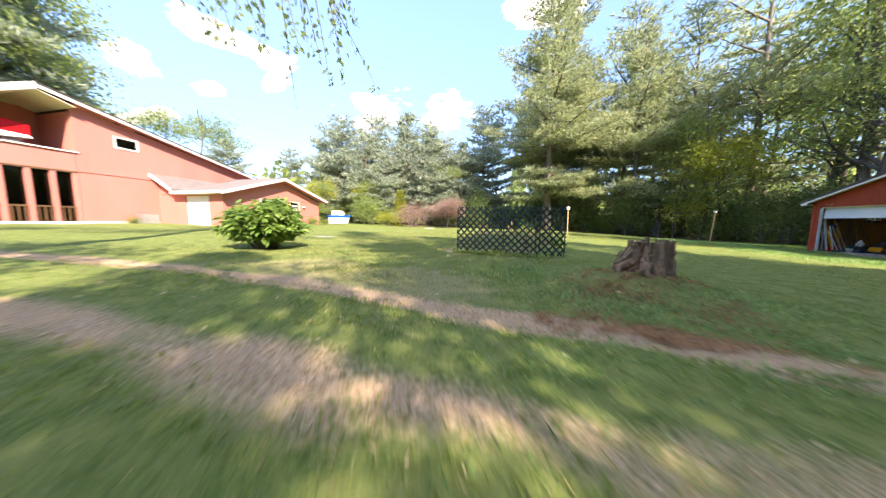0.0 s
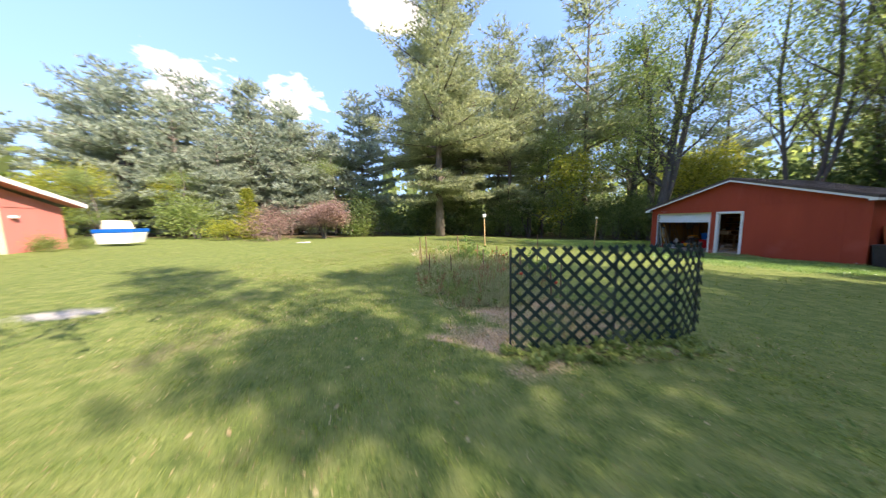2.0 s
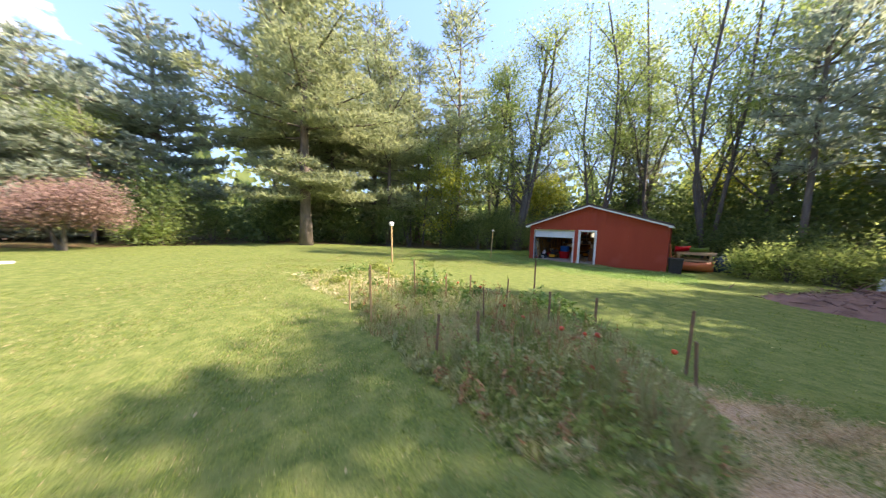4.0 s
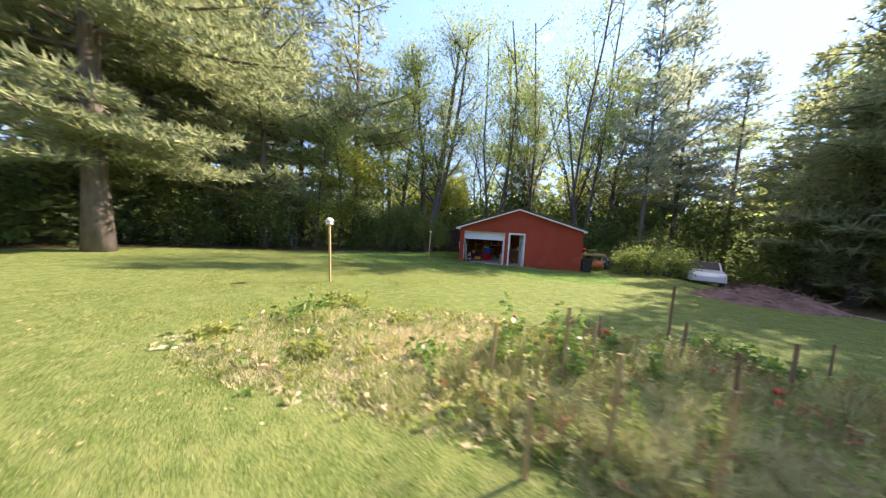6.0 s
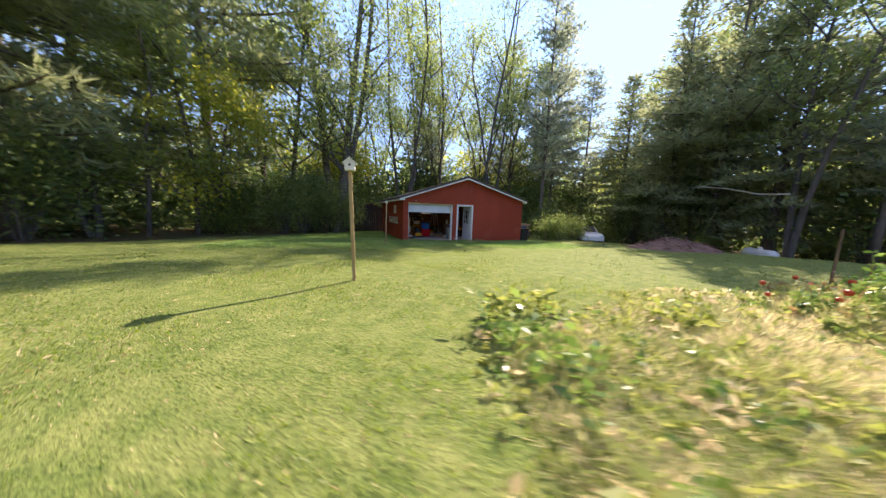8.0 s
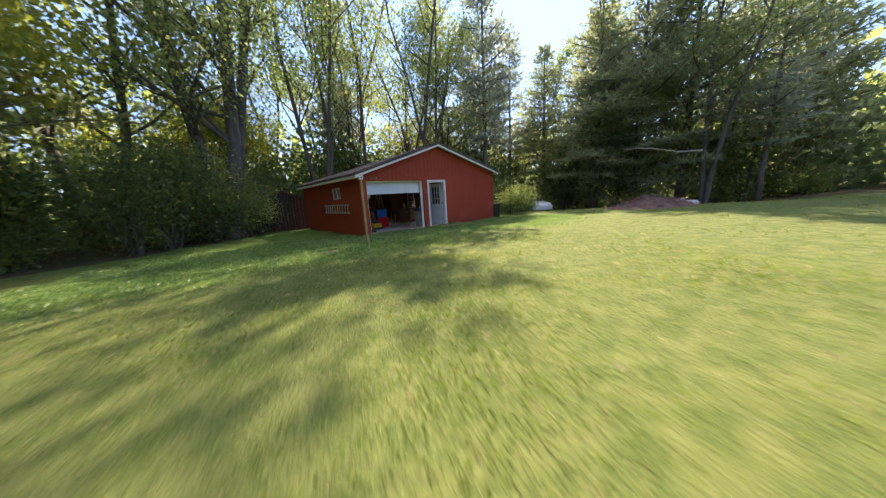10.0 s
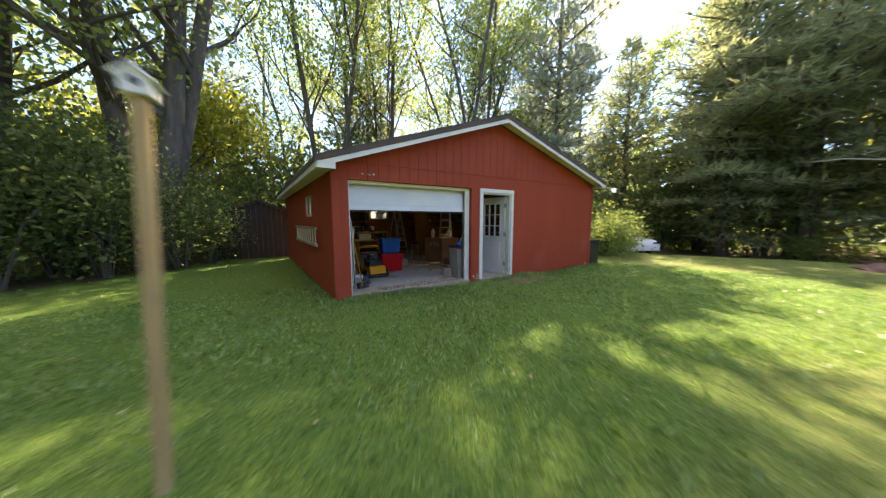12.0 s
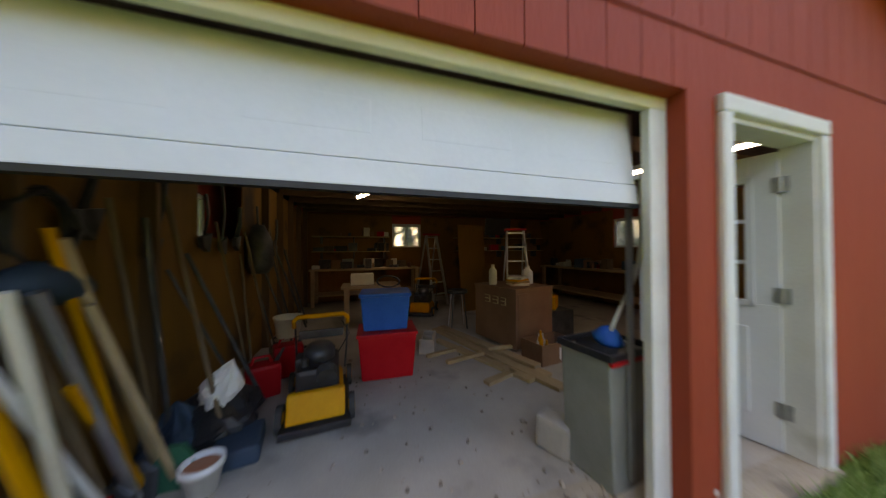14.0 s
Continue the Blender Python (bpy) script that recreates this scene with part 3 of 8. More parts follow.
leaves = mixed(spread(mid_, 0.5, 0.6), leaves, (0.055, 0.085, 0.022))
lawn = mixed(worn("litter", mid_, 0.3, 0.7), lawn, leaves)
l.new(lawn, bsdf.inputs["Base Color"])
bp = n.new("ShaderNodeBump"); bp.inputs["Strength"].default_value, bp.inputs["Distance"].default_value = 0.9, 0.03
l.new(fine, bp.inputs["Height"]); l.new(bp.outputs[0], bsdf.inputs["Normal"])
GROUND = m
me = mesh_np("ground", np.stack([X, Y, Z], -1).reshape(-1, 3), quads, GROUND, 4)
for key, arr in (("dirt", DIRT), ("gravel", GRAVEL), ("litter", LITTER), ("dry", DRY), ("lush", LUSH)):
    me.attributes.new(key, "FLOAT", "POINT").data.foreach_set("value", arr.ravel().astype(np.float32))
me.polygons.foreach_set("use_smooth", np.ones(len(me.polygons), bool))
tagged(new("ground", me), "mown green lawn with dry patches, worn wheel ruts and bare soil", "ground", kind="structure")


def weight_at(arr, x, y):
    i = np.clip(np.searchsorted(gx, x), 0, nx - 1)
    j = np.clip(np.searchsorted(gy, y), 0, ny - 1)
    return arr[j, i]

# ---------- garage ----------
GX0, GX1, GD = -3.19, 4.36, 6.9          # left and right walls, depth
EAVE, EAVE_R, PEAK, PX = 2.36, 2.47, 3.63, 0.52        # wall tops at the sides, wall top at the peak, its place
GO = (-2.93, -0.254, 2.13)                # overhead door opening
DO = (0.048, 0.928, 2.05)                # side door opening
garage = thing("garage", "red-painted garage with a brown shingle roof and white trim", "garage")
TH = 0.12


SK = 0.115                               # the left wall runs out of square towards the back


def skew(geo, upto):
    """Shifts what lies left of upto with the slanting left wall."""
    geo.v = [(x - SK * max(0.0, y), y, z) if x < upto else (x, y, z) for x, y, z in geo.v]
    return geo


def top_at(x):
    return EAVE + (PEAK - EAVE) * (x - GX0) / (PX - GX0) if x < PX else EAVE_R + (PEAK - EAVE_R) * (GX1 - x) / (GX1 - PX)


def siding(geo, x0, x1, z0, z1, gable=False, y0=0.0, y1=-0.016, step=0.203):
    """Upright boards with narrow grooves between them."""
    k0 = math.floor((x0 - GX0) / step)
    x = x0
    while x < x1 - 1e-4:
        k0 += 1
        e = min(x1, GX0 + k0 * step)
        if e - x > 0.012:
            a, b = x + 0.003, e - 0.003
            if gable:
                mids = [a, PX, b] if a < PX < b else [a, b]
                geo.prism([(a, z0), (b, z0)] + [(q, top_at(q)) for q in reversed(mids)], y0, y1)
            else:
                geo.box(a, y1, z0, b, y0, z1)
        x = e


# front wall: core, then boards below and above the seam
ZB = -0.04
core = Geo()
core.prism([(GX0, 2.43), (GX1, 2.43), (GX1, EAVE_R + 0.02), (PX, PEAK), (GX0, EAVE + 0.08)], 0.0, TH)
front = part("front_wall", core, RED, garage)
for a, b, c in ((GX0, GO[0], ZB), (GO[1], DO[0], ZB), (DO[1], GX1, ZB), (GO[0], GO[1], GO[2]), (DO[0], DO[1], DO[2])):
    part("wall_section", Geo().box(a, 0.0, c, b, TH, 2.43), RED, garage)
low, up = Geo(), Geo()
for a, b in ((GX0, GO[0]), (GO[1], DO[0])):
    low.box(a, -0.016, ZB, b, 0.0, 2.42)
for a, b in ((DO[1], 2.60), (2.604, 3.82), (3.824, GX1)):
    low.box(a, -0.016, ZB, b, 0.0, 2.42)
siding(low, GO[0], GO[1], GO[2], 2.42)
low.box(DO[0], -0.016, DO[2], DO[1], 0.0, 2.42)
siding(up, GX0 + 0.05, GX1 - 0.05, 2.45, 0, True, 0.0, -0.022)
part("lower_siding", low, RED, front, "red grooved plywood siding")
part("gable_siding", up, RED, front, "red grooved siding of the gable")
part("seam_strip", Geo().box(GX0, -0.026, 2.422, GX1, 0, 2.449), RED, front)
part("corner_board", Geo().box(GX0 - 0.02, -0.034, ZB, GX0 + 0.13, -0.016, 2.40), RED, front, bevel=0.004)
part("corner_board", Geo().box(GX1 - 0.09, -0.030, ZB, GX1 + 0.02, -0.016, 2.36), RED, front, bevel=0.004)
rc = random.Random(23)
for cx, cz, n_, sx, sz in ((-0.10, 0.10, 9, 0.09, 0.10), (-2.60, 2.235, 6, 0.28, 0.012), (4.25, 0.10, 4, 0.05, 0.10)):
    for k in range(n_):
        x, z, w_, h_ = cx + rc.gauss(0, sx * 0.6), cz + rc.gauss(0, sz * 0.5), rc.uniform(0.012, 0.035), rc.uniform(0.008, 0.03)
        part("paint_chip", Geo().prism([(x - w_, z), (x - w_ * 0.3, z - h_ * 0.8), (x + w_, z - h_ * 0.2), (x + w_ * 0.5, z + h_), (x - w_ * 0.5, z + h_ * 0.7)], -0.0225 if cx > -2 else -0.0195, -0.010), FLOOR_STONE, front, "pale bare spot where the paint has chipped")
# side and back walls with window openings
side_l = Geo().box(GX0, TH, ZB, GX0 + TH, 1.9, EAVE).box(GX0, 1.9, ZB, GX0 + TH, 2.8, 1.5).box(GX0, 1.9, 2.0, GX0 + TH, 2.8, EAVE).box(GX0, 2.8, ZB, GX0 + TH, GD, EAVE)
part("side_wall", skew(side_l, PX), RED, garage)
side_r = Geo().box(GX1 - TH, TH, ZB, GX1, 3.30, EAVE_R).box(GX1 - TH, 3.30, ZB, GX1, 4.05, 1.42).box(GX1 - TH, 3.30, 2.12, GX1, 4.05, EAVE_R).box(GX1 - TH, 4.05, ZB, GX1, GD, EAVE_R)
part("side_wall", side_r, RED, garage)
bk = Geo().box(GX0, GD - TH, ZB, -0.85, GD, 2.43).box(0.0, GD - TH, ZB, GX1, GD, 2.43).box(-0.85, GD - TH, ZB, 0.0, GD, 1.48).box(-0.85, GD - TH, 2.16, 0.0, GD, 2.43)
bk.prism([(GX0, 2.43), (GX1, 2.43), (GX1, EAVE_R + 0.02), (PX, PEAK), (GX0, EAVE + 0.08)], GD - TH, GD)
part("back_wall", skew(bk, GX0 + 0.01), RED, garage)
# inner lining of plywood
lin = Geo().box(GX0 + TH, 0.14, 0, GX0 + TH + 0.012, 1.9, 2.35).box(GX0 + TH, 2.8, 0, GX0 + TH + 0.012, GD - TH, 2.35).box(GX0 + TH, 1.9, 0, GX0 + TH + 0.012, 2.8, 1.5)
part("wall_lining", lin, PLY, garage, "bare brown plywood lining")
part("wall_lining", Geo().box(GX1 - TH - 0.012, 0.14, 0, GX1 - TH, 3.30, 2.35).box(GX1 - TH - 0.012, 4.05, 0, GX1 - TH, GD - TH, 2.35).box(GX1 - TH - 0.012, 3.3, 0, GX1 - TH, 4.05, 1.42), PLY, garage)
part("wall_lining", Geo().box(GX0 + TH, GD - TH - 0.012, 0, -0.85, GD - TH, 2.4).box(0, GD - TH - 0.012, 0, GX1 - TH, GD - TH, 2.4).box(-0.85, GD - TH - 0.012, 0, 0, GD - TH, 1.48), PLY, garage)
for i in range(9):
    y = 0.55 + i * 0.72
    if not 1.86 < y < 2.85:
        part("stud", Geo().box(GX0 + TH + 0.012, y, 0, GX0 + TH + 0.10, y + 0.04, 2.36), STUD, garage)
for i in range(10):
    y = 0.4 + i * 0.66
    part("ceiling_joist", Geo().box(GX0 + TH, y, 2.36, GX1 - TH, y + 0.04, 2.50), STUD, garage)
for nm, (x0, y0, x1, y1), z0, z1, ax in (("window", (-0.85, GD - 0.09, 0.0, GD - 0.03), 1.48, 2.16, "y"), ("window", (GX0 + 0.03, 1.9, GX0 + 0.09, 2.8), 1.5, 2.0, "x"), ("window", (GX1 - 0.09, 3.30, GX1 - 0.03, 4.05), 1.42, 2.12, "x")):
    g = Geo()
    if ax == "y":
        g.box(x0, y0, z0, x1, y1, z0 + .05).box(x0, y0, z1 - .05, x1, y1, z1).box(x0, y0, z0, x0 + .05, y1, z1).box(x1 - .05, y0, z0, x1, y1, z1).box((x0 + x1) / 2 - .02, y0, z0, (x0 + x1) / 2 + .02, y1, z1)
        pane = Geo().box(x0, (y0 + y1) / 2 - .003, z0, x1, (y0 + y1) / 2 + .003, z1)
    else:
        g.box(x0, y0, z0, x1, y1, z0 + .05).box(x0, y0, z1 - .05, x1, y1, z1).box(x0, y0, z0, x1, y0 + .05, z1).box(x0, y1 - .05, z0, x1, y1, z1).box(x0, (y0 + y1) / 2 - .02, z0, x1, (y0 + y1) / 2 + .02, z1)
        pane = Geo().box((x0 + x1) / 2 - .003, y0, z0, (x0 + x1) / 2 + .003, y1, z1)
    if x0 < -2:
        skew(g, PX); skew(pane, PX)
    w = part(nm, g, WHITE, garage, "small white-framed garage window")
    pn = part("pane", pane, PANE_DUSTY, w)
    pn.visible_shadow = False
# slab and apron
part("slab", Geo().box(GX0 + 0.03, 0.02, -0.2, GX1 - 0.03, GD - 0.02, 0.02), CONCRETE, garage, "worn grey concrete floor")
apron = Geo()
ra = random.Random(17)
edge_ = [(GO[0] + 0.01 + k * (GO[1] - GO[0] - 0.13) / 26, -0.01 - 0.035 * math.sin(k * 0.5) + ra.uniform(-0.018, 0.018)) for k in range(27)]
apron.prism(edge_ + [(GO[1] - 0.14, 0.36), (GO[0] + 0.02, 0.46)], -0.2, 0.025, "z")
part("apron", apron, APRON, garage, "rough crumbling pale concrete apron", bevel=0.012)
# roof: two slopes with overhangs, shingle courses, white rake boards, cream soffit
OV_L, OV_R, OV_F = 0.24, 0.14, 0.30
slope_l, slope_r = (PEAK - EAVE) / (PX - GX0), (PEAK - EAVE_R) / (GX1 - PX)
EX0, EX1 = GX0 - OV_L, GX1 + OV_R
ez0, ez1 = EAVE - slope_l * OV_L, EAVE_R - slope_r * OV_R
RT = 0.075
roof = Geo()
roof.prism([(EX0 - 0.03, ez0 + 0.04), (PX, PEAK + 0.04), (PX, PEAK + 0.06 + RT), (EX0 - 0.03, ez0 + 0.06 + RT)], -OV_F - 0.035, GD + OV_F + 0.03)
roof.prism([(PX, PEAK + 0.04), (EX1 + 0.03, ez1 + 0.04), (EX1 + 0.03, ez1 + 0.06 + RT), (PX, PEAK + 0.06 + RT)], -OV_F - 0.035, GD + OV_F + 0.03)
rf = part("roof", skew(roof, PX - 1), SHINGLE, garage, "brown asphalt shingle roof")


def courses(parent, xa, za, xb, zb, ya, yb, material, rows, widths, name="shingle", slant=0.0):
    """Courses of shingles from the eave (xa, za) up to the ridge (xb, zb); a strip of three tabs is one piece."""
    random.seed(rows * 7 + int(abs(xa) * 10))
    L = math.hypot(xb - xa, zb - za)
    ux, uz = (xb - xa) / L, (zb - za) / L
    nxx, nzz = (-uz, ux) if ux > 0 else (uz, -ux)
    h = L / rows
    cache = {}
    for r in range(rows):
        y = ya - (r % 2) * widths / 2
        while y < yb:
            w0, w1 = max(y, ya), min(y + widths, yb)
            y += widths
            if w1 - w0 < 0.05:
                continue
            key = round(w1 - w0, 3)
            if key not in cache:
                g = Geo()
                tabs = 3
                for k in range(tabs):
                    a, b = key * k / tabs + 0.004, key * (k + 1) / tabs - 0.004
                    t0 = 0.012
                    p = []
                    for yy in (a, b):
                        for s, t in ((-0.01, 0.002), (-0.01, t0), (h * 1.05, 0.006), (h * 1.05, 0.0)):
                            p.append((s * ux + t * nxx, yy, s * uz + t * nzz))
                    g.add(p, ((0, 1, 2, 3), (7, 6, 5, 4), (0, 4, 5, 1), (1, 5, 6, 2), (2, 6, 7, 3)))
                cache[key] = g.mesh(name, material)
            ob = new(name, cache[key])
            ob.parent = parent
            ob.location = (xa + ux * h * r - slant * max(0.0, w0) * (1 - r / rows), w0, za + uz * h * r)


part("ridge_cap", Geo().prism([(PX - 0.14, PEAK + RT + 0.035), (PX, PEAK + RT + 0.085), (PX + 0.14, PEAK + RT + 0.035), (PX, PEAK + RT + 0.06)], -OV_F, GD + OV_F), SHINGLE, rf)
for xa, za, nm in ((EX0, ez0, "left"), (EX1, ez1, "right")):
    sl = slope_l if nm == "left" else slope_r
    for yf in (-OV_F - 0.022, GD + OV_F + 0.002):
        g = Geo().prism([(xa, za - 0.040), (PX, PEAK - 0.040), (PX, PEAK + 0.036), (xa, za + 0.036)], yf, yf + 0.02)
        part("rake_board", skew(g, PX - 1), WHITE, garage, "white-painted rake board")
    x_in = GX0 if nm == "left" else GX1
    # sloping soffit under the front and back overhang
    for ya, yb in ((-OV_F, -0.024), (GD, GD + OV_F)):
        g = Geo().prism([(xa, za + 0.035), (PX, PEAK + 0.035), (PX, PEAK + 0.055), (xa, za + 0.055)], ya, yb)
        part("gable_soffit", skew(g, PX - 1), SOFFIT, garage, "cream-painted soffit board")
    g = Geo().box(min(xa, x_in), -OV_F + 0.0, za - 0.035, max(xa, x_in), GD + OV_F, za - 0.015)
    part("eave_soffit", skew(g, PX - 1), SOFFIT, garage, "cream-painted eave soffit")
    s = -1 if nm == "left" else 1
    part("fascia", skew(Geo().box(min(xa, xa + s * 0.02), -OV_F, za - 0.05, max(xa, xa + s * 0.02), GD + OV_F, za + 0.07), PX - 1), WHITE, garage)
    part("eave_return", Geo().prism([(xa, za - 0.05), (x_in - s * 0.03, za - 0.05), (x_in - s * 0.03, za + sl * abs(xa - x_in) - 0.02), (xa, za + 0.06)], -OV_F - 0.024, -OV_F - 0.003), WHITE, garage, "white box end of the eave")
# overhead door, half raised, leaning back a little at its top
od = part("overhead_door", Geo().prism([(0.150, 1.70), (0.190, 1.70), (0.235, 2.10), (0.195, 2.10)], GO[0] + 0.022, GO[1] - 0.115, "x"), DOOR_WHITE, garage, "white sectional overhead door, pulled half down", bevel=0.004)
part("door_panel", Geo().prism([(0.138, 1.597), (0.180, 1.597), (0.190, 1.698), (0.148, 1.698)], GO[0] + 0.03, GO[1] - 0.11, "x"), DOOR_WHITE, od, bevel=0.006)
for i in range(4):
    w = (GO[1] - GO[0] - 0.26) / 4
    x = GO[0] + 0.11 + w * (i + 0.5)
    part("door_panel", Geo().prism([(0.1605, 1.80), (0.170, 1.80), (0.186, 1.94), (0.1765, 1.94)], x - w * 0.34, x + w * 0.34, "x"), DOOR_WHITE, od, bevel=0.004)
part("bottom_seal", Geo().box(GO[0] + 0.03, 0.135, 1.575, GO[1] - 0.11, 0.175, 1.597), BLACK, od, "black rubber bottom seal")
part("door_track", Geo().box(GO[1] - 0.10, 0.20, 0.1, GO[1] - 0.07, 0.222, 2.1).box(GO[1] - 0.10, 0.26, 2.1, GO[1] - 0.07, 2.6, 2.14), METAL, garage, "galvanised door track")
part("door_track", Geo().box(GO[0] + 0.03, 0.20, 0.1, GO[0] + 0.06, 0.222, 2.1).box(GO[0] + 0.03, 0.26, 2.1, GO[0] + 0.06, 2.6, 2.14), METAL, garage)
part("door_jamb", Geo().box(GO[0] + 0.002, 0.004, 0.0, GO[0] + 0.020, 0.115, GO[2] - 0.065), WHITE, garage, "white weathered door jamb", bevel=0.004)
part("door_jamb", Geo().box(GO[1] - 0.125, 0.07, 0.0, GO[1] - 0.002, 0.115, GO[2] - 0.065), WHITE, garage, "white weathered door jamb", bevel=0.004)
part("door_header", Geo().box(GO[0] + 0.002, 0.068, GO[2] - 0.065, GO[1] - 0.002, 0.113, GO[2] - 0.002), SOFFIT, garage, "yellowed cream door header", bevel=0.004)
part("latch", Geo().box(GO[1] - 0.145, 0.12, 1.72, GO[1] - 0.12, 0.135, 1.745), METAL, od, "small bright latch")
# side door with white casing, leaf swung inwards on its right side
casing = part("door_casing", Geo().box(DO[0] - 0.085, -0.052, DO[2], DO[1] + 0.085, -0.014, 2.14), WHITE, garage, "white door casing", bevel=0.012)
for a in (DO[0] - 0.085, DO[1]):
    part("casing_board", Geo().box(a, -0.05, -0.01, a + 0.085, -0.014, DO[2] - 0.002), WHITE, casing, bevel=0.012)
for a, b, c, d in ((DO[0], DO[0] + 0.03, 0.0, DO[2]), (DO[1] - 0.03, DO[1], 0.0, DO[2]), (DO[0] + 0.03, DO[1] - 0.03, DO[2] - 0.03, DO[2])):
    part("jamb_board", Geo().box(a, -0.02, c, b, TH, d), WHITE, casing)
part("threshold", Geo().box(DO[0] - 0.085, -0.075, -0.05, DO[1] + 0.085, TH, 0.025), APRON, casing, "worn concrete threshold", bevel=0.006)
sd = part("side_door", Geo(), DOOR_WHITE, garage, "white panelled door with nine panes, standing open inwards", m=pose(DO[1] - 0.035, 0.12, 0, 0, 0, 103))
LW, LH = 0.80, 2.0
rails = Geo()
rails.box(0, -0.02, 0.03, LW, 0.02, 0.98).box(0, -0.02, 0.98, 0.13, 0.02, LH).box(LW - 0.13, -0.02, 0.98, LW, 0.02, LH).box(0.13, -0.02, 1.84, LW - 0.13, 0.02, LH)
part("leaf", rails, DOOR_WHITE, sd, bevel=0.003)
fr = Geo()
fr.box(0.11, -0.03, 0.96, LW - 0.11, 0.03, 1.0).box(0.11, -0.03, 1.82, LW - 0.11, 0.03, 1.86).box(0.11, -0.03, 0.96, 0.15, 0.03, 1.86).box(LW - 0.15, -0.03, 0.96, LW - 0.11, 0.03, 1.86)
for i in (1, 2):
    part("glazing_bar", Geo().box(0.13 + i * 0.18 - 0.011, -0.024, 0.98, 0.13 + i * 0.18 + 0.011, 0.024, 1.84), DOOR_WHITE, sd)
    part("glazing_bar", Geo().box(0.13, -0.022, 0.98 + i * 0.287 - 0.011, LW - 0.13, 0.022, 0.98 + i * 0.287 + 0.011), DOOR_WHITE, sd)
part("glazing_frame", fr, DOOR_WHITE, sd, bevel=0.003)
for i in range(3):
    for j in range(3):
        q = part("pane", Geo().box(0.13 + i * 0.18 + 0.011, -0.003, 0.98 + j * 0.287 + 0.011, 0.13 + i * 0.18 + 0.169, 0.003, 0.98 + j * 0.287 + 0.276), PANE, sd)
        q.visible_shadow = False
for x in (0.14, 0.44):
    for s in (-1, 1):
        part("raised_panel", Geo().box(x, s * 0.02 - 0.011, 0.22, x + 0.24, s * 0.02 + 0.011, 0.82), DOOR_WHITE, sd, bevel=0.007)
part("door_knob", Geo().tube([(LW - 0.06, -0.06, 0.95), (LW - 0.06, 0.06, 0.95)], [0.028, 0.028], 12), METAL, sd, "metal door knob", smooth=True)
for z in (0.3, 1.05, 1.78):
    part("hinge", Geo().box(-0.045, 0.018, z - 0.05, 0.03, 0.025, z + 0.05).tube([(-0.008, 0.028, z - 0.05), (-0.008, 0.028, z + 0.05)], 0.010, 8), METAL, sd, "worn steel hinge")

# ---------- house ----------
house = thing("house", "red-painted house with a low wing, balcony and glazed porch", "house")
HY, HX = -33.0, -0.85                    # gable wall of the wing, its eave wall
WX1 = -10.3
WE, WP, WPX = 3.10, 4.70, -5.6
HB = 0.80
wing = Geo()
wd = (-3.75, -4.62, 2.26, 2.90)          # wing window
dd = (-6.62, -7.62, 2.92)                # wing door
wing.box(wd[0], HY, HB, HX, HY - 0.15, 3.05).box(wd[1], HY, HB, wd[0], HY - 0.15, wd[2]).box(wd[1], HY, wd[3], wd[0], HY - 0.15, 3.05)
wing.box(dd[0], HY, HB, wd[1], HY - 0.15, 3.05).box(dd[1], HY, dd[2], dd[0], HY - 0.15, 3.05).box(WX1, HY, HB, dd[1], HY - 0.15, 3.05)
part("wing_wall", wing, RED_HOUSE, house)
part("wing_gable", Geo().prism([(WX1, 3.05), (HX, 3.05), (HX, 3.12), (WPX, WP - 0.1), (WX1, 3.12)], HY + 0.02, HY - 0.15), RED_HOUSE, house)
part("wing_eave_wall", Geo().box(HX - 0.15, HY - 0.15, HB, HX, -34.15, 3.12).box(HX - 0.15, -34.15, 2.98, HX, -36.15, 3.12).box(HX - 0.15, -36.15, HB, HX, -38.5, 3.12), RED_HOUSE, house)
gd = part("garage_door", Geo().box(HX - 0.10, -36.12, HB, HX - 0.05, -34.18, 2.98), WHITE, house, "white overhead door of the wing")
for i in range(4):
    part("door_panel", Geo().box(HX - 0.06, -36.08, HB + 0.08 + i * 0.53, HX - 0.035, -34.22, HB + 0.55 + i * 0.53), WHITE, gd, bevel=0.01)
w = part("window", Geo().box(wd[1] - 0.1, HY + 0.03, wd[2] - 0.1, wd[0] + 0.1, HY - 0.02, wd[2]).box(wd[1] - 0.1, HY + 0.03, wd[3], wd[0] + 0.1, HY - 0.02, wd[3] + 0.1).box(wd[1] - 0.1, HY + 0.03, wd[2], wd[1], HY - 0.02, wd[3]).box(wd[0], HY + 0.03, wd[2], wd[0] + 0.1, HY - 0.02, wd[3]), WHITE, house, "small white-cased wing window")
part("pane", Geo().box(wd[1], HY - 0.06, wd[2], wd[0], HY - 0.07, wd[3]), PANE_DARK, w)
w = part("wing_door", Geo().box(dd[1] - 0.1, HY + 0.03, HB, dd[1], HY - 0.02, dd[2] + 0.1).box(dd[0], HY + 0.03, HB, dd[0] + 0.1, HY - 0.02, dd[2] + 0.1).box(dd[1], HY + 0.03, dd[2], dd[0], HY - 0.02, dd[2] + 0.1).box(dd[1], HY - 0.04, HB, dd[0], HY - 0.08, 1.72), SOFFIT, house, "cream door with louvred glass")
for i in range(6):
    part("louvre", Geo().bar((dd[1] + 0.08, HY - 0.05, 1.80 + i * 0.17), (dd[0] - 0.08, HY - 0.05, 1.80 + i * 0.17), 0.01, 0.09), WHITE if i % 2 else METAL, w)
part("pane", Geo().box(dd[1], HY - 0.10, 1.72, dd[0], HY - 0.11, dd[2]), PANE_DARK, w)
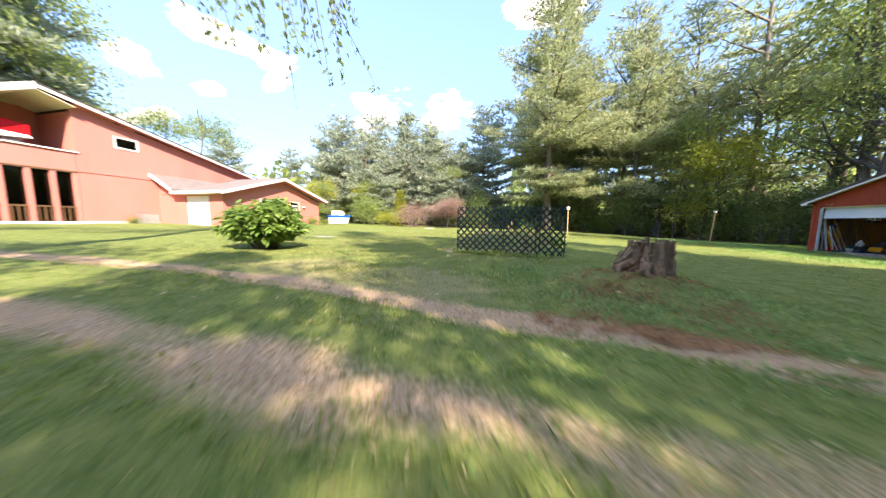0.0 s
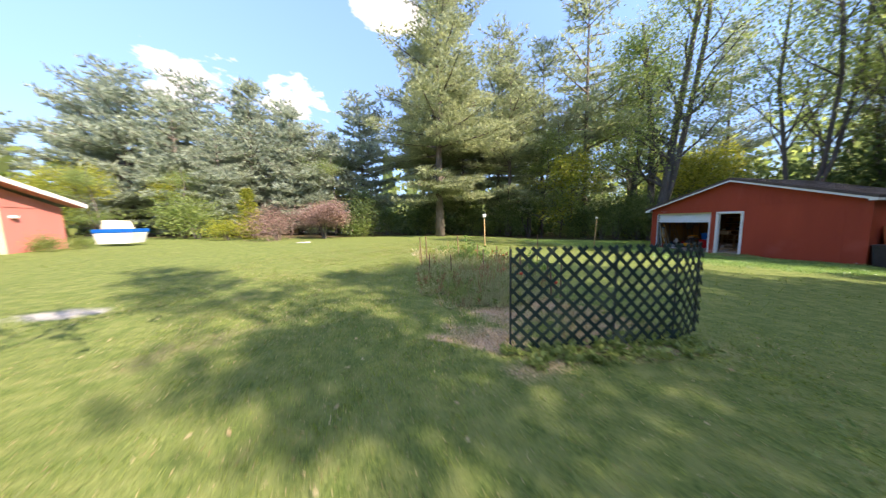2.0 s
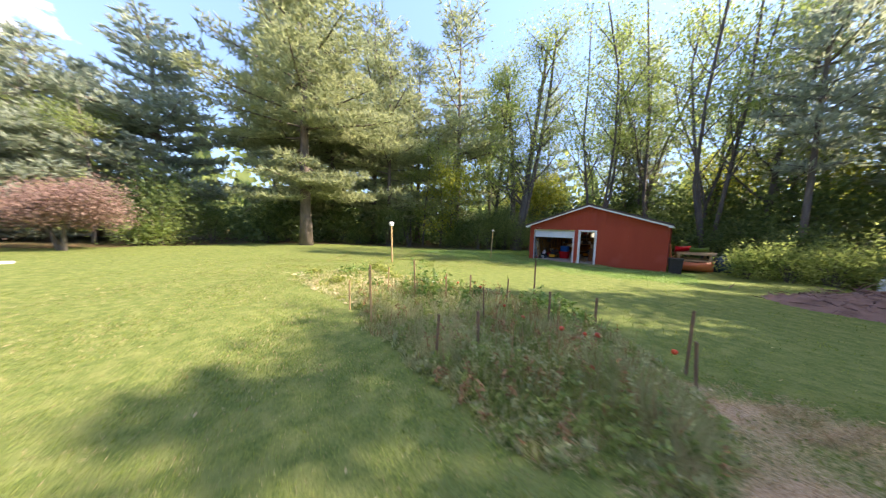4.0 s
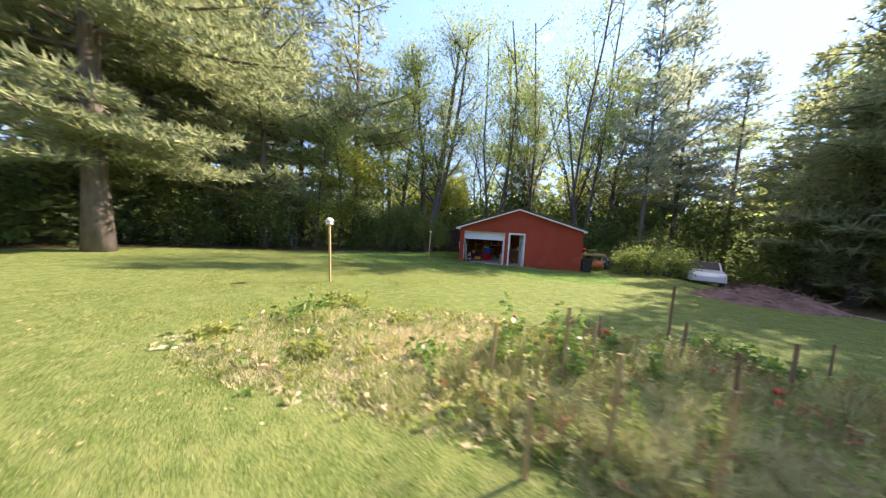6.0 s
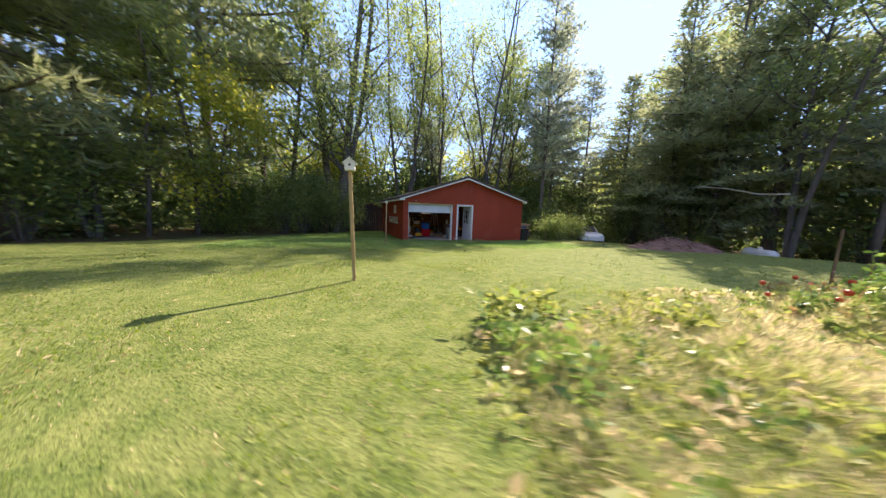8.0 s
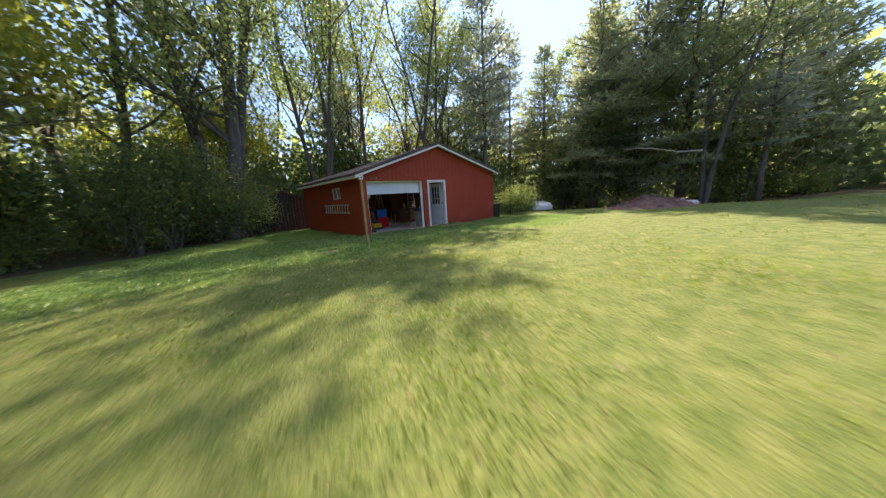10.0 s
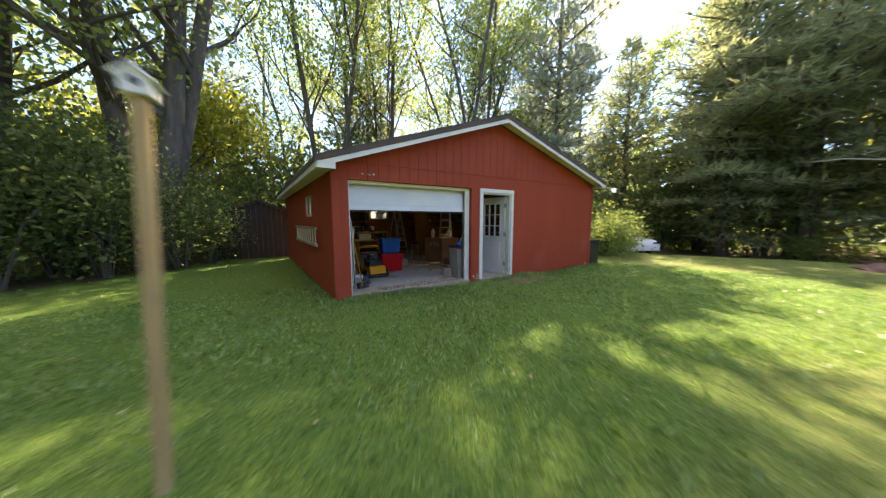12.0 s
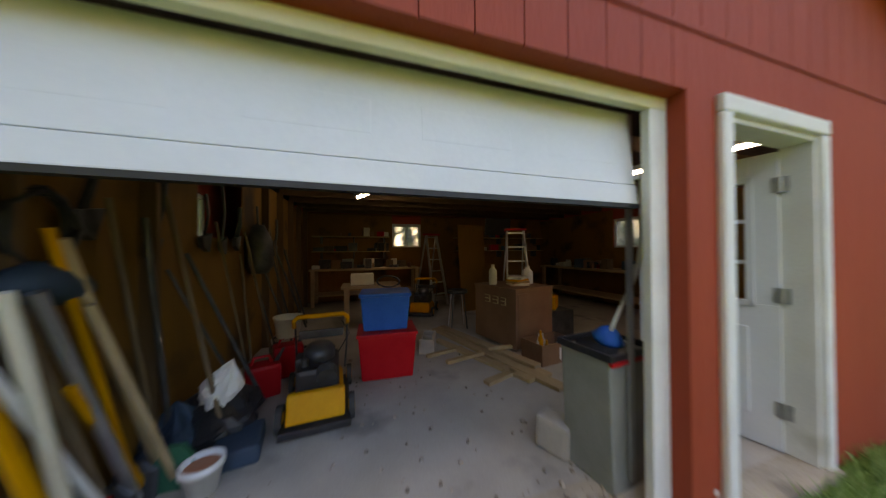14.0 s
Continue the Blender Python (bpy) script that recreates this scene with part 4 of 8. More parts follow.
# dark sheet added behind the wing's glass in place of a shaded room
part("inner_wall", Geo().box(WX1 + 0.2, HY - 1.5, HB, HX - 0.3, HY - 1.6, 3.0), UNLIT_SHEET, house, "dark sheet standing in for the unlit room")
part("wall_lamp", Geo().box(-8.25, HY + 0.16, 2.55, -8.05, HY, 2.68), WHITE, house, "small white wall lamp", bevel=0.02)
part("house_number_plate", Geo().box(-5.6, HY + 0.02, 2.05, -5.25, HY, 2.15), WHITE, house)
# wing roof
sl = (WP - WE) / (WPX - (HX + 0.45))
g = Geo().prism([(HX + 0.45, WE), (WPX, WP), (WPX, WP + 0.14), (HX + 0.45, WE + 0.14)], HY + 0.55, -36.8)
part("wing_roof", g, SHINGLE_GREY, house, "faded grey-brown shingle roof")
part("wing_roof_slope", Geo().prism([(WPX, WP), (WX1 - 0.6, 3.22), (WX1 - 0.6, 3.36), (WPX, WP + 0.14)], HY + 0.55, -45), SHINGLE_GREY, house)
part("wing_rake", Geo().prism([(HX + 0.47, WE - 0.08), (WPX, WP - 0.08), (WX1 - 0.62, 3.14), (WX1 - 0.62, 3.34), (WPX, WP + 0.13), (HX + 0.47, WE + 0.13)], HY + 0.60, HY + 0.555), WHITE, house, "white rake board")
part("wing_fascia", Geo().box(HX + 0.455, HY + 0.55, WE - 0.02, HX + 0.49, -36.8, WE + 0.165), WHITE, house, "white eave board")
part("wing_soffit", Geo().box(HX, HY + 0.02, WE - 0.05, HX + 0.45, -36.8, WE - 0.03), SOFFIT, house)
pent = [(-38.48, 4.36), (-36.72, 3.33), (-36.72, 3.45), (-38.48, 4.48)]
part("pent_roof", Geo().prism(pent, -4.6, HX + 0.45, "x"), SHINGLE_GREY, house, "faded shingle pent roof against the main wall")
part("pent_rake", Geo().prism([(-38.48, 4.28), (-36.66, 3.22), (-36.66, 3.44), (-38.48, 4.50)], HX + 0.455, HX + 0.50, "x"), WHITE, house, "white end board of the pent roof")
part("pent_cheek", Geo().prism([(-38.48, 3.1), (-37.0, 3.1), (-37.0, 3.45), (-38.48, 4.3)], HX - 0.15, HX, "x"), RED_HOUSE, house)
part("gable_soffit", Geo().prism([(HX + 0.45, WE - 0.06), (WPX, WP - 0.06), (WX1 - 0.6, 3.16), (WX1 - 0.6, 3.18), (WPX, WP - 0.03), (HX + 0.45, WE - 0.03)], HY + 0.55, HY + 0.02), RED_HOUSE, house)
# main gable
MY = -38.5
MX0, MX1 = 2.75, -9.5                    # corner at the porch, far end
RX, RZ = 4.0, 8.05
ms = (7.68 - 5.27) / (2.37 + 8.07)


def rake(x):
    return RZ - 0.28 * (RX - x) if x > 2.37 else 7.66 - ms * (2.37 - x)


mw = (0.12, 1.07, 5.84, 6.38)
mg = Geo().box(mw[1], MY, HB, MX0, MY - 0.15, 4.03).box(MX1, MY, HB, mw[1], MY - 0.15, 4.03)
part("main_wall", mg, RED_HOUSE, house)
up = Geo().prism([(mw[1], 4.06), (MX0, 4.06), (MX0, rake(MX0) - 0.03), (mw[1], rake(mw[1]) - 0.03)], MY + 0.02, MY - 0.15)
up.prism([(MX1, 4.06), (mw[0], 4.06), (mw[0], rake(mw[0]) - 0.15), (MX1, rake(MX1) - 0.03)], MY + 0.02, MY - 0.15)
up.prism([(mw[0], 4.06), (mw[1], 4.06), (mw[1], mw[2]), (mw[0], mw[2])], MY + 0.02, MY - 0.15).prism([(mw[0], mw[3]), (mw[1], mw[3]), (mw[1], rake(mw[1]) - 0.15), (mw[0], rake(mw[0]) - 0.03)], MY + 0.02, MY - 0.15)
part("upper_wall", up, RED_HOUSE, house)
part("rake_soffit", Geo().prism([(MX0, rake(MX0) - 0.06), (2.37, 7.60), (-9.9, rake(-9.9) - 0.06), (-9.9, rake(-9.9) - 0.02), (2.37, 7.64), (MX0, rake(MX0) - 0.02)], MY + 0.5, MY + 0.024), RED_HOUSE, house, "red-painted boards under the roof edge")
part("wall_seam", Geo().box(MX1, MY + 0.035, 4.03, MX0, MY, 4.06), RED_HOUSE, house)
w = part("window", Geo().box(mw[0] - .1, MY + .05, mw[2] - .1, mw[1] + .1, MY, mw[2]).box(mw[0] - .1, MY + .05, mw[3], mw[1] + .1, MY, mw[3] + .1).box(mw[0] - .1, MY + .05, mw[2], mw[0], MY, mw[3]).box(mw[1], MY + .05, mw[2], mw[1] + .1, MY, mw[3]), WHITE, house, "small white-cased upper window")
part("pane", Geo().box(mw[0], MY - .04, mw[2], mw[1], MY - .05, mw[3]), PANE_DARK, w)
part("blind", Geo().box(mw[0], MY - .12, mw[2], mw[1], MY - .13, mw[3]), TANK_WHITE, w, "pale window blind")
part("corner_wall", Geo().box(MX0 - 0.15, MY - 0.15, HB, MX0, -44, 7.3), RED_HOUSE, house)
part("foundation", Geo().box(-0.7, MY + 0.12, 0.6, 9.5, MY - 0.1, 1.22), FLOOR_STONE, house, "pale painted foundation")
g = Geo().prism([(RX, RZ), (-9.9, rake(-9.9)), (-9.9, rake(-9.9) + .16), (RX, RZ + .16)], MY + 0.5, -48)
part("main_roof", g, SHINGLE, house, "brown shingle main roof")
part("roof_slope", Geo().prism([(RX, RZ), (10.5, RZ - 3.6), (10.5, RZ - 3.44), (RX, RZ + .16)], MY + 0.5, -48), SHINGLE, house)
part("main_rake", Geo().prism([(RX, RZ - .12), (2.37, 7.56), (-9.95, rake(-9.95) - .1), (-9.95, rake(-9.95) + .05), (2.37, 7.71), (RX, RZ + .04)], MY + 0.55, MY + 0.505), WHITE, house, "white rake board of the main roof")
part("rake_board", Geo().prism([(RX, RZ - .2), (10.5, RZ - 3.8), (10.5, RZ - 3.44), (RX, RZ + .15)], MY + 0.55, MY + 0.505), WHITE, house)
part("balcony_ceiling", Geo().prism([(MX0, rake(MX0) - .22), (RX, RZ - .16), (9.5, RZ - 3.2), (9.5, RZ - 3.24), (RX, RZ - .20), (MX0, rake(MX0) - .26)], MY + 0.48, -43), SOFFIT, house, "cream boarded balcony ceiling")
part("balcony_back_wall", Geo().box(MX0, -41.4, 4.2, 9.5, -41.55, 7.6), RED_HOUSE, house)
part("balcony_rail", Geo().box(MX0 + 0.02, MY - 0.0, 4.02, 9.5, MY - 0.15, 5.05), RED_HOUSE, house, "red boarded balcony rail")
part("rail_cap", Geo().box(MX0 - 0.1, MY + 0.08, 5.05, 9.5, MY - 0.2, 5.12), WHITE, house)
part("balcony_floor", Geo().box(MX0, MY - 0.15, 4.0, 9.5, -41.4, 4.15), STUD, house)
for x in (3.35, 4.35):
    part("balcony_window", Geo().box(x, -41.36, 5.0, x + 0.6, -41.4, 6.4), WHITE, house, "white-framed balcony window", bevel=0.01)
for x in (2.85, 3.62, 4.40, 5.20, 6.1):
    part("porch_post", Geo().box(x - 0.09, MY + 0.02, 1.22, x + 0.09, MY - 0.16, 3.93), RED_HOUSE, house, "red-painted porch post", bevel=0.01)
part("porch_beam", Geo().box(MX0, MY + 0.03, 3.93, 9.5, MY - 0.17, 4.02), STUD, house)
part("porch_rail", Geo().box(MX0, MY - 0.02, 1.98, 9.5, MY - 0.1, 2.06), STUD, house)
for i in range(16):
    x = 2.98 + i * 0.2
    part("baluster", Geo().box(x, MY - 0.03, 1.25, x + 0.05, MY - 0.08, 1.98), STUD, house)
part("porch_screen", Geo().box(MX0, MY - 0.2, 1.22, 9.5, MY - 0.21, 3.95), PANE_DARK, house, "dark porch glazing")
# the same kind of dark sheet, for the shade inside the porch
part("porch_interior", Geo().box(MX0, -41.0, 1.0, 9.5, -41.1, 4.0), UNLIT_SHEET, house)
part("porch_deck", Geo().box(MX0, MY - 0.1, 1.0, 9.5, -41, 1.22), STUD, house)
part("awning", Geo().prism([(4.05, 5.62), (7.5, 5.75), (7.5, 5.1), (3.98, 5.48)], MY - 0.3, -39.6), WHITE, house, "white and red fabric awning")
part("awning_edge", Geo().prism([(4.05, 6.12), (7.5, 6.55), (7.5, 5.76), (4.05, 5.63)], MY - 0.28, -39.6), RED_PLASTIC, house)

# the small dark shed behind the garage
def back_shed(x0, x1, y0, y1):
    t = thing("garden_shed", "small dark brown board shed in the shade behind the garage", "shed", at=pose(0, 0, -0.1))
    xm, eave, top = (x0 + x1) / 2, 1.74, 2.28
    shell = Geo().prism([(x0, 0), (x1, 0), (x1, eave), (xm, top), (x0, eave)], y0 + 0.02, y1, "y")
    part("shed_body", shell, STUMP, t)
    n = 17
    for k in range(n):
        a = x0 + (x1 - x0) * k / n
        b = x0 + (x1 - x0) * (k + 1) / n - 0.012
        h = top - abs((a + b) / 2 - xm) * (top - eave) / (xm - x0) - 0.03
        part("board", Geo().box(a, y0, 0.03, b, y0 + 0.02, h), DARK_BOARD, t)
    for s in (-1, 1):
        e = xm + s * (xm - x0 + 0.14)
        ez = eave - 0.14 * (top - eave) / (xm - x0)
        part("roof_slope", Geo().prism([(xm, top), (e, ez), (e, ez + 0.05), (xm, top + 0.05)], y0 - 0.12, y1 + 0.1, "y"), SHINGLE, t)


DARK_BOARD = mat("dark_stained_boards", (0.024, 0.018, 0.014), (0.055, 0.042, 0.032), 0.85, 3, 40, 0.4, stretch=(2, 2, 0.3))
back_shed(-6.4, -3.5, 7.8, 9.8)

# ---------- trees ----------
def conifer_meshes(seed, height, spread, clear, needles, whorls=None, shape=1.0, droop=0.1, trunk_r=0.3, clump=0.42, width=0.07, per=7, gaps=0.12, bark=BARK_PINE, step=0.30, low=(), tufted=0.0):
    """Trunk with limbs, and a crown of needle sprays laid along flat, uneven boughs."""
    r = np.random.default_rng(seed)
    g = Geo()
    lean = r.normal(0, 0.012, 2) * height
    zs = np.linspace(0, 1, 9)
    line = [(lean[0] * s * s, lean[1] * s * s, height * s) for s in zs]
    g.tube(line, [trunk_r * (1.25 if s == 0 else 1) * (1 - 0.95 * s) + 0.015 for s in zs], 9)
    whorls = whorls or int((height - clear) / 0.62)
    roots, ways, sides, lens = [], [], [], []
    boughs = [(math.radians(a), z, L, rise) for a, z, L, rise in low]
    for k in range(whorls):
        f = (k + r.random() * 0.7) / whorls
        z = clear + (height - clear) * f * 0.985
        count = r.integers(3, 6)
        a0 = r.random() * 6.28
        for j in range(count):
            if r.random() < gaps:
                continue
            a = a0 + 6.28 * j / count + r.normal(0, 0.25)
            body = (1 - f) ** (0.75 * shape) * (0.35 + 0.65 * min(1, f / 0.22)) if f < 0.22 else (1 - f) ** (0.75 * shape)
            boughs.append((a, z, spread * max(0.10, body) * r.uniform(0.62, 1.12), r.normal(0.10 + 0.45 * f, 0.08) - droop * (1 - f)))
    for a, z, L, rise in boughs:
        d = np.array([math.cos(a), math.sin(a), 0.0])
        base = np.array([lean[0] * (z / height) ** 2, lean[1] * (z / height) ** 2, z])
        n = max(4, int(L / step))
        s = np.linspace(0.22, 1.0, n)
        curve = base + d * (s * L)[:, None] + np.array([0, 0, 1.0]) * (rise * s * L + 0.10 * L * (s ** 2 - s))[:, None]
        if L > 0.8:
            g.tube([base, curve[n // 2], curve[-1]], [0.012 + 0.014 * L, 0.008 + 0.008 * L, 0.006], 4, False)
        across = np.array([-d[1], d[0], 0.0])
        # side twigs make a flat plume
        wide = 0.34 * L * np.sin(np.clip(s * 1.05, 0, 1) * math.pi * 0.86) + 0.12
        m_ = np.maximum(1, (wide / 0.26).astype(int)) * 2 + 1
        for i in range(n):
            off = np.linspace(-wide[i], wide[i], m_[i]) + r.normal(0, 0.08, m_[i])
            p = curve[i] + across * off[:, None] + d * (-np.abs(off) * 0.55)[:, None] + r.normal(0, 0.05, (m_[i], 3))
            p[:, 2] -= 0.10 * off ** 2 / max(0.4, wide[i])
            # needles stand in tufts: some sprays are bare, the others spread all round their tip
            p = p[r.random(len(p)) > 0.30 * tufted]
            if not len(p):
                continue
            off = np.einsum("ij,j->i", p - curve[i], across)
            q = np.repeat(p, per, 0)
            w = d * (0.75 - 0.4 * tufted) + across * np.repeat(off / max(0.3, wide[i]) * 0.9, per)[:, None] + r.normal(0, 0.55 + 0.3 * tufted, (len(q), 3)) + np.array([0, 0, 0.28 + 0.25 * tufted])
            roots.append(q); ways.append(unit(w))
            sides.append(unit(np.cross(unit(w), r.normal(0, 1, (len(q), 3)))))
            lens.append(clump * r.uniform(0.6, 1.2, len(q)))
    R, W, S, Ln = np.concatenate(roots), np.concatenate(ways), np.concatenate(sides), np.concatenate(lens)
    v, f = blades(R, W, S, Ln, width * Ln / clump)
    return g.mesh("trunk", bark, smooth=True), mesh_np("crown", v, f, needles)


def leafy_meshes(seed, height, spread, clear, leaves, limbs=9, leaf=0.17, per=26, trunk_r=0.2, stems=1, rise=0.8, bark=BARK, depth=3, twig=0.55, airy=1.0, ways=()):
    """Forking limbs with a crown of single leaves in loose clumps."""
    r = np.random.default_rng(seed)
    g = Geo()
    tips = []

    def limb(p, d, L, rad, level):
        n = 4
        pts, q, w = [p], p, d
        for i in range(n):
            w = w + r.normal(0, 0.05 if ways and level == 0 else 0.13, 3) + np.array([0, 0, 0.06 * rise])
            w = w / np.linalg.norm(w)
            q = q + w * L / n
            pts.append(q)
        g.tube(pts, [rad * (1 - 0.62 * i / n) for i in range(n + 1)], 6 if level == 0 else 4, False)
        if level >= depth:
            for i in (2, 3, 4):
                tips.append(pts[i])
            return
        kids = limbs if level == 0 else r.integers(3, 5)
        for k in range(kids):
            f = r.uniform(clear / height if level == 0 else 0.3, 1.0)
            i = min(n - 1, int(f * n))
            start = pts[i] + (pts[i + 1] - pts[i]) * (f * n - i)
            a = r.random() * 6.28
            out = np.array([math.cos(a), math.sin(a), 0]) * (1.0 if level == 0 else 0.8) + w * rise * r.uniform(0.4, 1.1)
            out = out / np.linalg.norm(out)
            if level == 0:
                LL = spread * r.uniform(0.55, 1.0) * (1.15 - 0.6 * f)
            else:
                LL = L * r.uniform(0.42, 0.62)
            limb(start, out, LL, rad * (0.42 if level == 0 else 0.5) * (1.1 - 0.5 * f), level + 1)
        tips.append(pts[-1])

    for wx, wy in ways:
        limb(np.array([0.4 * wx, 0.4 * wy, -0.1]), np.array([wx, wy, 1.0]), height * r.uniform(0.85, 1.0), trunk_r * r.uniform(0.7, 1.0), 0)
    for s in range(0 if ways else stems):
        a = r.random() * 6.28
        tilt = 0.02 if stems == 1 else 0.22
        limb(np.array([0.15 * math.cos(a) * (stems > 1), 0.15 * math.sin(a) * (stems > 1), -0.1]), np.array([math.cos(a) * tilt, math.sin(a) * tilt, 1.0]), height * r.uniform(0.85, 1.0), trunk_r, 0)
    tips = np.array(tips)
    keep = r.random(len(tips)) < airy
    tips = tips[keep]
    R = np.repeat(tips, per, 0) + r.normal(0, twig, (len(tips) * per, 3)) * np.array([1, 1, 0.7])
    W = unit(r.normal(0, 1, R.shape) + np.array([0, 0, -0.5]))
    S = unit(np.cross(W, r.normal(0, 1, R.shape)))
    Ln = leaf * r.uniform(0.6, 1.3, len(R))
    v, f = leaf_quads(R, W, S, Ln, Ln * 0.62, 0.1)
    return g.mesh("trunk", bark, smooth=True), mesh_np("crown", v, f, leaves, 4)


def shrub_mesh(seed, height, spread, leaves, count=2600, leaf=0.16, flat=0.5):
    """A low crown: stems from the ground, leaves thickest on the outside, uneven in outline."""
    r = np.random.default_rng(seed)
    g = Geo()
    hubs = []
    for k in range(11):
        a, u = r.random() * 6.28, r.uniform(0.15, 1.0)
        tip = np.array([math.cos(a) * spread * u * 0.75, math.sin(a) * spread * u * 0.75, height * r.uniform(0.45, 0.95) * (1 - 0.35 * u * flat)])
        g.tube([(0.1 * math.cos(a), 0.1 * math.sin(a), -0.08), tuple(tip * 0.5 + np.array([0, 0, 0.1 * height])), tuple(tip)], [0.03, 0.02, 0.008], 4, False)
        hubs.append(tip)
    hubs = np.array(hubs)
    R = hubs[r.integers(0, len(hubs), count)] + r.normal(0, 1, (count, 3)) * np.array([spread * 0.30, spread * 0.30, height * 0.22])
    R[:, 2] = np.abs(R[:, 2] - 0.05) + 0.03
    mid = np.array([0, 0, height * 0.3])
    W = unit(unit(R - mid) * 0.8 + r.normal(0, 0.55, R.shape) + np.array([0, 0, 0.1]))
    S = unit(np.cross(W, r.normal(0, 1, R.shape)))
    Ln = leaf * r.uniform(0.6, 1.35, count)
    v, f = leaf_quads(R, W, S, Ln, Ln * 0.58, 0.12)
    return g.mesh("stem", BARK), mesh_np("foliage", v, f, leaves, 4)


def tree(name, meshes, x, y, label, category="tree", group="", turn=0.0, size=1.0, tall=1.0, sink=0.05, names=("trunk", "crown")):
    t = thing(name, label, category, group, at=Matrix.LocRotScale((x, y, float(gz(x, y)) - sink), Euler((0, 0, radians(turn))), (size, size, size * tall)))
    for nm, me in zip(names, meshes):
        part(nm, me, None, t)
    return t


PINE_BIG = conifer_meshes(1, 25.0, 8.2, 4.4, NEEDLE, whorls=24, shape=0.46, droop=0.16, trunk_r=0.40, clump=0.46, width=0.085, per=9, gaps=0.36, step=0.36, tufted=0.5, low=((72, 4.6, 6.2, -0.05), (40, 4.3, 5.2, -0.08), (100, 5.2, 5.6, 0.0), (12, 5.4, 5.0, 0.0), (-105, 3.9, 4.8, -0.06), (-70, 5.0, 4.4, 0.0), (-20, 4.8, 4.0, -0.04)))
PINE_A = conifer_meshes(2, 22.0, 6.6, 2.2, NEEDLE_DARK, whorls=25, shape=0.58, droop=0.16, trunk_r=0.26, clump=0.60, width=0.115, per=5, step=0.54, gaps=0.42, tufted=0.7)
PINE_B = conifer_meshes(3, 17.0, 5.2, 0.8, NEEDLE_BLUE, whorls=22, shape=0.66, droop=0.10, trunk_r=0.26, clump=0.56, width=0.17, per=6, step=0.50, gaps=0.10, tufted=0.5)
PINE_C = conifer_meshes(5, 17.0, 6.6, 0.5, NEEDLE_BLUE, whorls=22, shape=0.52, droop=0.08, trunk_r=0.28, clump=0.58, width=0.18, per=5, step=0.50, gaps=0.08, tufted=0.5)
SPRUCE = conifer_meshes(7, 16.0, 5.0, 1.2, NEEDLE_DARK, whorls=28, shape=0.85, droop=0.34, trunk_r=0.28, clump=0.50, width=0.10, per=5, step=0.44, gaps=0.18, tufted=0.3)
PINE_THIN = conifer_meshes(9, 21.0, 4.2, 5.0, NEEDLE_BLUE, whorls=20, shape=0.6, droop=0.05, trunk_r=0.2, clump=0.55, width=0.12, per=5, gaps=0.42, step=0.46, tufted=0.4)
OAK_A = leafy_meshes(11, 19.0, 6.0, 4.0, LEAF, limbs=12, leaf=0.24, per=32, trunk_r=0.22, rise=0.9, twig=0.62, depth=2)
OAK_B = leafy_meshes(12, 16.0, 5.5, 2.0, LEAF, limbs=13, leaf=0.23, per=30, trunk_r=0.17, rise=0.7, twig=0.64, depth=2)
POPLAR = leafy_meshes(13, 20.0, 5.0, 5.0, LEAF, limbs=10, leaf=0.17, per=30, trunk_r=0.13, stems=3, rise=1.4, twig=0.58, depth=2, airy=0.72)
GOLD = leafy_meshes(14, 11.0, 4.2, 1.5, LEAF_YELLOW, limbs=12, leaf=0.23, per=30, trunk_r=0.10, rise=0.8, twig=0.58, depth=2)
TWIN = leafy_meshes(16, 21.0, 4.6, 5.0, LEAF, limbs=13, leaf=0.16, per=46, trunk_r=0.36, rise=1.2, twig=0.85, depth=2, ways=((-0.15, 0.02), (0.125, -0.04), (0.25, 0.05)))
ASH = leafy_meshes(17, 15.0, 5.5, 6.0, LEAF, limbs=9, leaf=0.17, per=30, trunk_r=0.23, rise=0.9, twig=0.6, depth=2, ways=((0.06, 0.13), (-0.06, -0.14)))
SHRUB_A = shrub_mesh(21, 2.6, 1.8, LEAF_DARK, 2600, 0.175)
SHRUB_B = shrub_mesh(22, 1.7, 1.5, LEAF, 2700, 0.14)
SHRUB_D = shrub_mesh(24, 3.2, 1.7, LEAF_DARK, 4200, 0.115, 0.3)
SHRUB_C = shrub_mesh(23, 3.4, 1.7, LEAF_DARK, 2900, 0.185, 0.3)

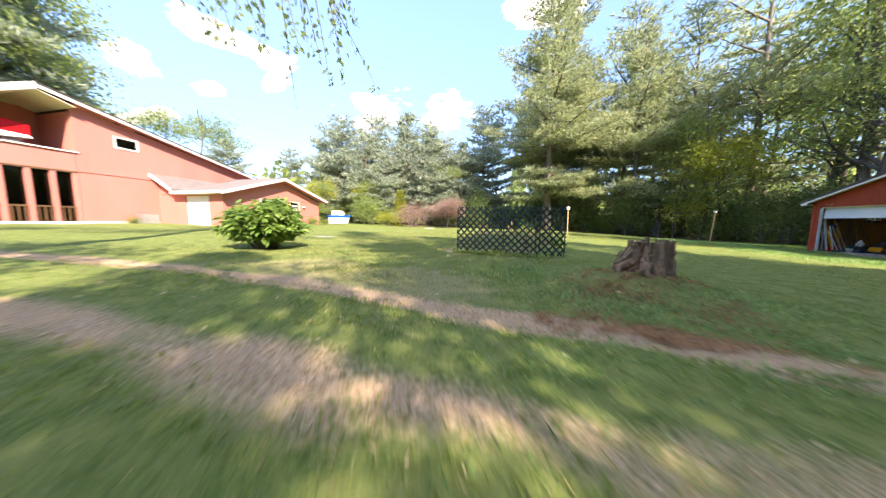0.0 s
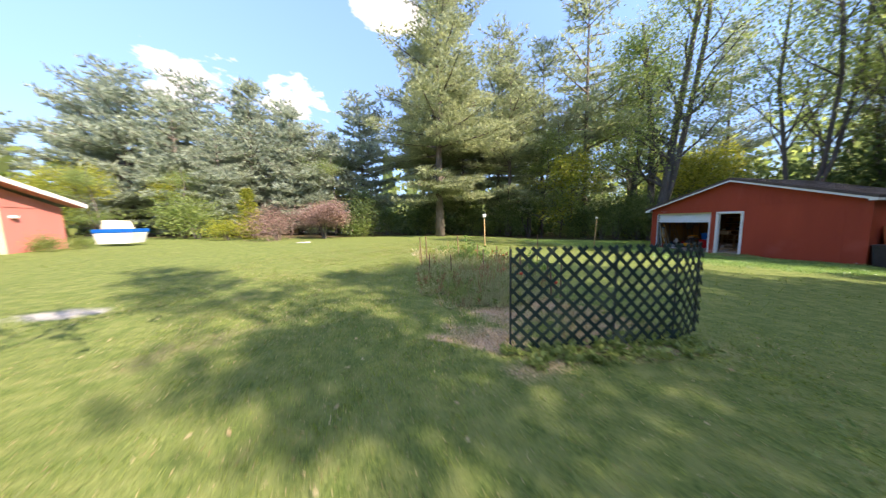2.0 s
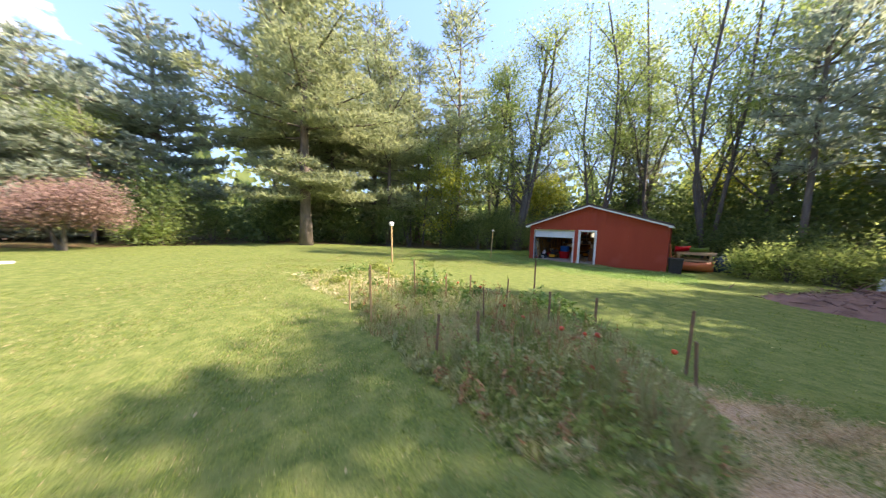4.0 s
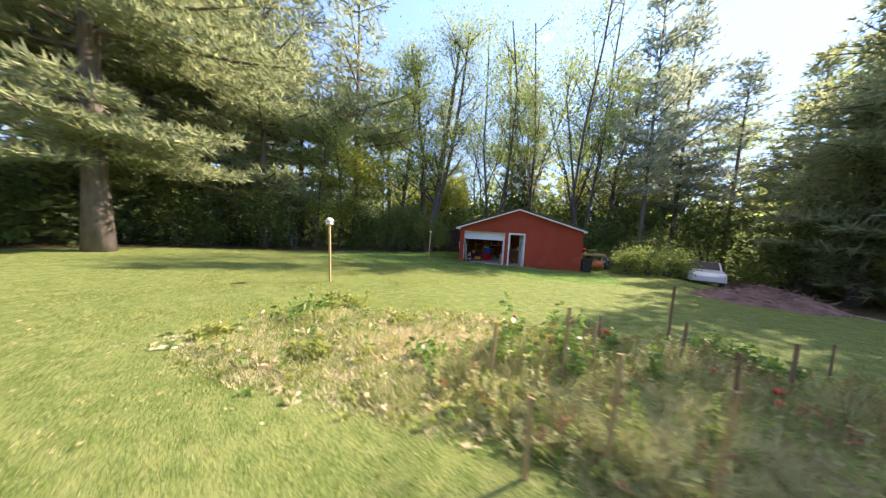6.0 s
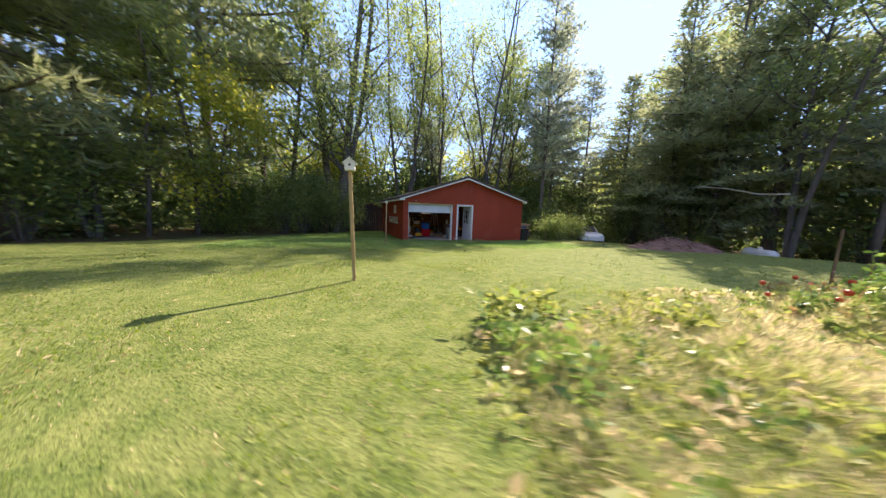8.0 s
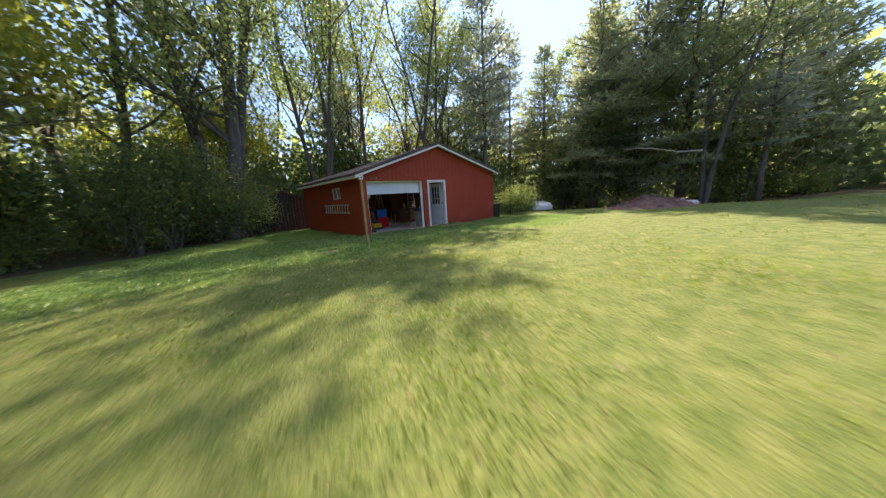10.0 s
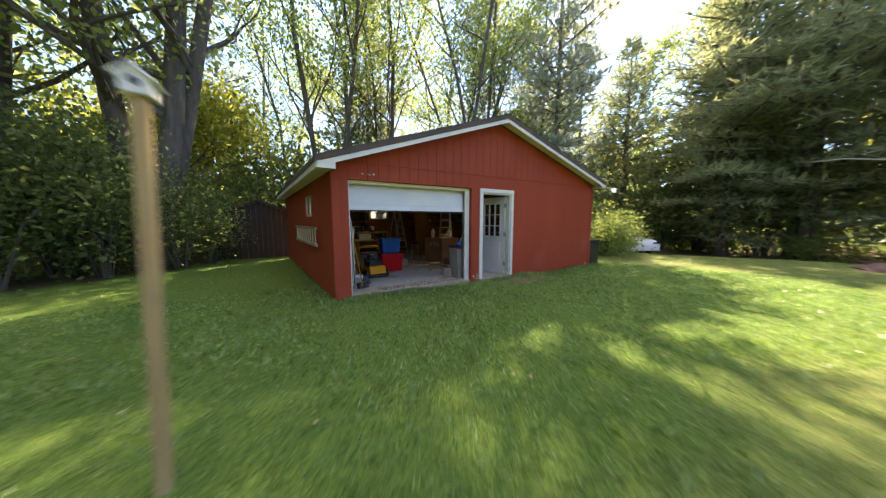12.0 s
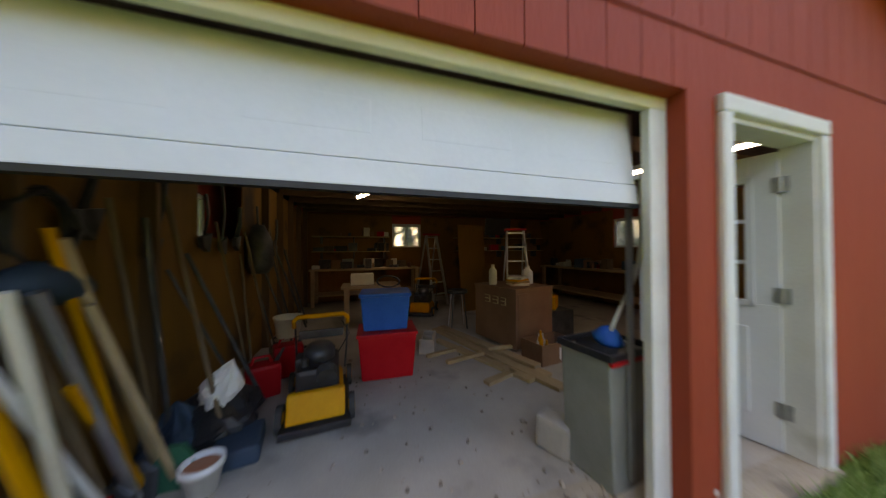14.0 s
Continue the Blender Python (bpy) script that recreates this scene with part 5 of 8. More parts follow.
tree("pine_tree", PINE_BIG, -17.0, -10.1, "tall old pine with a bare grey lower trunk on the lawn", turn=20)
ROWS = [  # meshes, label, places (x, y, turn, size)
    (PINE_A, "pine_tree", "dark dense pine at the edge of the woods", [(-22, -5.5, 10, 0.95), (-24.5, -10, 80, 0.9), (-17.8, -1.6, 150, 0.92), (-25, 1.5, 200, 1.1), (-19.5, 4.0, 40, 1.05), (-15.1, 6.3, 260, 1.22), (-28, -6, 300, 1.0), (-27, 9.5, 90, 0.95), (-30, 6, 15, 1.1), (-20.8, -1.4, 120, 1.12), (-22.5, -8.2, 220, 1.0), (17.6, -2.6, 60, 0.86)]),
    (PINE_B, "pine_tree", "bluish green pine at the lawn edge", [(-24.4, -24.9, 70, 0.80), (-26.2, -29.6, 140, 1.0), (-34, -33, 210, 1.0), (-30.5, -21, 33, 0.80), (-38, -27, 300, 1.0), (27.5, -9.0, 200, 0.85)]),
    (PINE_C, "pine_tree", "broad bluish pine with rounded crown", [(-25.6, -17.4, 0, 0.98), (-24.0, -22.4, 50, 0.72), (-27.4, -41.0, 10, 1.02), (-25.6, -35.8, 120, 0.82), (-30, -36, 200, 1.05), (-22.8, -31.0, 80, 0.62), (-29.5, -26.5, 160, 0.95), (-31, -46, 230, 1.0), (-28, -51.5, 60, 0.74), (-20, -56, 310, 0.7)]),
    (SPRUCE, "spruce_tree", "dark drooping spruce beside the drive", [(19.6, -2.0, 70, 1.0, 1.25), (17.7, -5.4, 20, 0.95, 1.18), (21.7, -10.3, 140, 0.85), (20.5, 2.0, 250, 1.05), (20.8, 7.2, 30, 1.05), (17.4, 0.2, 310, 1.0, 1.15)]),
    (PINE_THIN, "pine_tree", "thin tall pine with open boughs", [(10.8, 13.5, 0, 1.0), (9.8, 5.6, 60, 0.78, 1.42), (14.5, 10.6, 70, 0.95, 1.2), (15.2, 13.6, 20, 0.95), (1.5, 16.0, 140, 1.0), (17.8, 9.5, 200, 0.9, 0.95), (17.0, -9.0, 80, 0.62), (19.9, -7.0, 150, 0.62, 1.75), (-9.0, 18.0, 10, 1.0)]),
    (OAK_A, "broadleaf_tree", "green broadleaf woodland tree", [(-11.2, 7.6, 0, 0.95), (8.6, 10.2, 45, 0.98), (-13.0, 10.4, 150, 1.05), (22, 9, 330, 0.95), (-22, 12, 15, 1.0), (27, 2, 100, 1.0, 1.2)]),
    (OAK_B, "broadleaf_tree", "leafy green tree in the woods", [(-21.8, -20.6, 60, 0.55), (-14.0, 2.2, 40, 0.75), (-15.2, 0.8, 290, 0.6), (-17.0, 17.0, 110, 1.0), (0.5, 21.0, 10, 1.0), (9, 22, 260, 1.1), (26, -6, 90, 1.0), (-24, 18, 30, 1.1), (19.5, 16, 170, 1.0), (22.5, -16, 20, 0.8)]),
    (POPLAR, "broadleaf_tree", "tall many-stemmed tree with airy leaves", [(-2.0, 11.4, 60, 1.22), (2.6, 12.6, 140, 1.22), (6.4, 8.8, 250, 1.05, 1.12), (6.2, 12.4, 300, 0.95), (-5.0, 22, 10, 1.1), (0.6, 14.5, 30, 0.9)]),
    (TWIN, "broadleaf_tree", "old leaning twin-trunked tree behind the garage corner", [(-7.6, 6.25, 0, 1.0)]),
    (GOLD, "broadleaf_tree", "young tree with yellowing leaves", [(-6.9, 14.0, 0, 0.9), (5.0, 15.4, 90, 1.0), (-13.8, 17.5, 200, 1.0), (12.0, 18, 20, 1.0), (25, 12, 100, 1.1), (-23.0, -33.5, 10, 0.62), (-22.0, -39.5, 70, 0.66), (29, -2, 15, 1.0), (-9.0, 9.6, 130, 0.8), (-13.4, 3.8, 40, 0.9)]),
]
for meshes, nm, label, places in ROWS:
    for x, y, turn, size, *tall in places:
        tree(nm, meshes, x, y, label, group="woodland " + nm.replace("_", " ") + "s", turn=turn, size=size, tall=tall[0] if tall else 1.0)
ash = tree("broadleaf_tree", ASH, 15.95, -6.9, "grey forked tree with one pale dead branch beside the drive", size=0.86)
g = Geo()
g.tube([(-0.1, 0.35, 4.1), (-0.5, 1.5, 4.15), (-1.1, 2.8, 4.55), (-1.6, 3.9, 4.75), (-1.95, 4.7, 4.7)], [0.055, 0.045, 0.035, 0.025, 0.010], 6, False)
g.tube([(-1.1, 2.8, 4.55), (-1.0, 3.4, 4.9), (-1.15, 3.9, 5.05)], [0.02, 0.014, 0.006], 5, False)
part("dead_branch", g, DEADWOOD, ash, "pale bare dead branch")
rs = np.random.default_rng(31)
edge = WOODS_EDGE[3:]
for (x0, y0), (x1, y1) in zip(edge[:-1], edge[1:]):
    steps = max(1, int(math.hypot(x1 - x0, y1 - y0) / 1.9))
    for k in range(steps):
        f = (k + rs.random()) / steps
        nrm = np.array([-(y1 - y0), x1 - x0]); nrm = nrm / np.linalg.norm(nrm)
        px, py = np.array([x0, y0]) + f * np.array([x1 - x0, y1 - y0]) + nrm * rs.uniform(0.9, 2.8)
        if (10.0 < px < 16 and py > 2) or math.hypot(px + 17.0, py - 0.6) < 2.4:
            continue
        which = (SHRUB_A, SHRUB_B, SHRUB_C)[rs.integers(0, 3)]
        tree("shrub", which, float(px), float(py), "dark undergrowth shrub at the woods' edge", "shrub", "undergrowth", rs.uniform(0, 360), rs.uniform(0.7, 1.15), names=("stem", "foliage"))
for x, y, s in ((-8.1, 5.3, 1.0), (-9.3, 4.3, 1.1), (-6.9, 6.2, 0.85), (-6.3, 7.0, 0.65), (-8.6, 6.4, 1.2), (-10.2, 3.6, 1.0)):
    tree("shrub", SHRUB_D, x, y, "dark leafy undergrowth round the old twin trunk", "shrub", "undergrowth", x * 70, s, names=("stem", "foliage"))
for x, y, s in ((9.4, 4.0, 0.85), (10.6, 4.9, 0.8), (17.2, -3.0, 0.7), (19, -7.0, 0.8), (20, 3, 0.9), (18.8, -10.5, 0.8), (16.5, 4.2, 0.8), (22, 6, 1.0), (6.8, 8.5, 0.9), (8.2, 6.8, 0.8)):
    tree("shrub", SHRUB_B if s < 0.85 else SHRUB_A, x, y, "green shrub beside the drive", "shrub", "undergrowth", x * 40, s, names=("stem", "foliage"))
for x, y, s in ((-5.2, 14.2, 1.7), (-1.0, 15.2, 1.8), (2.2, 15.4, 1.9), (5.6, 14.0, 1.7), (8.6, 12.2, 1.6), (10.8, 9.6, 1.5), (13.4, 13.5, 1.9), (16.2, 8.6, 1.5), (18.2, 3.4, 1.5), (18.0, -1.2, 1.4), (19.4, -8.2, 1.6), (-9.8, 13.2, 1.7), (17.6, 13.5, 2.0), (21.5, -5.5, 1.7)):
    tree("shrub", SHRUB_C, x, y, "tall green understory thicket below the trees", "shrub", "undergrowth", x * 50, s, names=("stem", "foliage"))
# garden shrubs in the west
tree("brown_tree", leafy_meshes(41, 3.3, 2.9, 1.5, LEAF_BROWN, limbs=9, leaf=0.085, per=60, trunk_r=0.10, stems=3, rise=0.35, twig=0.32, depth=2), -17.0, -21.0, "low spreading tree with purplish brown leaves", "tree", turn=10)
tree("brown_bush", shrub_mesh(42, 2.2, 2.1, LEAF_BROWN, 6500, 0.09), -15.4, -24.4, "rounded purplish brown shrub", "shrub", turn=80, names=("stem", "foliage"))
tree("golden_shrub", conifer_meshes(43, 4.4, 1.35, 0.1, LEAF_YELLOW, whorls=16, shape=1.0, droop=0.0, trunk_r=0.06, clump=0.3, width=0.09, per=5, step=0.24), -17.4, -27.0, "golden green cone-shaped shrub", "shrub")
tree("golden_shrub", shrub_mesh(44, 1.4, 1.5, LEAF_YELLOW, 1800, 0.14), -16.0, -28.2, "low yellow-green shrub on the lawn", "shrub", names=("stem", "foliage"))
tree("broadleaf_tree", OAK_B, -20.0, -33.0, "spreading pale green tree before the pines", "tree", turn=20, size=0.40)
tree("broadleaf_tree", OAK_B, -18.5, -37.5, "spreading pale green tree before the pines", "tree", turn=140, size=0.36)
tree("pine_shrub", shrub_mesh(45, 3.2, 2.6, LEAF, 3600, 0.2), -19.0, -31.5, "leafy green shrub before the pines", "shrub", names=("stem", "foliage"))
tree("forked_tree", leafy_meshes(46, 4.4, 1.6, 2.6, LEAF_DARK, limbs=5, leaf=0.16, per=10, trunk_r=0.13, stems=3, twig=0.4, depth=1), -16.9, 0.5, "small forked grey tree at the woods' edge", "tree")
# the tall tree over the drive: its trunk stands aside, one bough hangs over the lawn
over = tree("broadleaf_tree", leafy_meshes(51, 14.0, 5.5, 6.5, LEAF_DARK, limbs=11, leaf=0.14, per=24, trunk_r=0.28, rise=0.5, twig=0.6, depth=2), 12.4, -22.6, "tall broadleaf tree with one bough hanging low", "tree")
r = np.random.default_rng(52)
g = Geo()
g.tube([(0, 0, 6.4), (-1.6, 1.4, 6.6), (-3.0, 2.9, 6.0), (-4.0, 4.2, 5.3)], [0.09, 0.06, 0.035, 0.015], 6, False)
Rr, Wr = [], []
for k in range(26):
    s0 = np.array([-2.3, 2.2, 6.2]) + (np.array([-4.2, 4.4, 5.2]) - np.array([-2.3, 2.2, 6.2])) * (k / 25) + r.normal(0, 0.22, 3)
    L = r.uniform(0.9, 2.4)
    d = np.array([r.normal(-0.15, 0.25), r.normal(0.1, 0.25), -1.0])
    pts_ = [s0 + d * L * f + np.array([0, 0, 0.25 * f * (1 - f)]) for f in np.linspace(0, 1, 5)]
    g.tube([tuple(p) for p in pts_], [0.012, 0.010, 0.008, 0.006, 0.003], 4, False)
    for j in range(26):
        f = r.uniform(0.15, 1.0)
        Rr.append(s0 + d * L * f + np.array([0, 0, 0.25 * f * (1 - f)]) + r.normal(0, 0.05, 3)); Wr.append(np.array([r.normal(0, 0.6), r.normal(0, 0.6), -0.7]))
Rr, Wr = np.array(Rr), unit(np.array(Wr))
Ln = r.uniform(0.07, 0.16, len(Rr))
v, f = leaf_quads(Rr, Wr, unit(np.cross(Wr, r.normal(0, 1, Rr.shape))), Ln, Ln * 0.5, 0.05)
bough = part("bough", g, BARK, over)
part("hanging_leaves", mesh_np("hanging_leaves", v, f, LEAF_DARK, 4), None, bough)
tree("broadleaf_tree", OAK_B, 21.0, -24.0, "broadleaf tree beside the drive", "tree", turn=70, size=0.9)
for x, y, sz, tn in ((1.5, -50.5, 1.30, 10), (-3.5, -56.0, 1.2, 100), (6.5, -50, 1.3, 200), (4, -54, 1.3, 60)):
    tree("broadleaf_tree", OAK_A, x, y, "large tree behind the house roof", "tree", turn=tn, size=sz)
tree("pine_tree", PINE_C, 3.2, -51.0, "tall pine behind the house", "tree", turn=120, size=1.25)
tree("pine_tree", PINE_C, -1.0, -54.0, "tall pine behind the house", "tree", turn=20, size=1.2)
for x, y, sz in ((-1.5, -51.5, 0.92), (-5.2, -53.5, 0.78)):
    tree("broadleaf_tree", OAK_B, x, y, "large tree behind the house roof", "tree", turn=x * 33, size=sz)
tree("broadleaf_tree", OAK_B, -20.0, -62.0, "tall tree far behind the wing roof", "tree", turn=40, size=1.1)
tree("broadleaf_tree", OAK_B, -25.0, -60.0, "tall tree far behind the wing roof", "tree", turn=140, size=1.0)
for x, y, z_ in ((-27.0, -50.0, 0.62), (-24.0, -46.0, 0.55), (-31.0, -55.0, 0.8)):
    tree("broadleaf_tree", GOLD, x, y, "yellow-green young tree behind the wing", "tree", turn=x * 9, size=z_)
tree("broadleaf_tree", OAK_B, -13, -55.0, "tree far behind the house", "tree", turn=200, size=0.85)

# far woods that close the horizon: a mass coloured dark as shade, with a broken outline, and leaves before it
r = np.random.default_rng(61)
na = 480
th = np.linspace(0, 2 * math.pi, na, endpoint=False)
hgt = 6.5 + 2.2 * np.sin(th * 13 + 1) * np.sin(th * 31) + 1.6 * np.sin(th * 67 + 2) + r.normal(0, 0.7, na)
hgt = np.where((th > math.pi * 1.02) & (th < math.pi * 1.95), hgt * 0.8, hgt * 1.9)
levels = np.array([0.0, 0.25, 0.5, 0.75, 1.0])
vs = []
for k_, lv in enumerate(levels):
    rr = 64 + 3 * lv + r.normal(0, 0.8, na)
    bx, by = rr * np.cos(th), -8 + rr * np.sin(th) * 1.05
    vs.append(np.stack([bx, by, gz(bx, by) - 0.5 + hgt * lv], 1))
ii = np.arange(na)
fs = np.concatenate([np.stack([k_ * na + ii, k_ * na + (ii + 1) % na, (k_ + 1) * na + (ii + 1) % na, (k_ + 1) * na + ii], 1) for k_ in range(4)])
tagged(new("backdrop", mesh_np("backdrop", np.concatenate(vs), fs, FAR_SHADED, 4)), "far edge of the woods, its shade put into the dark green", "woods", kind="structure")
N = 17000
ang = r.uniform(0, 2 * math.pi, N)
rad = r.uniform(42, 63, N)
cx, cy = rad * np.cos(ang), -8 + rad * np.sin(ang) * 1.05
hmax = 9 + 5 * np.sin(ang * 9 + 1) * np.sin(ang * 23) + 2.5 * np.sin(ang * 61)
hmax = np.where((ang > math.pi * 1.02) & (ang < math.pi * 1.95), hmax * 0.75, hmax + 7)
cz = gz(cx, cy) + np.abs(hmax) * r.random(N) ** 1.3
R = np.stack([cx, cy, cz], 1)
W = unit(r.normal(0, 1, R.shape))
S = unit(np.cross(W, r.normal(0, 1, R.shape)))
Ln = r.uniform(0.7, 1.6, N)
v, f = leaf_quads(R, W, S, Ln, Ln * 0.7, 0.1)
# half of the belt takes the shaded colour, half the sunlit one
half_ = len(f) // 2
tagged(new("far_woods", mesh_np("far_woods", v[:half_ * 4], f[:half_], FAR_SHADED, 4)), "far belt of woods in a dark green painted as shade", "woods", kind="stuff")
tagged(new("far_leaves", mesh_np("far_leaves", v[half_ * 4:], f[half_:] - half_ * 4, FAR_SUNLIT, 4)), "far belt of leaves in a yellow-green painted as sunlit", "woods", kind="stuff")

# thicket under the trees
N = 38000
ang = r.uniform(-0.55, math.pi * 1.12, N)
rad = r.uniform(20, 40, N)
cx, cy = rad * np.cos(ang) * 1.0, -6 + rad * np.sin(ang) * 0.85
ok = inside(cx, cy, WOODS_EDGE[2:] + [(12.4, 60), (-80, 60), (-80, -30)]) | ((cx > 17.5) & (cy > -16))
ok &= ~((cx > 10.5) & (cx < 16.5))
cx, cy = cx[ok], cy[ok]
hh = (3.0 + 1.8 * wob(cx, cy, 0.6) + 1.2 * wob(cx, cy, 1.7, 2)).clip(1.2)
R = np.stack([cx, cy, gz(cx, cy) + hh * r.random(len(cx))], 1)
W = unit(r.normal(0, 1, R.shape) + np.array([0, 0, 0.2]))
S = unit(np.cross(W, r.normal(0, 1, R.shape)))
Ln = r.uniform(0.30, 0.66, len(R))
v, f = leaf_quads(R, W, S, Ln, Ln * 0.6, 0.1)
tagged(new("thicket", mesh_np("thicket", v, f, LEAF_DARK, 4)), "dense low thicket under the trees", "undergrowth", kind="stuff")

# ---------- things on the lawn ----------
def on(x, y, dz=0.0):
    return float(gz(x, y)) + dz


# lattice: one sheet bent round its stakes
LAT = [(6.64, -16.10), (6.92, -14.95), (7.02, -14.10), (6.90, -13.55)]
LH0, LH1 = 0.04, 1.15
_seg = [math.dist(a, b) for a, b in zip(LAT[:-1], LAT[1:])]
LLEN = sum(_seg)


def lat_at(u, v, off=0.0):
    u = max(0.0, min(LLEN, u))
    for (a, b), s in zip(zip(LAT[:-1], LAT[1:]), _seg):
        if u <= s + 1e-6:
            f = u / s
            x, y = a[0] + (b[0] - a[0]) * f, a[1] + (b[1] - a[1]) * f
            nx_, ny_ = (b[1] - a[1]) / s, -(b[0] - a[0]) / s
            return (x + nx_ * off, y + ny_ * off, on(x, y) + v)
        u -= s


lattice = thing("lattice_fence", "dark green diamond lattice sheet standing bent on the lawn", "fence")


def lat_slat(u0, v0, u1, v1, off):
    n = max(2, int(math.hypot(u1 - u0, v1 - v0) / 0.14))
    g = Geo()
    d = Vector((u1 - u0, v1 - v0)).normalized()
    px, py = -d.y * 0.019, d.x * 0.019
    ring = []
    for i in range(n + 1):
        f = i / n
        u, v = u0 + (u1 - u0) * f, v0 + (v1 - v0) * f
        ring.append([lat_at(u + px, v + py, off), lat_at(u - px, v - py, off), lat_at(u - px, v - py, off + 0.007), lat_at(u + px, v + py, off + 0.007)])
    fs = [(0, 1, 2, 3), tuple(4 * n + k for k in (3, 2, 1, 0))]
    for i in range(n):
        for k in range(4):
            a, b = 4 * i + k, 4 * i + (k + 1) % 4
            fs.append((a, b, b + 4, a + 4))
    g.add([p for q in ring for p in q], fs)
    part("slat", g, LATTICE, lattice)


STEP = 0.168
HH = LH1 - LH0
k = -HH
while k < LLEN:
    u0, v0, u1, v1 = k, LH0, k + HH, LH1
    if u0 < 0: v0 -= u0; u0 = 0
    if u1 > LLEN: v1 -= u1 - LLEN; u1 = LLEN
    if v1 - v0 > 0.06:
        lat_slat(u0, v0, u1, v1, 0.0)
        lat_slat(u0, LH1 + LH0 - v0, u1, LH1 + LH0 - v1, 0.0075)
    k += STEP
for u in (0.02, 1.2, LLEN - 0.6, LLEN - 0.02):
    p = lat_at(u, 0, -0.03)
    part("stake", Geo().tube([(p[0], p[1], p[2] - 0.1), (p[0], p[1], p[2] + 1.13)], 0.012, 6), STEEL_DARK, lattice, "thin steel stake")


# bird box poles
def bird_pole(x, y, h, lean, label, r=0.035, size=0.13, sink=0.0):
    t = thing("birdhouse_pole", label, "birdhouse", "birdhouse poles", at=pose(x, y, on(x, y) - sink, lean[0], lean[1], 0))
    part("post", Geo().box(-r, -r, -0.15, r, r, h - size * 1.1), POST_WOOD, t, "squared weathered timber post", bevel=0.006)
    z = h - size * 1.1
    part("box", Geo().prism([(-size / 2, z), (size / 2, z), (size / 2, z + size * 0.75), (0, z + size * 1.15), (-size / 2, z + size * 0.75)], -size / 2, size / 2), WHITE, t, "white birdhouse with a gabled top", bevel=0.004)
    rf_ = Geo().bar((-size * 0.68, 0, z + size * 0.62), (0.01, 0, z + size * 1.22), size * 1.3, 0.012).bar((size * 0.68, 0, z + size * 0.62), (-0.01, 0, z + size * 1.22), size * 1.3, 0.012)
    part("roof", rf_, WHITE, t)
    # no hole is cut: a black disc stands in for the shade inside it
    part("entrance_dark_disc", Geo().tube([(0, -size / 2 - 0.004, z + size * 0.5), (0, -size / 2 + 0.01, z + size * 0.5)], 0.018, 12), BLACK, t)
    return t


bird_pole(-5.33, -10.65, 1.90, (0.5, -1.5), "weathered post with a white birdhouse on the lawn", 0.027, 0.15)
bird_pole(-4.385, -3.36, 1.94, (-3.0, 1.2), "thin weathered post with a small white birdhouse", 0.026, 0.095, 0.07)


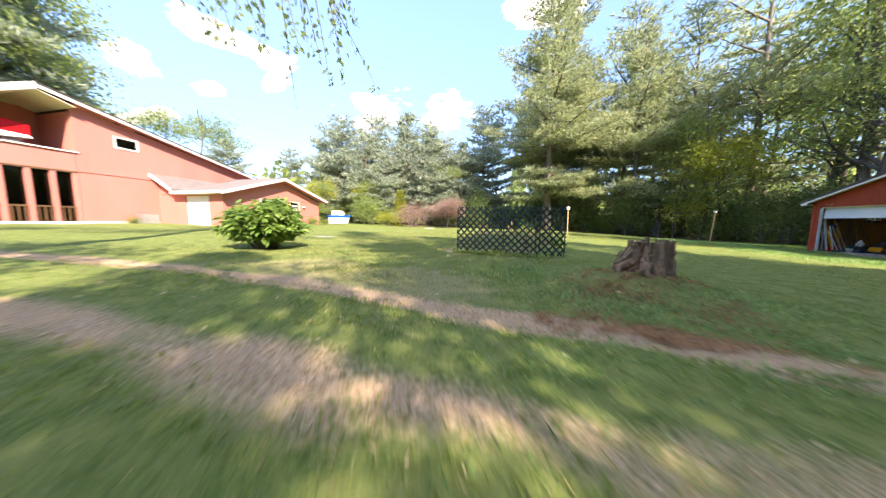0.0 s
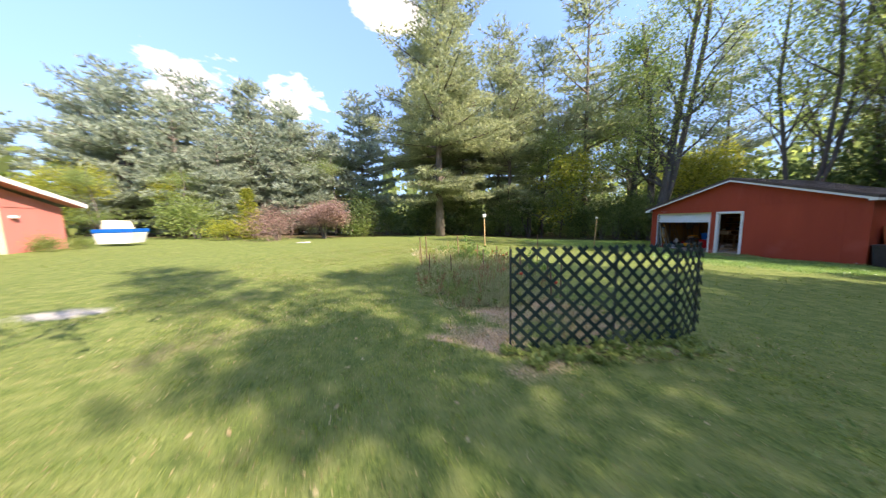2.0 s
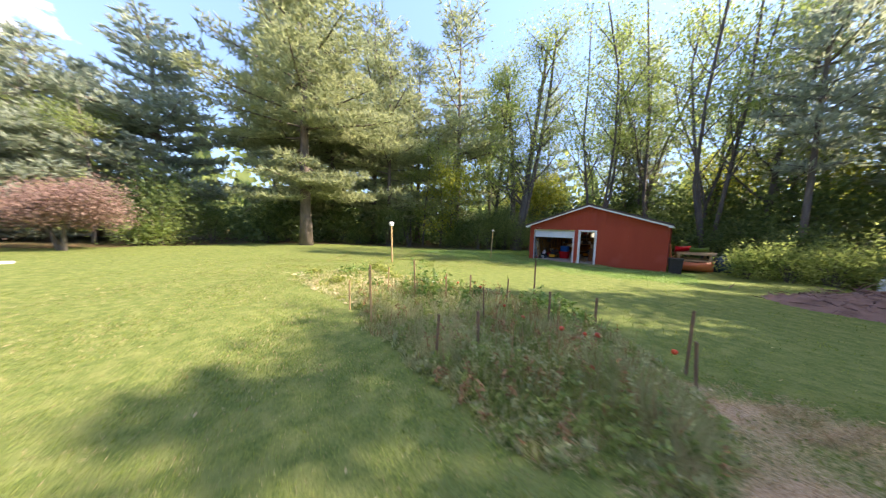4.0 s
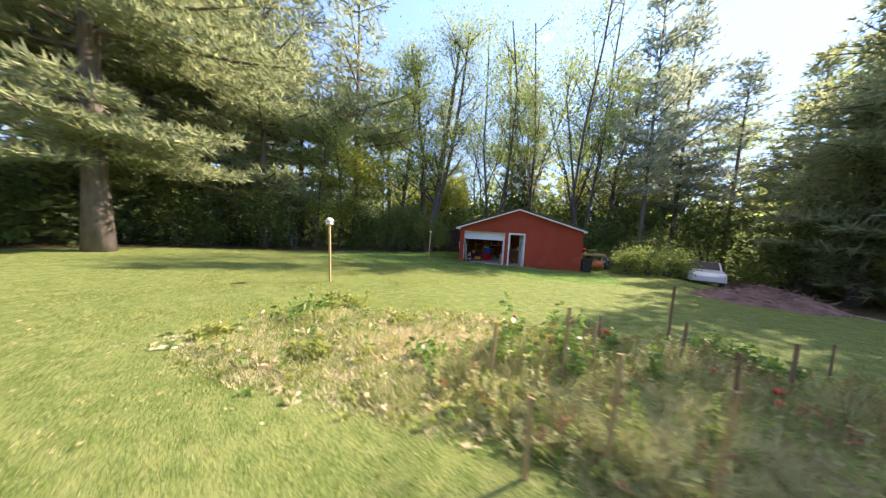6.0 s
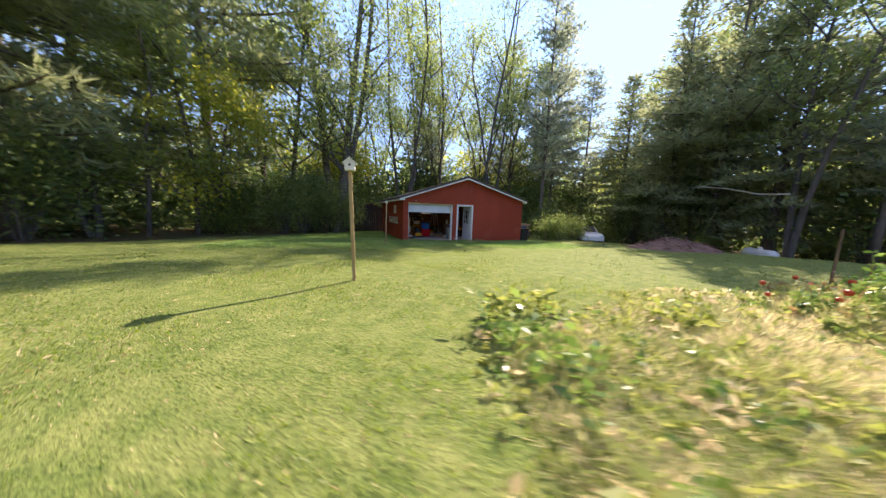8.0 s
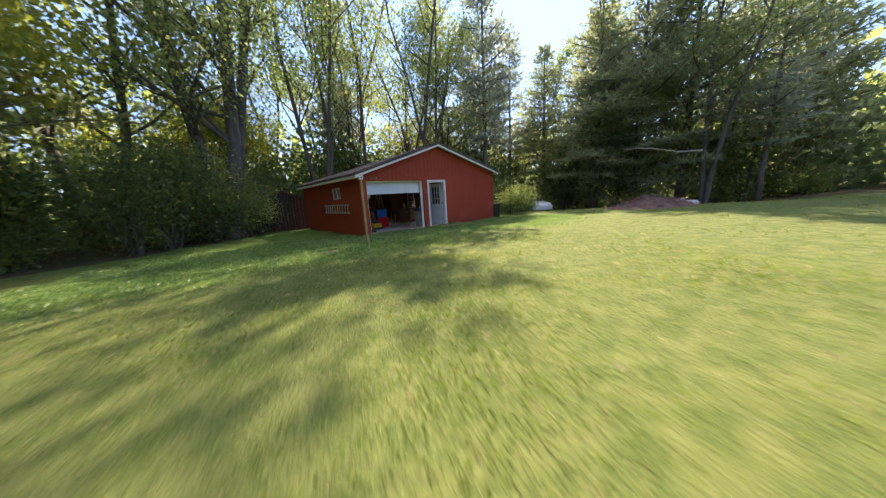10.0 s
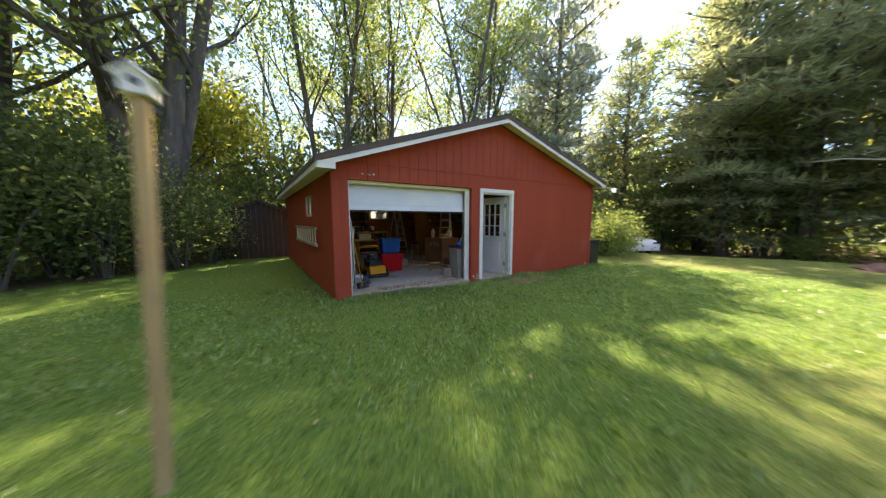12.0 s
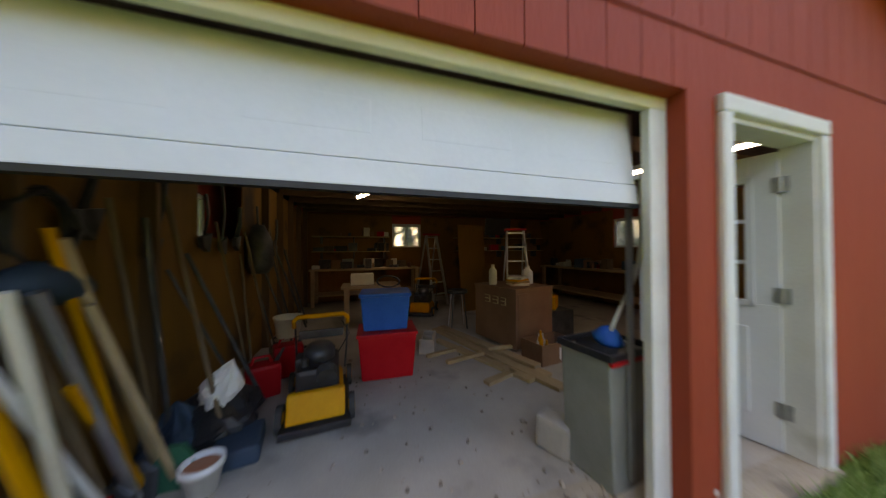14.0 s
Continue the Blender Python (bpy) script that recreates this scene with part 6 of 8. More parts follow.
# stump
def stump(x, y):
    r = np.random.default_rng(71)
    n, rings = 72, 14
    g = Geo()
    verts = []
    crown = [0.42 + 0.03 * math.sin(6.283 * j / n * 2 + 0.5) + 0.02 * math.sin(6.283 * j / n * 5) + r.normal(0, 0.03) - 0.10 * (math.cos(6.283 * j / n - 4.6) > 0.6) for j in range(n)]
    ridge = [0.030 * math.sin(6.283 * j / n * 11 + 1) + 0.022 * math.sin(6.283 * j / n * 23) + r.normal(0, 0.012) for j in range(n)]
    for i in range(rings):
        f = i / (rings - 1)
        for j in range(n):
            a = 6.283 * j / n
            foot = (1 - f) ** 2.6 * (0.12 + 0.08 * math.sin(3 * a + 1) + 0.06 * math.sin(5 * a + 2))
            rr = 0.255 - 0.035 * f + foot * 0.45 + 0.05 * (1 - f) * max(0.0, math.cos(a + 1.3)) + ridge[j] * (0.6 + 0.6 * f) + r.normal(0, 0.007)
            verts.append((rr * math.cos(a), rr * math.sin(a), -0.10 + (crown[j] + 0.10) * f))
    for k_, (rr, drop) in enumerate(((0.21, 0.05), (0.13, 0.13), (0.05, 0.17))):
        for j in range(n):
            a = 6.283 * j / n
            verts.append((rr * math.cos(a) * (1 + ridge[j]), rr * math.sin(a), crown[j] * 0.5 + 0.22 - drop + r.normal(0, 0.02)))
    rows_ = rings + 3
    fs = [(i * n + j, i * n + (j + 1) % n, (i + 1) * n + (j + 1) % n, (i + 1) * n + j) for i in range(rows_ - 1) for j in range(n)]
    fs.append(tuple((rows_ - 1) * n + j for j in range(n)))
    g.add(verts, fs)
    t = thing("tree_stump", "old rotten grey-brown tree stump on the lawn", "stump", at=pose(x, y, on(x, y)))
    part("stump_body", g, STUMP, t, smooth=False)
    for k in range(14):
        a = r.random() * 6.28
        rr = r.uniform(0.10, 0.25)
        part("bark_slab", Geo().bar((rr * math.cos(a), rr * math.sin(a), 0.26 + r.uniform(0, 0.10)), (rr * math.cos(a) + r.normal(0, 0.05), rr * math.sin(a) + r.normal(0, 0.05), 0.43 + r.uniform(0, 0.07)), r.uniform(0.03, 0.08), 0.022), STUMP, t, bevel=0.006)
    for k in range(22):
        a = 4.7 + r.normal(0, 0.6)
        rr = r.uniform(0.22, 0.33)
        z0 = r.uniform(0.0, 0.34) * (1.3 - rr * 1.6)
        d = Vector((0.6 * math.cos(a), 0.6 * math.sin(a), r.normal(-0.7, 0.3)))
        p = Vector((rr * math.cos(a), rr * math.sin(a), z0 + 0.05))
        part("bark_slab", Geo().bar(tuple(p), tuple(p + d * r.uniform(0.08, 0.20)), r.uniform(0.03, 0.07), 0.018), STUMP, t, bevel=0.007)
    for k in range(4):
        a = 3.6 + 0.7 * k + r.normal(0, 0.2)
        L = r.uniform(0.38, 0.46)
        part("root", Geo().tube([(0.22 * math.cos(a), 0.22 * math.sin(a), 0.12), (0.42 * math.cos(a), 0.42 * math.sin(a), 0.05), (L * math.cos(a + 0.2), L * math.sin(a + 0.2), -0.03)], [0.08, 0.055, 0.02], 8), STUMP, t)


stump(9.05, -12.93)


# leafy bush beside the drive
def leafy_bush(x, y, h, rad, seed):
    r = np.random.default_rng(seed)
    t = thing("leafy_bush", "rounded bright green leafy bush on the lawn", "bush", at=pose(x, y, on(x, y)))
    g = Geo()
    R, W, S, Ln = [], [], [], []
    for k in range(90):
        a, u = r.random() * 6.28, math.sqrt(r.random())
        tip = np.array([math.cos(a) * rad * u, math.sin(a) * rad * u, h * (1 - 0.55 * u ** 2.4) * r.uniform(0.82, 1.04)])
        base = np.array([math.cos(a) * 0.18 * u, math.sin(a) * 0.18 * u, -0.05])
        bend = base * 0.4 + tip * 0.6 + np.array([0, 0, 0.12])
        g.tube([tuple(base), tuple(bend), tuple(tip)], [0.012, 0.009, 0.004], 4, False)
        for s in np.linspace(0.35, 1.0, 9):
            p = (1 - s) ** 2 * base + 2 * s * (1 - s) * bend + s ** 2 * tip
            for j in range(9):
                o = r.normal(0, 1, 3); o[2] = abs(o[2]) * 0.4
                o = o / np.linalg.norm(o)
                R.append(p + o * 0.04); W.append(o * 0.8 + np.array([0, 0, -0.25]) + r.normal(0, 0.2, 3)); Ln.append(r.uniform(0.11, 0.23))
    R, W, Ln = np.array(R), unit(np.array(W)), np.array(Ln)
    S = unit(np.cross(W, np.array([0, 0, 1.0]) + r.normal(0, 0.35, W.shape)))
    part("stem", g, BARK, t)
    v, f = leaf_quads(R, W, S, Ln, Ln * 0.46, 0.18)
    part("foliage", mesh_np("foliage", v, f, BUSH_LEAF, 4), None, t)


leafy_bush(8.12, -20.45, 1.17, 0.84, 81)

solid("flat_stone", Geo().prism([(-0.42, -0.18), (0.1, -0.26), (0.45, -0.08), (0.38, 0.2), (-0.2, 0.24)], -0.04, 0.045, "z"), FLOOR_STONE, "pale flat stone lying in the lawn", "stone", bevel=0.015, m=pose(-11.6, -21.75, on(-11.6, -21.75), 0, 0, 80))

# garden stakes
for x, y, h in ((0.96, -15.86, 0.95), (0.49, -14.44, 0.95), (0.95, -13.94, 0.65), (1.2, -13.36, 0.60), (2.43, -12.66, 1.05), (4.92, -13.95, 0.80), (2.61, -16.02, 0.62), (2.89, -15.51, 0.62), (3.14, -13.70, 0.65), (3.79, -13.37, 0.62), (5.0, -14.23, 0.50), (0.0, -15.73, 0.60), (2.19, -14.3, 0.65), (2.17, -13.44, 0.70), (0.55, -15.6, 0.95), (-0.3, -14.6, 0.70)):
    tilt = random.uniform(-4, 4)
    solid("garden_stake", Geo().bar((0, 0, -0.1), (0, 0, h), 0.035, 0.022), POST_WOOD if x < 1 else STUMP, "weathered wooden garden stake among the weeds", "stake", "garden stakes", bevel=0.003, m=pose(x, y, on(x, y), tilt, -tilt * 0.7, x * 60))


# weeds in the bed
def lower_edge(x, y, poly):
    """Growth stands lower towards the edge of its bed, and uneven within it."""
    return np.clip(0.35 + seg_dist(x, y, poly + poly[:1]) / 0.8, 0.35, 1.0) * (0.62 + 0.55 * np.clip(wob(x, y, 1.9, 7) + 0.25, 0, 1))


def weeds(name, label, seed, count, poly, material, h0, h1, leaf, lean=0.35, leaves=14, thin=0.006, clump=None, kind="stuff", category="weeds"):
    r = np.random.default_rng(seed)
    xs, ys = np.array([p[0] for p in poly]), np.array([p[1] for p in poly])
    P = []
    while len(P) < count:
        x, y = r.uniform(xs.min(), xs.max(), 4000), r.uniform(ys.min(), ys.max(), 4000)
        ok = inside(x, y, poly)
        if clump is not None:
            ok &= wob(x, y, 1.1, clump) > r.uniform(-0.7, 0.5, 4000)
        P += list(zip(x[ok], y[ok]))
    P = np.array(P[:count])
    base = np.stack([P[:, 0], P[:, 1], gz(P[:, 0], P[:, 1])], 1)
    up = unit(np.stack([r.normal(0, lean, count), r.normal(0, lean, count), np.ones(count)], 1))
    H = r.uniform(h0, h1, count) * (lower_edge(P[:, 0], P[:, 1], poly) if kind else 1.0)
    side = unit(np.cross(up, r.normal(0, 1, (count, 3))))
    v0, f0 = leaf_quads(base, up, side, H, np.full(count, thin * 2.5))
    s = r.uniform(0.15, 1.0, (count, leaves))
    R = (base[:, None] + up[:, None] * (s * H[:, None])[..., None]).reshape(-1, 3)
    W = unit(r.normal(0, 1, R.shape) * np.array([1, 1, 0.5]) + np.array([0, 0, 0.35]))
    S = unit(np.cross(W, r.normal(0, 1, R.shape)))
    Ln = leaf * r.uniform(0.5, 1.4, len(R))
    v1, f1 = leaf_quads(R, W, S, Ln, Ln * 0.42, 0.15)
    tagged(new(name, mesh_np(name, np.concatenate([v0, v1]), np.concatenate([f0, f1 + len(v0)]), material, 4)), label, category, "" if kind else "garden plants", kind=kind)


def tufts(name, label, seed, count, poly, material, h0, h1, per=9, lean=0.5, width=0.012, clump=None, flat=False):
    """Grassy tufts: blades spreading from one root."""
    r = np.random.default_rng(seed)
    xs, ys = np.array([p[0] for p in poly]), np.array([p[1] for p in poly])
    x, y = r.uniform(xs.min(), xs.max(), count * 4), r.uniform(ys.min(), ys.max(), count * 4)
    ok = inside(x + 0.45 * wob(x, y, 1.3), y + 0.40 * wob(x, y, 1.1, 2), poly)
    if clump is not None:
        ok &= wob(x, y, 1.0, clump) > r.uniform(-0.6, 0.6, len(x))
    x, y = np.repeat(x[ok][:count], per), np.repeat(y[ok][:count], per)
    n_ = len(x)
    root = np.stack([x + r.normal(0, 0.03, n_), y + r.normal(0, 0.03, n_), gz(x, y) - 0.01], 1)
    way = unit(np.stack([r.normal(0, lean, n_), r.normal(0, lean, n_), np.ones(n_)], 1))
    side = unit(np.cross(way, np.array([0, 0, 1.0]) + r.normal(0, 0.35, (n_, 3)) if flat else r.normal(0, 1, (n_, 3))))
    v, f = blades(root, way, side, r.uniform(h0, h1, n_) * lower_edge(x, y, poly), width * r.uniform(0.6, 1.4, n_))
    tagged(new(name, mesh_np(name, v, f, material)), label, "weeds", kind="stuff")


BED_MID = [(-1.3, -14.6), (-0.2, -12.8), (1.5, -12.4), (4.4, -13.5), (5.2, -15.0), (5.1, -16.0), (4.2, -16.55), (2.8, -16.4), (1.0, -15.9), (-0.4, -15.5)]
BED_WEST = [(-5.0, -15.2), (-4.2, -13.0), (-1.0, -12.0), (0.8, -12.4), (0.3, -15.6), (-3.0, -15.6)]
TOMATO_ROW = [(-0.6, -14.2), (-0.3, -13.2), (1.4, -12.9), (3.4, -12.6), (3.7, -13.3), (1.6, -14.3), (0.4, -14.7)]
HAY = [(-2.9, -14.5), (-2.2, -13.3), (-0.4, -12.9), (0.5, -13.4), (0.4, -14.4), (-0.9, -15.1)]
STUMP_LITTER = [(8.4, -13.7), (8.7, -12.5), (9.4, -12.1), (10.4, -12.3), (11.3, -13.0), (11.4, -14.2), (10.6, -14.7), (9.3, -14.5)]
tufts("weed_grass", "long grey-green grass tangled over the garden bed", 91, 3600, BED_MID, WEED_GREY, 0.14, 0.42, 10, 0.8, 0.016, 1.0, flat=True)
tufts("low_weed_grass", "low pale grass creeping over the bed edge", 88, 3600, BED_WEST, WEED_GREY, 0.05, 0.20, 9, 1.4, 0.013, flat=True)
tufts("low_green_weeds", "low green weeds on the bed edge", 87, 3400, BED_WEST, WEED, 0.05, 0.18, 9, 1.3, 0.013, 3.0, flat=True)
tufts("low_straw", "flattened pale straw on the bed edge", 86, 4000, BED_WEST, HAY_PALE, 0.06, 0.20, 8, 2.2, 0.011, flat=True)
tufts("green_weed_grass", "fresh green weed grass in the garden bed", 97, 2600, BED_MID, WEED, 0.12, 0.40, 9, 0.7, 0.016, 3.0)
tufts("straw_tufts", "dry straw-coloured grass matted in the bed", 98, 1700, BED_MID, STRAW, 0.10, 0.36, 8, 1.3, 0.011, 5.5, flat=True)
tufts("brown_stalks", "tall dry brown stalks in the bed", 99, 260, BED_MID, BROWN_DRY, 0.30, 0.72, 4, 0.22, 0.012, 2.0)
weeds("grey_weeds", "grey-green feathery weeds in the bed", 93, 560, BED_MID, WEED_GREY, 0.20, 0.50, 0.05, 0.28, 26, clump=5.0)
weeds("leafy_weeds", "small-leaved green weeds in the bed", 92, 400, BED_MID, WEED, 0.18, 0.50, 0.065, 0.28, 22, clump=2.5)
weeds("tomato_plants", "tall drooping tomato plants tied to stakes", 90, 80, TOMATO_ROW, BUSH_LEAF, 0.50, 0.95, 0.095, 0.16, 34, clump=1.5)
weeds("withered_plants", "withered brown plants in the bed", 94, 110, BED_MID, BROWN_DRY, 0.25, 0.62, 0.06, 0.25, 20, clump=4.0)
weeds("vine_leaves", "broad pale vine leaves creeping out of the bed", 95, 170, BED_WEST, VINE, 0.06, 0.20, 0.075, 0.7, 9, clump=1.5)
weeds("green_vines", "fresh green vine leaves among the straw", 84, 70, BED_WEST, BUSH_LEAF, 0.10, 0.26, 0.08, 0.5, 9, clump=3.5)
tufts("hay_mat", "pale dry hay lying flat in the bed", 81, 2900, HAY, HAY_PALE, 0.10, 0.26, 7, 3.0, 0.012, flat=True)
for k, (x, y, rad, m_, h_) in enumerate(((-4.24, -14.70, 0.20, VINE, 0.30), (-3.84, -13.70, 0.26, BUSH_LEAF, 0.34), (-1.14, -14.45, 0.22, BUSH_LEAF, 0.34), (-3.88, -13.15, 0.24, BUSH_LEAF, 0.42), (-3.76, -12.60, 0.16, VINE, 0.40), (-3.24, -12.50, 0.18, VINE, 0.36), (-1.9, -13.2, 0.22, VINE, 0.28), (-2.6, -14.6, 0.20, VINE, 0.26))):
    weeds("squash_plant", "leafy squash plant with broad leaves in the bed" if m_ is BUSH_LEAF else "yellowing squash plant with broad leaves in the bed", 300 + k, 16, [(x - rad, y - rad), (x + rad, y - rad), (x + rad, y + rad), (x - rad, y + rad)], m_, h_ * 0.5, h_, 0.12, 0.45, 6, kind="", category="plant")
tufts("yellow_grass", "yellow-green creeping grass on the bed edge", 82, 2300, BED_WEST, VINE, 0.05, 0.18, 7, 1.6, 0.014, 4.2, flat=True)
tufts("yellow_blades", "long yellow-green leaf blades bent over the bed", 83, 150, BED_WEST, VINE, 0.16, 0.40, 4, 1.3, 0.020, 2.5)
weeds("pale_leaves", "bleached dead vine leaves lying in the bed", 89, 150, BED_WEST, HAY_PALE, 0.05, 0.14, 0.09, 0.9, 5)
tufts("fallen_needles", "reddish fallen pine needles and bark crumbs round the stump", 79, 2200, STUMP_LITTER, RED_LITTER, 0.03, 0.10, 8, 2.6, 0.014, 3.0, flat=True)
tufts("bare_straw", "thin dry grass on the bare soil", 85, 500, BARE, STRAW, 0.03, 0.12, 8, 1.2, 0.009, 2.0)
weeds("lattice_weeds", "green weeds growing at the lattice's foot", 96, 200, [(6.6, -16.2), (7.05, -16.1), (7.4, -14.0), (6.8, -13.8)], WEED, 0.06, 0.26, 0.08, 0.5, 10)
for k in range(16):
    a = random.random()
    x, y = random.choice([(3.2, -14.6), (2.4, -14.0), (4.2, -14.2), (0.4, -13.4), (1.0, -13.0)])
    x, y = x + random.gauss(0, 0.5), y + random.gauss(0, 0.35)
    s = random.uniform(0.028, 0.045)
    solid("tomato", Geo().spin([(0.1 * s, -s), (0.75 * s, -0.7 * s), (s, 0), (0.8 * s, 0.65 * s), (0.25 * s, 0.8 * s)], 12), TOMATO, "ripe red tomato hanging among the weeds", "tomato", "tomatoes", smooth=True, m=pose(x, y, on(x, y, random.uniform(0.06, 0.35))))

# right of the garage: bin, timber rack with orange boat, tarps
for x, y, h, rad, sd_ in ((7.3, 1.15, 1.5, 0.85, 401), (8.7, 1.5, 1.6, 1.0, 402), (10.0, 2.0, 1.7, 1.1, 403), (11.0, 2.75, 1.5, 0.95, 404)):
    tree("pale_bush", shrub_mesh(sd_, h, rad, LEAF, 2400, 0.12), x, y, "pale green bush beside the garage drive", "bush", "drive bushes", names=("stem", "foliage"))
bin_ = thing("wheelie_bin", "black plastic rubbish bin beside the garage wall", "bin", at=pose(4.72, 0.30, on(4.7, 0.3) - 0.01, 0, 0, 4))
part("tub", Geo().prism([(-0.24, 0.0), (0.24, 0.0), (0.30, 0.78), (-0.30, 0.78)], -0.27, 0.27), BLACK, bin_, bevel=0.02)
part("lid", Geo().box(-0.32, -0.30, 0.78, 0.32, 0.30, 0.84), BLACK, bin_, bevel=0.02)
rack = thing("timber_rack", "grey timber rack of planks behind the garage corner", "rack", at=pose(5.25, 2.5, on(5.3, 2.5), 0, 0, 6))
for x in (-0.5, 0.8):
    for y in (-0.7, 0.7):
        part("leg", Geo().box(x - 0.05, y - 0.05, -0.05, x + 0.05, y + 0.05, 1.0), LUMBER, rack)
for z in (0.62, 0.98):
    part("crossbeam", Geo().box(-0.6, -0.8, z, 1.0, -0.66, z + 0.08), LUMBER, rack)
    part("crossbeam", Geo().box(-0.6, 0.66, z, 1.0, 0.8, z + 0.08), LUMBER, rack)
for k in range(6):
    part("plank", Geo().box(-0.6, -0.72 + k * 0.25, 1.06, 1.0 + 0.07 * (k % 3), -0.52 + k * 0.25, 1.10), LUMBER, rack)


def hull(x, y, z, L, w, h, material, turn, name, label):
    g = Geo()
    n = 12
    rows = []
    for i in range(n + 1):
        f = i / n * 2 - 1
        wd_ = w * (1 - abs(f) ** 2.2) + 0.02
        hh = h * (1 + 0.3 * f * f)
        rows.append([(f * L / 2, s * wd_ / 2 * c, q) for s, c, q in ((-1, 1, hh), (-1, 0.8, h * 0.35), (-1, 0.25, 0.0), (1, 0.25, 0.0), (1, 0.8, h * 0.35), (1, 1, hh))])
    fs = [(i * 6 + k, i * 6 + k + 1, (i + 1) * 6 + k + 1, (i + 1) * 6 + k) for i in range(n) for k in range(5)]
    fs += [(i * 6 + 5, i * 6, (i + 1) * 6, (i + 1) * 6 + 5) for i in range(n)]
    g.add([p for q in rows for p in q], fs)
    return solid(name, g, material, label, "boat", smooth=True, m=pose(x, y, z, 0, 0, turn))


hull(5.45, 1.7, on(5.6, 2.0) + 0.08, 1.7, 0.8, 0.46, ORANGE, 14, "rowing_boat", "faded orange boat hull under the timber rack")
hull(4.98, 2.4, on(5.3, 2.5) + 1.105, 1.3, 0.5, 0.24, RED_PLASTIC, 60, "kayak", "red plastic kayak lying on the rack")
hull(5.68, 2.5, on(5.3, 2.5) + 1.105, 1.3, 0.5, 0.22, BUSH_LEAF, 50, "kayak", "light green plastic kayak lying on the rack")
solid("leaning_sheet", Geo().box(-0.02, -0.62, 0, 0.02, 0.62, 1.5), ORANGE, "orange-brown sheet leaning on the garage's side wall", "panel", bevel=0.004, m=pose(4.62, 1.3, on(4.6, 1.3), 0, -7, 0))
solid("tarpaulin", Geo().spin([(0.42, 0), (0.45, 0.3), (0.33, 0.7), (0.1, 0.95)], 14), TARP_BLUE, "blue tarpaulin heap beside the rack", "tarp", smooth=True, m=pose(6.7, 3.2, on(6.7, 3.2) - 0.02, 0, 0, 20))

# ladder hung on the left wall
lad = thing("hung_ladder", "white aluminium ladder hanging level on the garage wall", "ladder", at=pose(-3.56, 2.29, 1.07, 0, 0, 6.7))
for z in (-0.17, 0.17):
    part("rail", Geo().box(-0.02, -1.34, z - 0.03, 0.02, 1.34, z + 0.03), ALU, lad)
for k in range(10):
    part("rung", Geo().tube([(0, -1.22 + k * 0.27, -0.16), (0, -1.22 + k * 0.27, 0.16)], 0.016, 8), ALU, lad)

# mound, gas tank, car
r = np.random.default_rng(101)
gx_, gy_ = np.meshgrid(np.linspace(-1, 1, 46), np.linspace(-1, 1, 34))
q = np.hypot(gx_, gy_)
px, py = 8.7 + gx_ * 2.1, -6.1 + gy_ * 1.9
pz = gz(px, py) - 0.10 + 0.62 * np.clip(1 - q, 0, 1) ** 0.8 * (1 + 0.25 * wob(px, py, 1.4)) + r.normal(0, 0.025, px.shape)
ii = np.arange(px.size).reshape(px.shape)
tagged(new("soil_mound", mesh_np("soil_mound", np.stack([px, py, pz], -1).reshape(-1, 3), np.stack([ii[:-1, :-1], ii[:-1, 1:], ii[1:, 1:], ii[1:, :-1]], -1).reshape(-1, 4), SOIL, 4)), "low mound of brown soil, bark and brush", "mound")
N = 700
P = np.stack([8.7 + r.normal(0, 0.95, N), -6.1 + r.normal(0, 0.8, N)], 1)
base = np.stack([P[:, 0], P[:, 1], gz(P[:, 0], P[:, 1]) - 0.06 + 0.62 * np.clip(1 - np.hypot((P[:, 0] - 8.7) / 2.1, (P[:, 1] + 6.1) / 1.9), 0, 1) ** 0.8], 1)
W = unit(r.normal(0, 1, base.shape) * np.array([1, 1, 0.25]))
v, f = leaf_quads(base, W, unit(np.cross(W, r.normal(0, 1, base.shape))), r.uniform(0.1, 0.5, N), r.uniform(0.01, 0.05, N))
tagged(new("brush_pile", mesh_np("brush_pile", v, f, SOIL, 4)), "dry twigs and bark strewn over the mound", "brush", kind="stuff")

tank = thing("gas_tank", "white horizontal propane tank among the trees", "tank", at=pose(15.75, -5.95, on(15.75, -5.95) - 0.10, 0, 0, 58) @ Matrix.Diagonal((0.95, 0.82, 0.82, 1)))
prof = [(0.04, -1.05), (0.20, -1.02), (0.32, -0.90), (0.36, -0.76), (0.36, 0.76), (0.32, 0.90), (0.20, 1.02), (0.04, 1.05)]
part("vessel", Geo().spin(prof, 20), TANK_WHITE, tank, smooth=True, m=pose(0, 0, 0.44, 0, 90, 0))
part("valve_cover", Geo().spin([(0.11, 0), (0.11, 0.12), (0.06, 0.16)], 12, (0, 0, 0.78)), TANK_WHITE, tank)
for x in (-0.6, 0.6):
    part("foot", Geo().box(x - 0.06, -0.24, -0.05, x + 0.06, 0.24, 0.16), TANK_WHITE, tank)


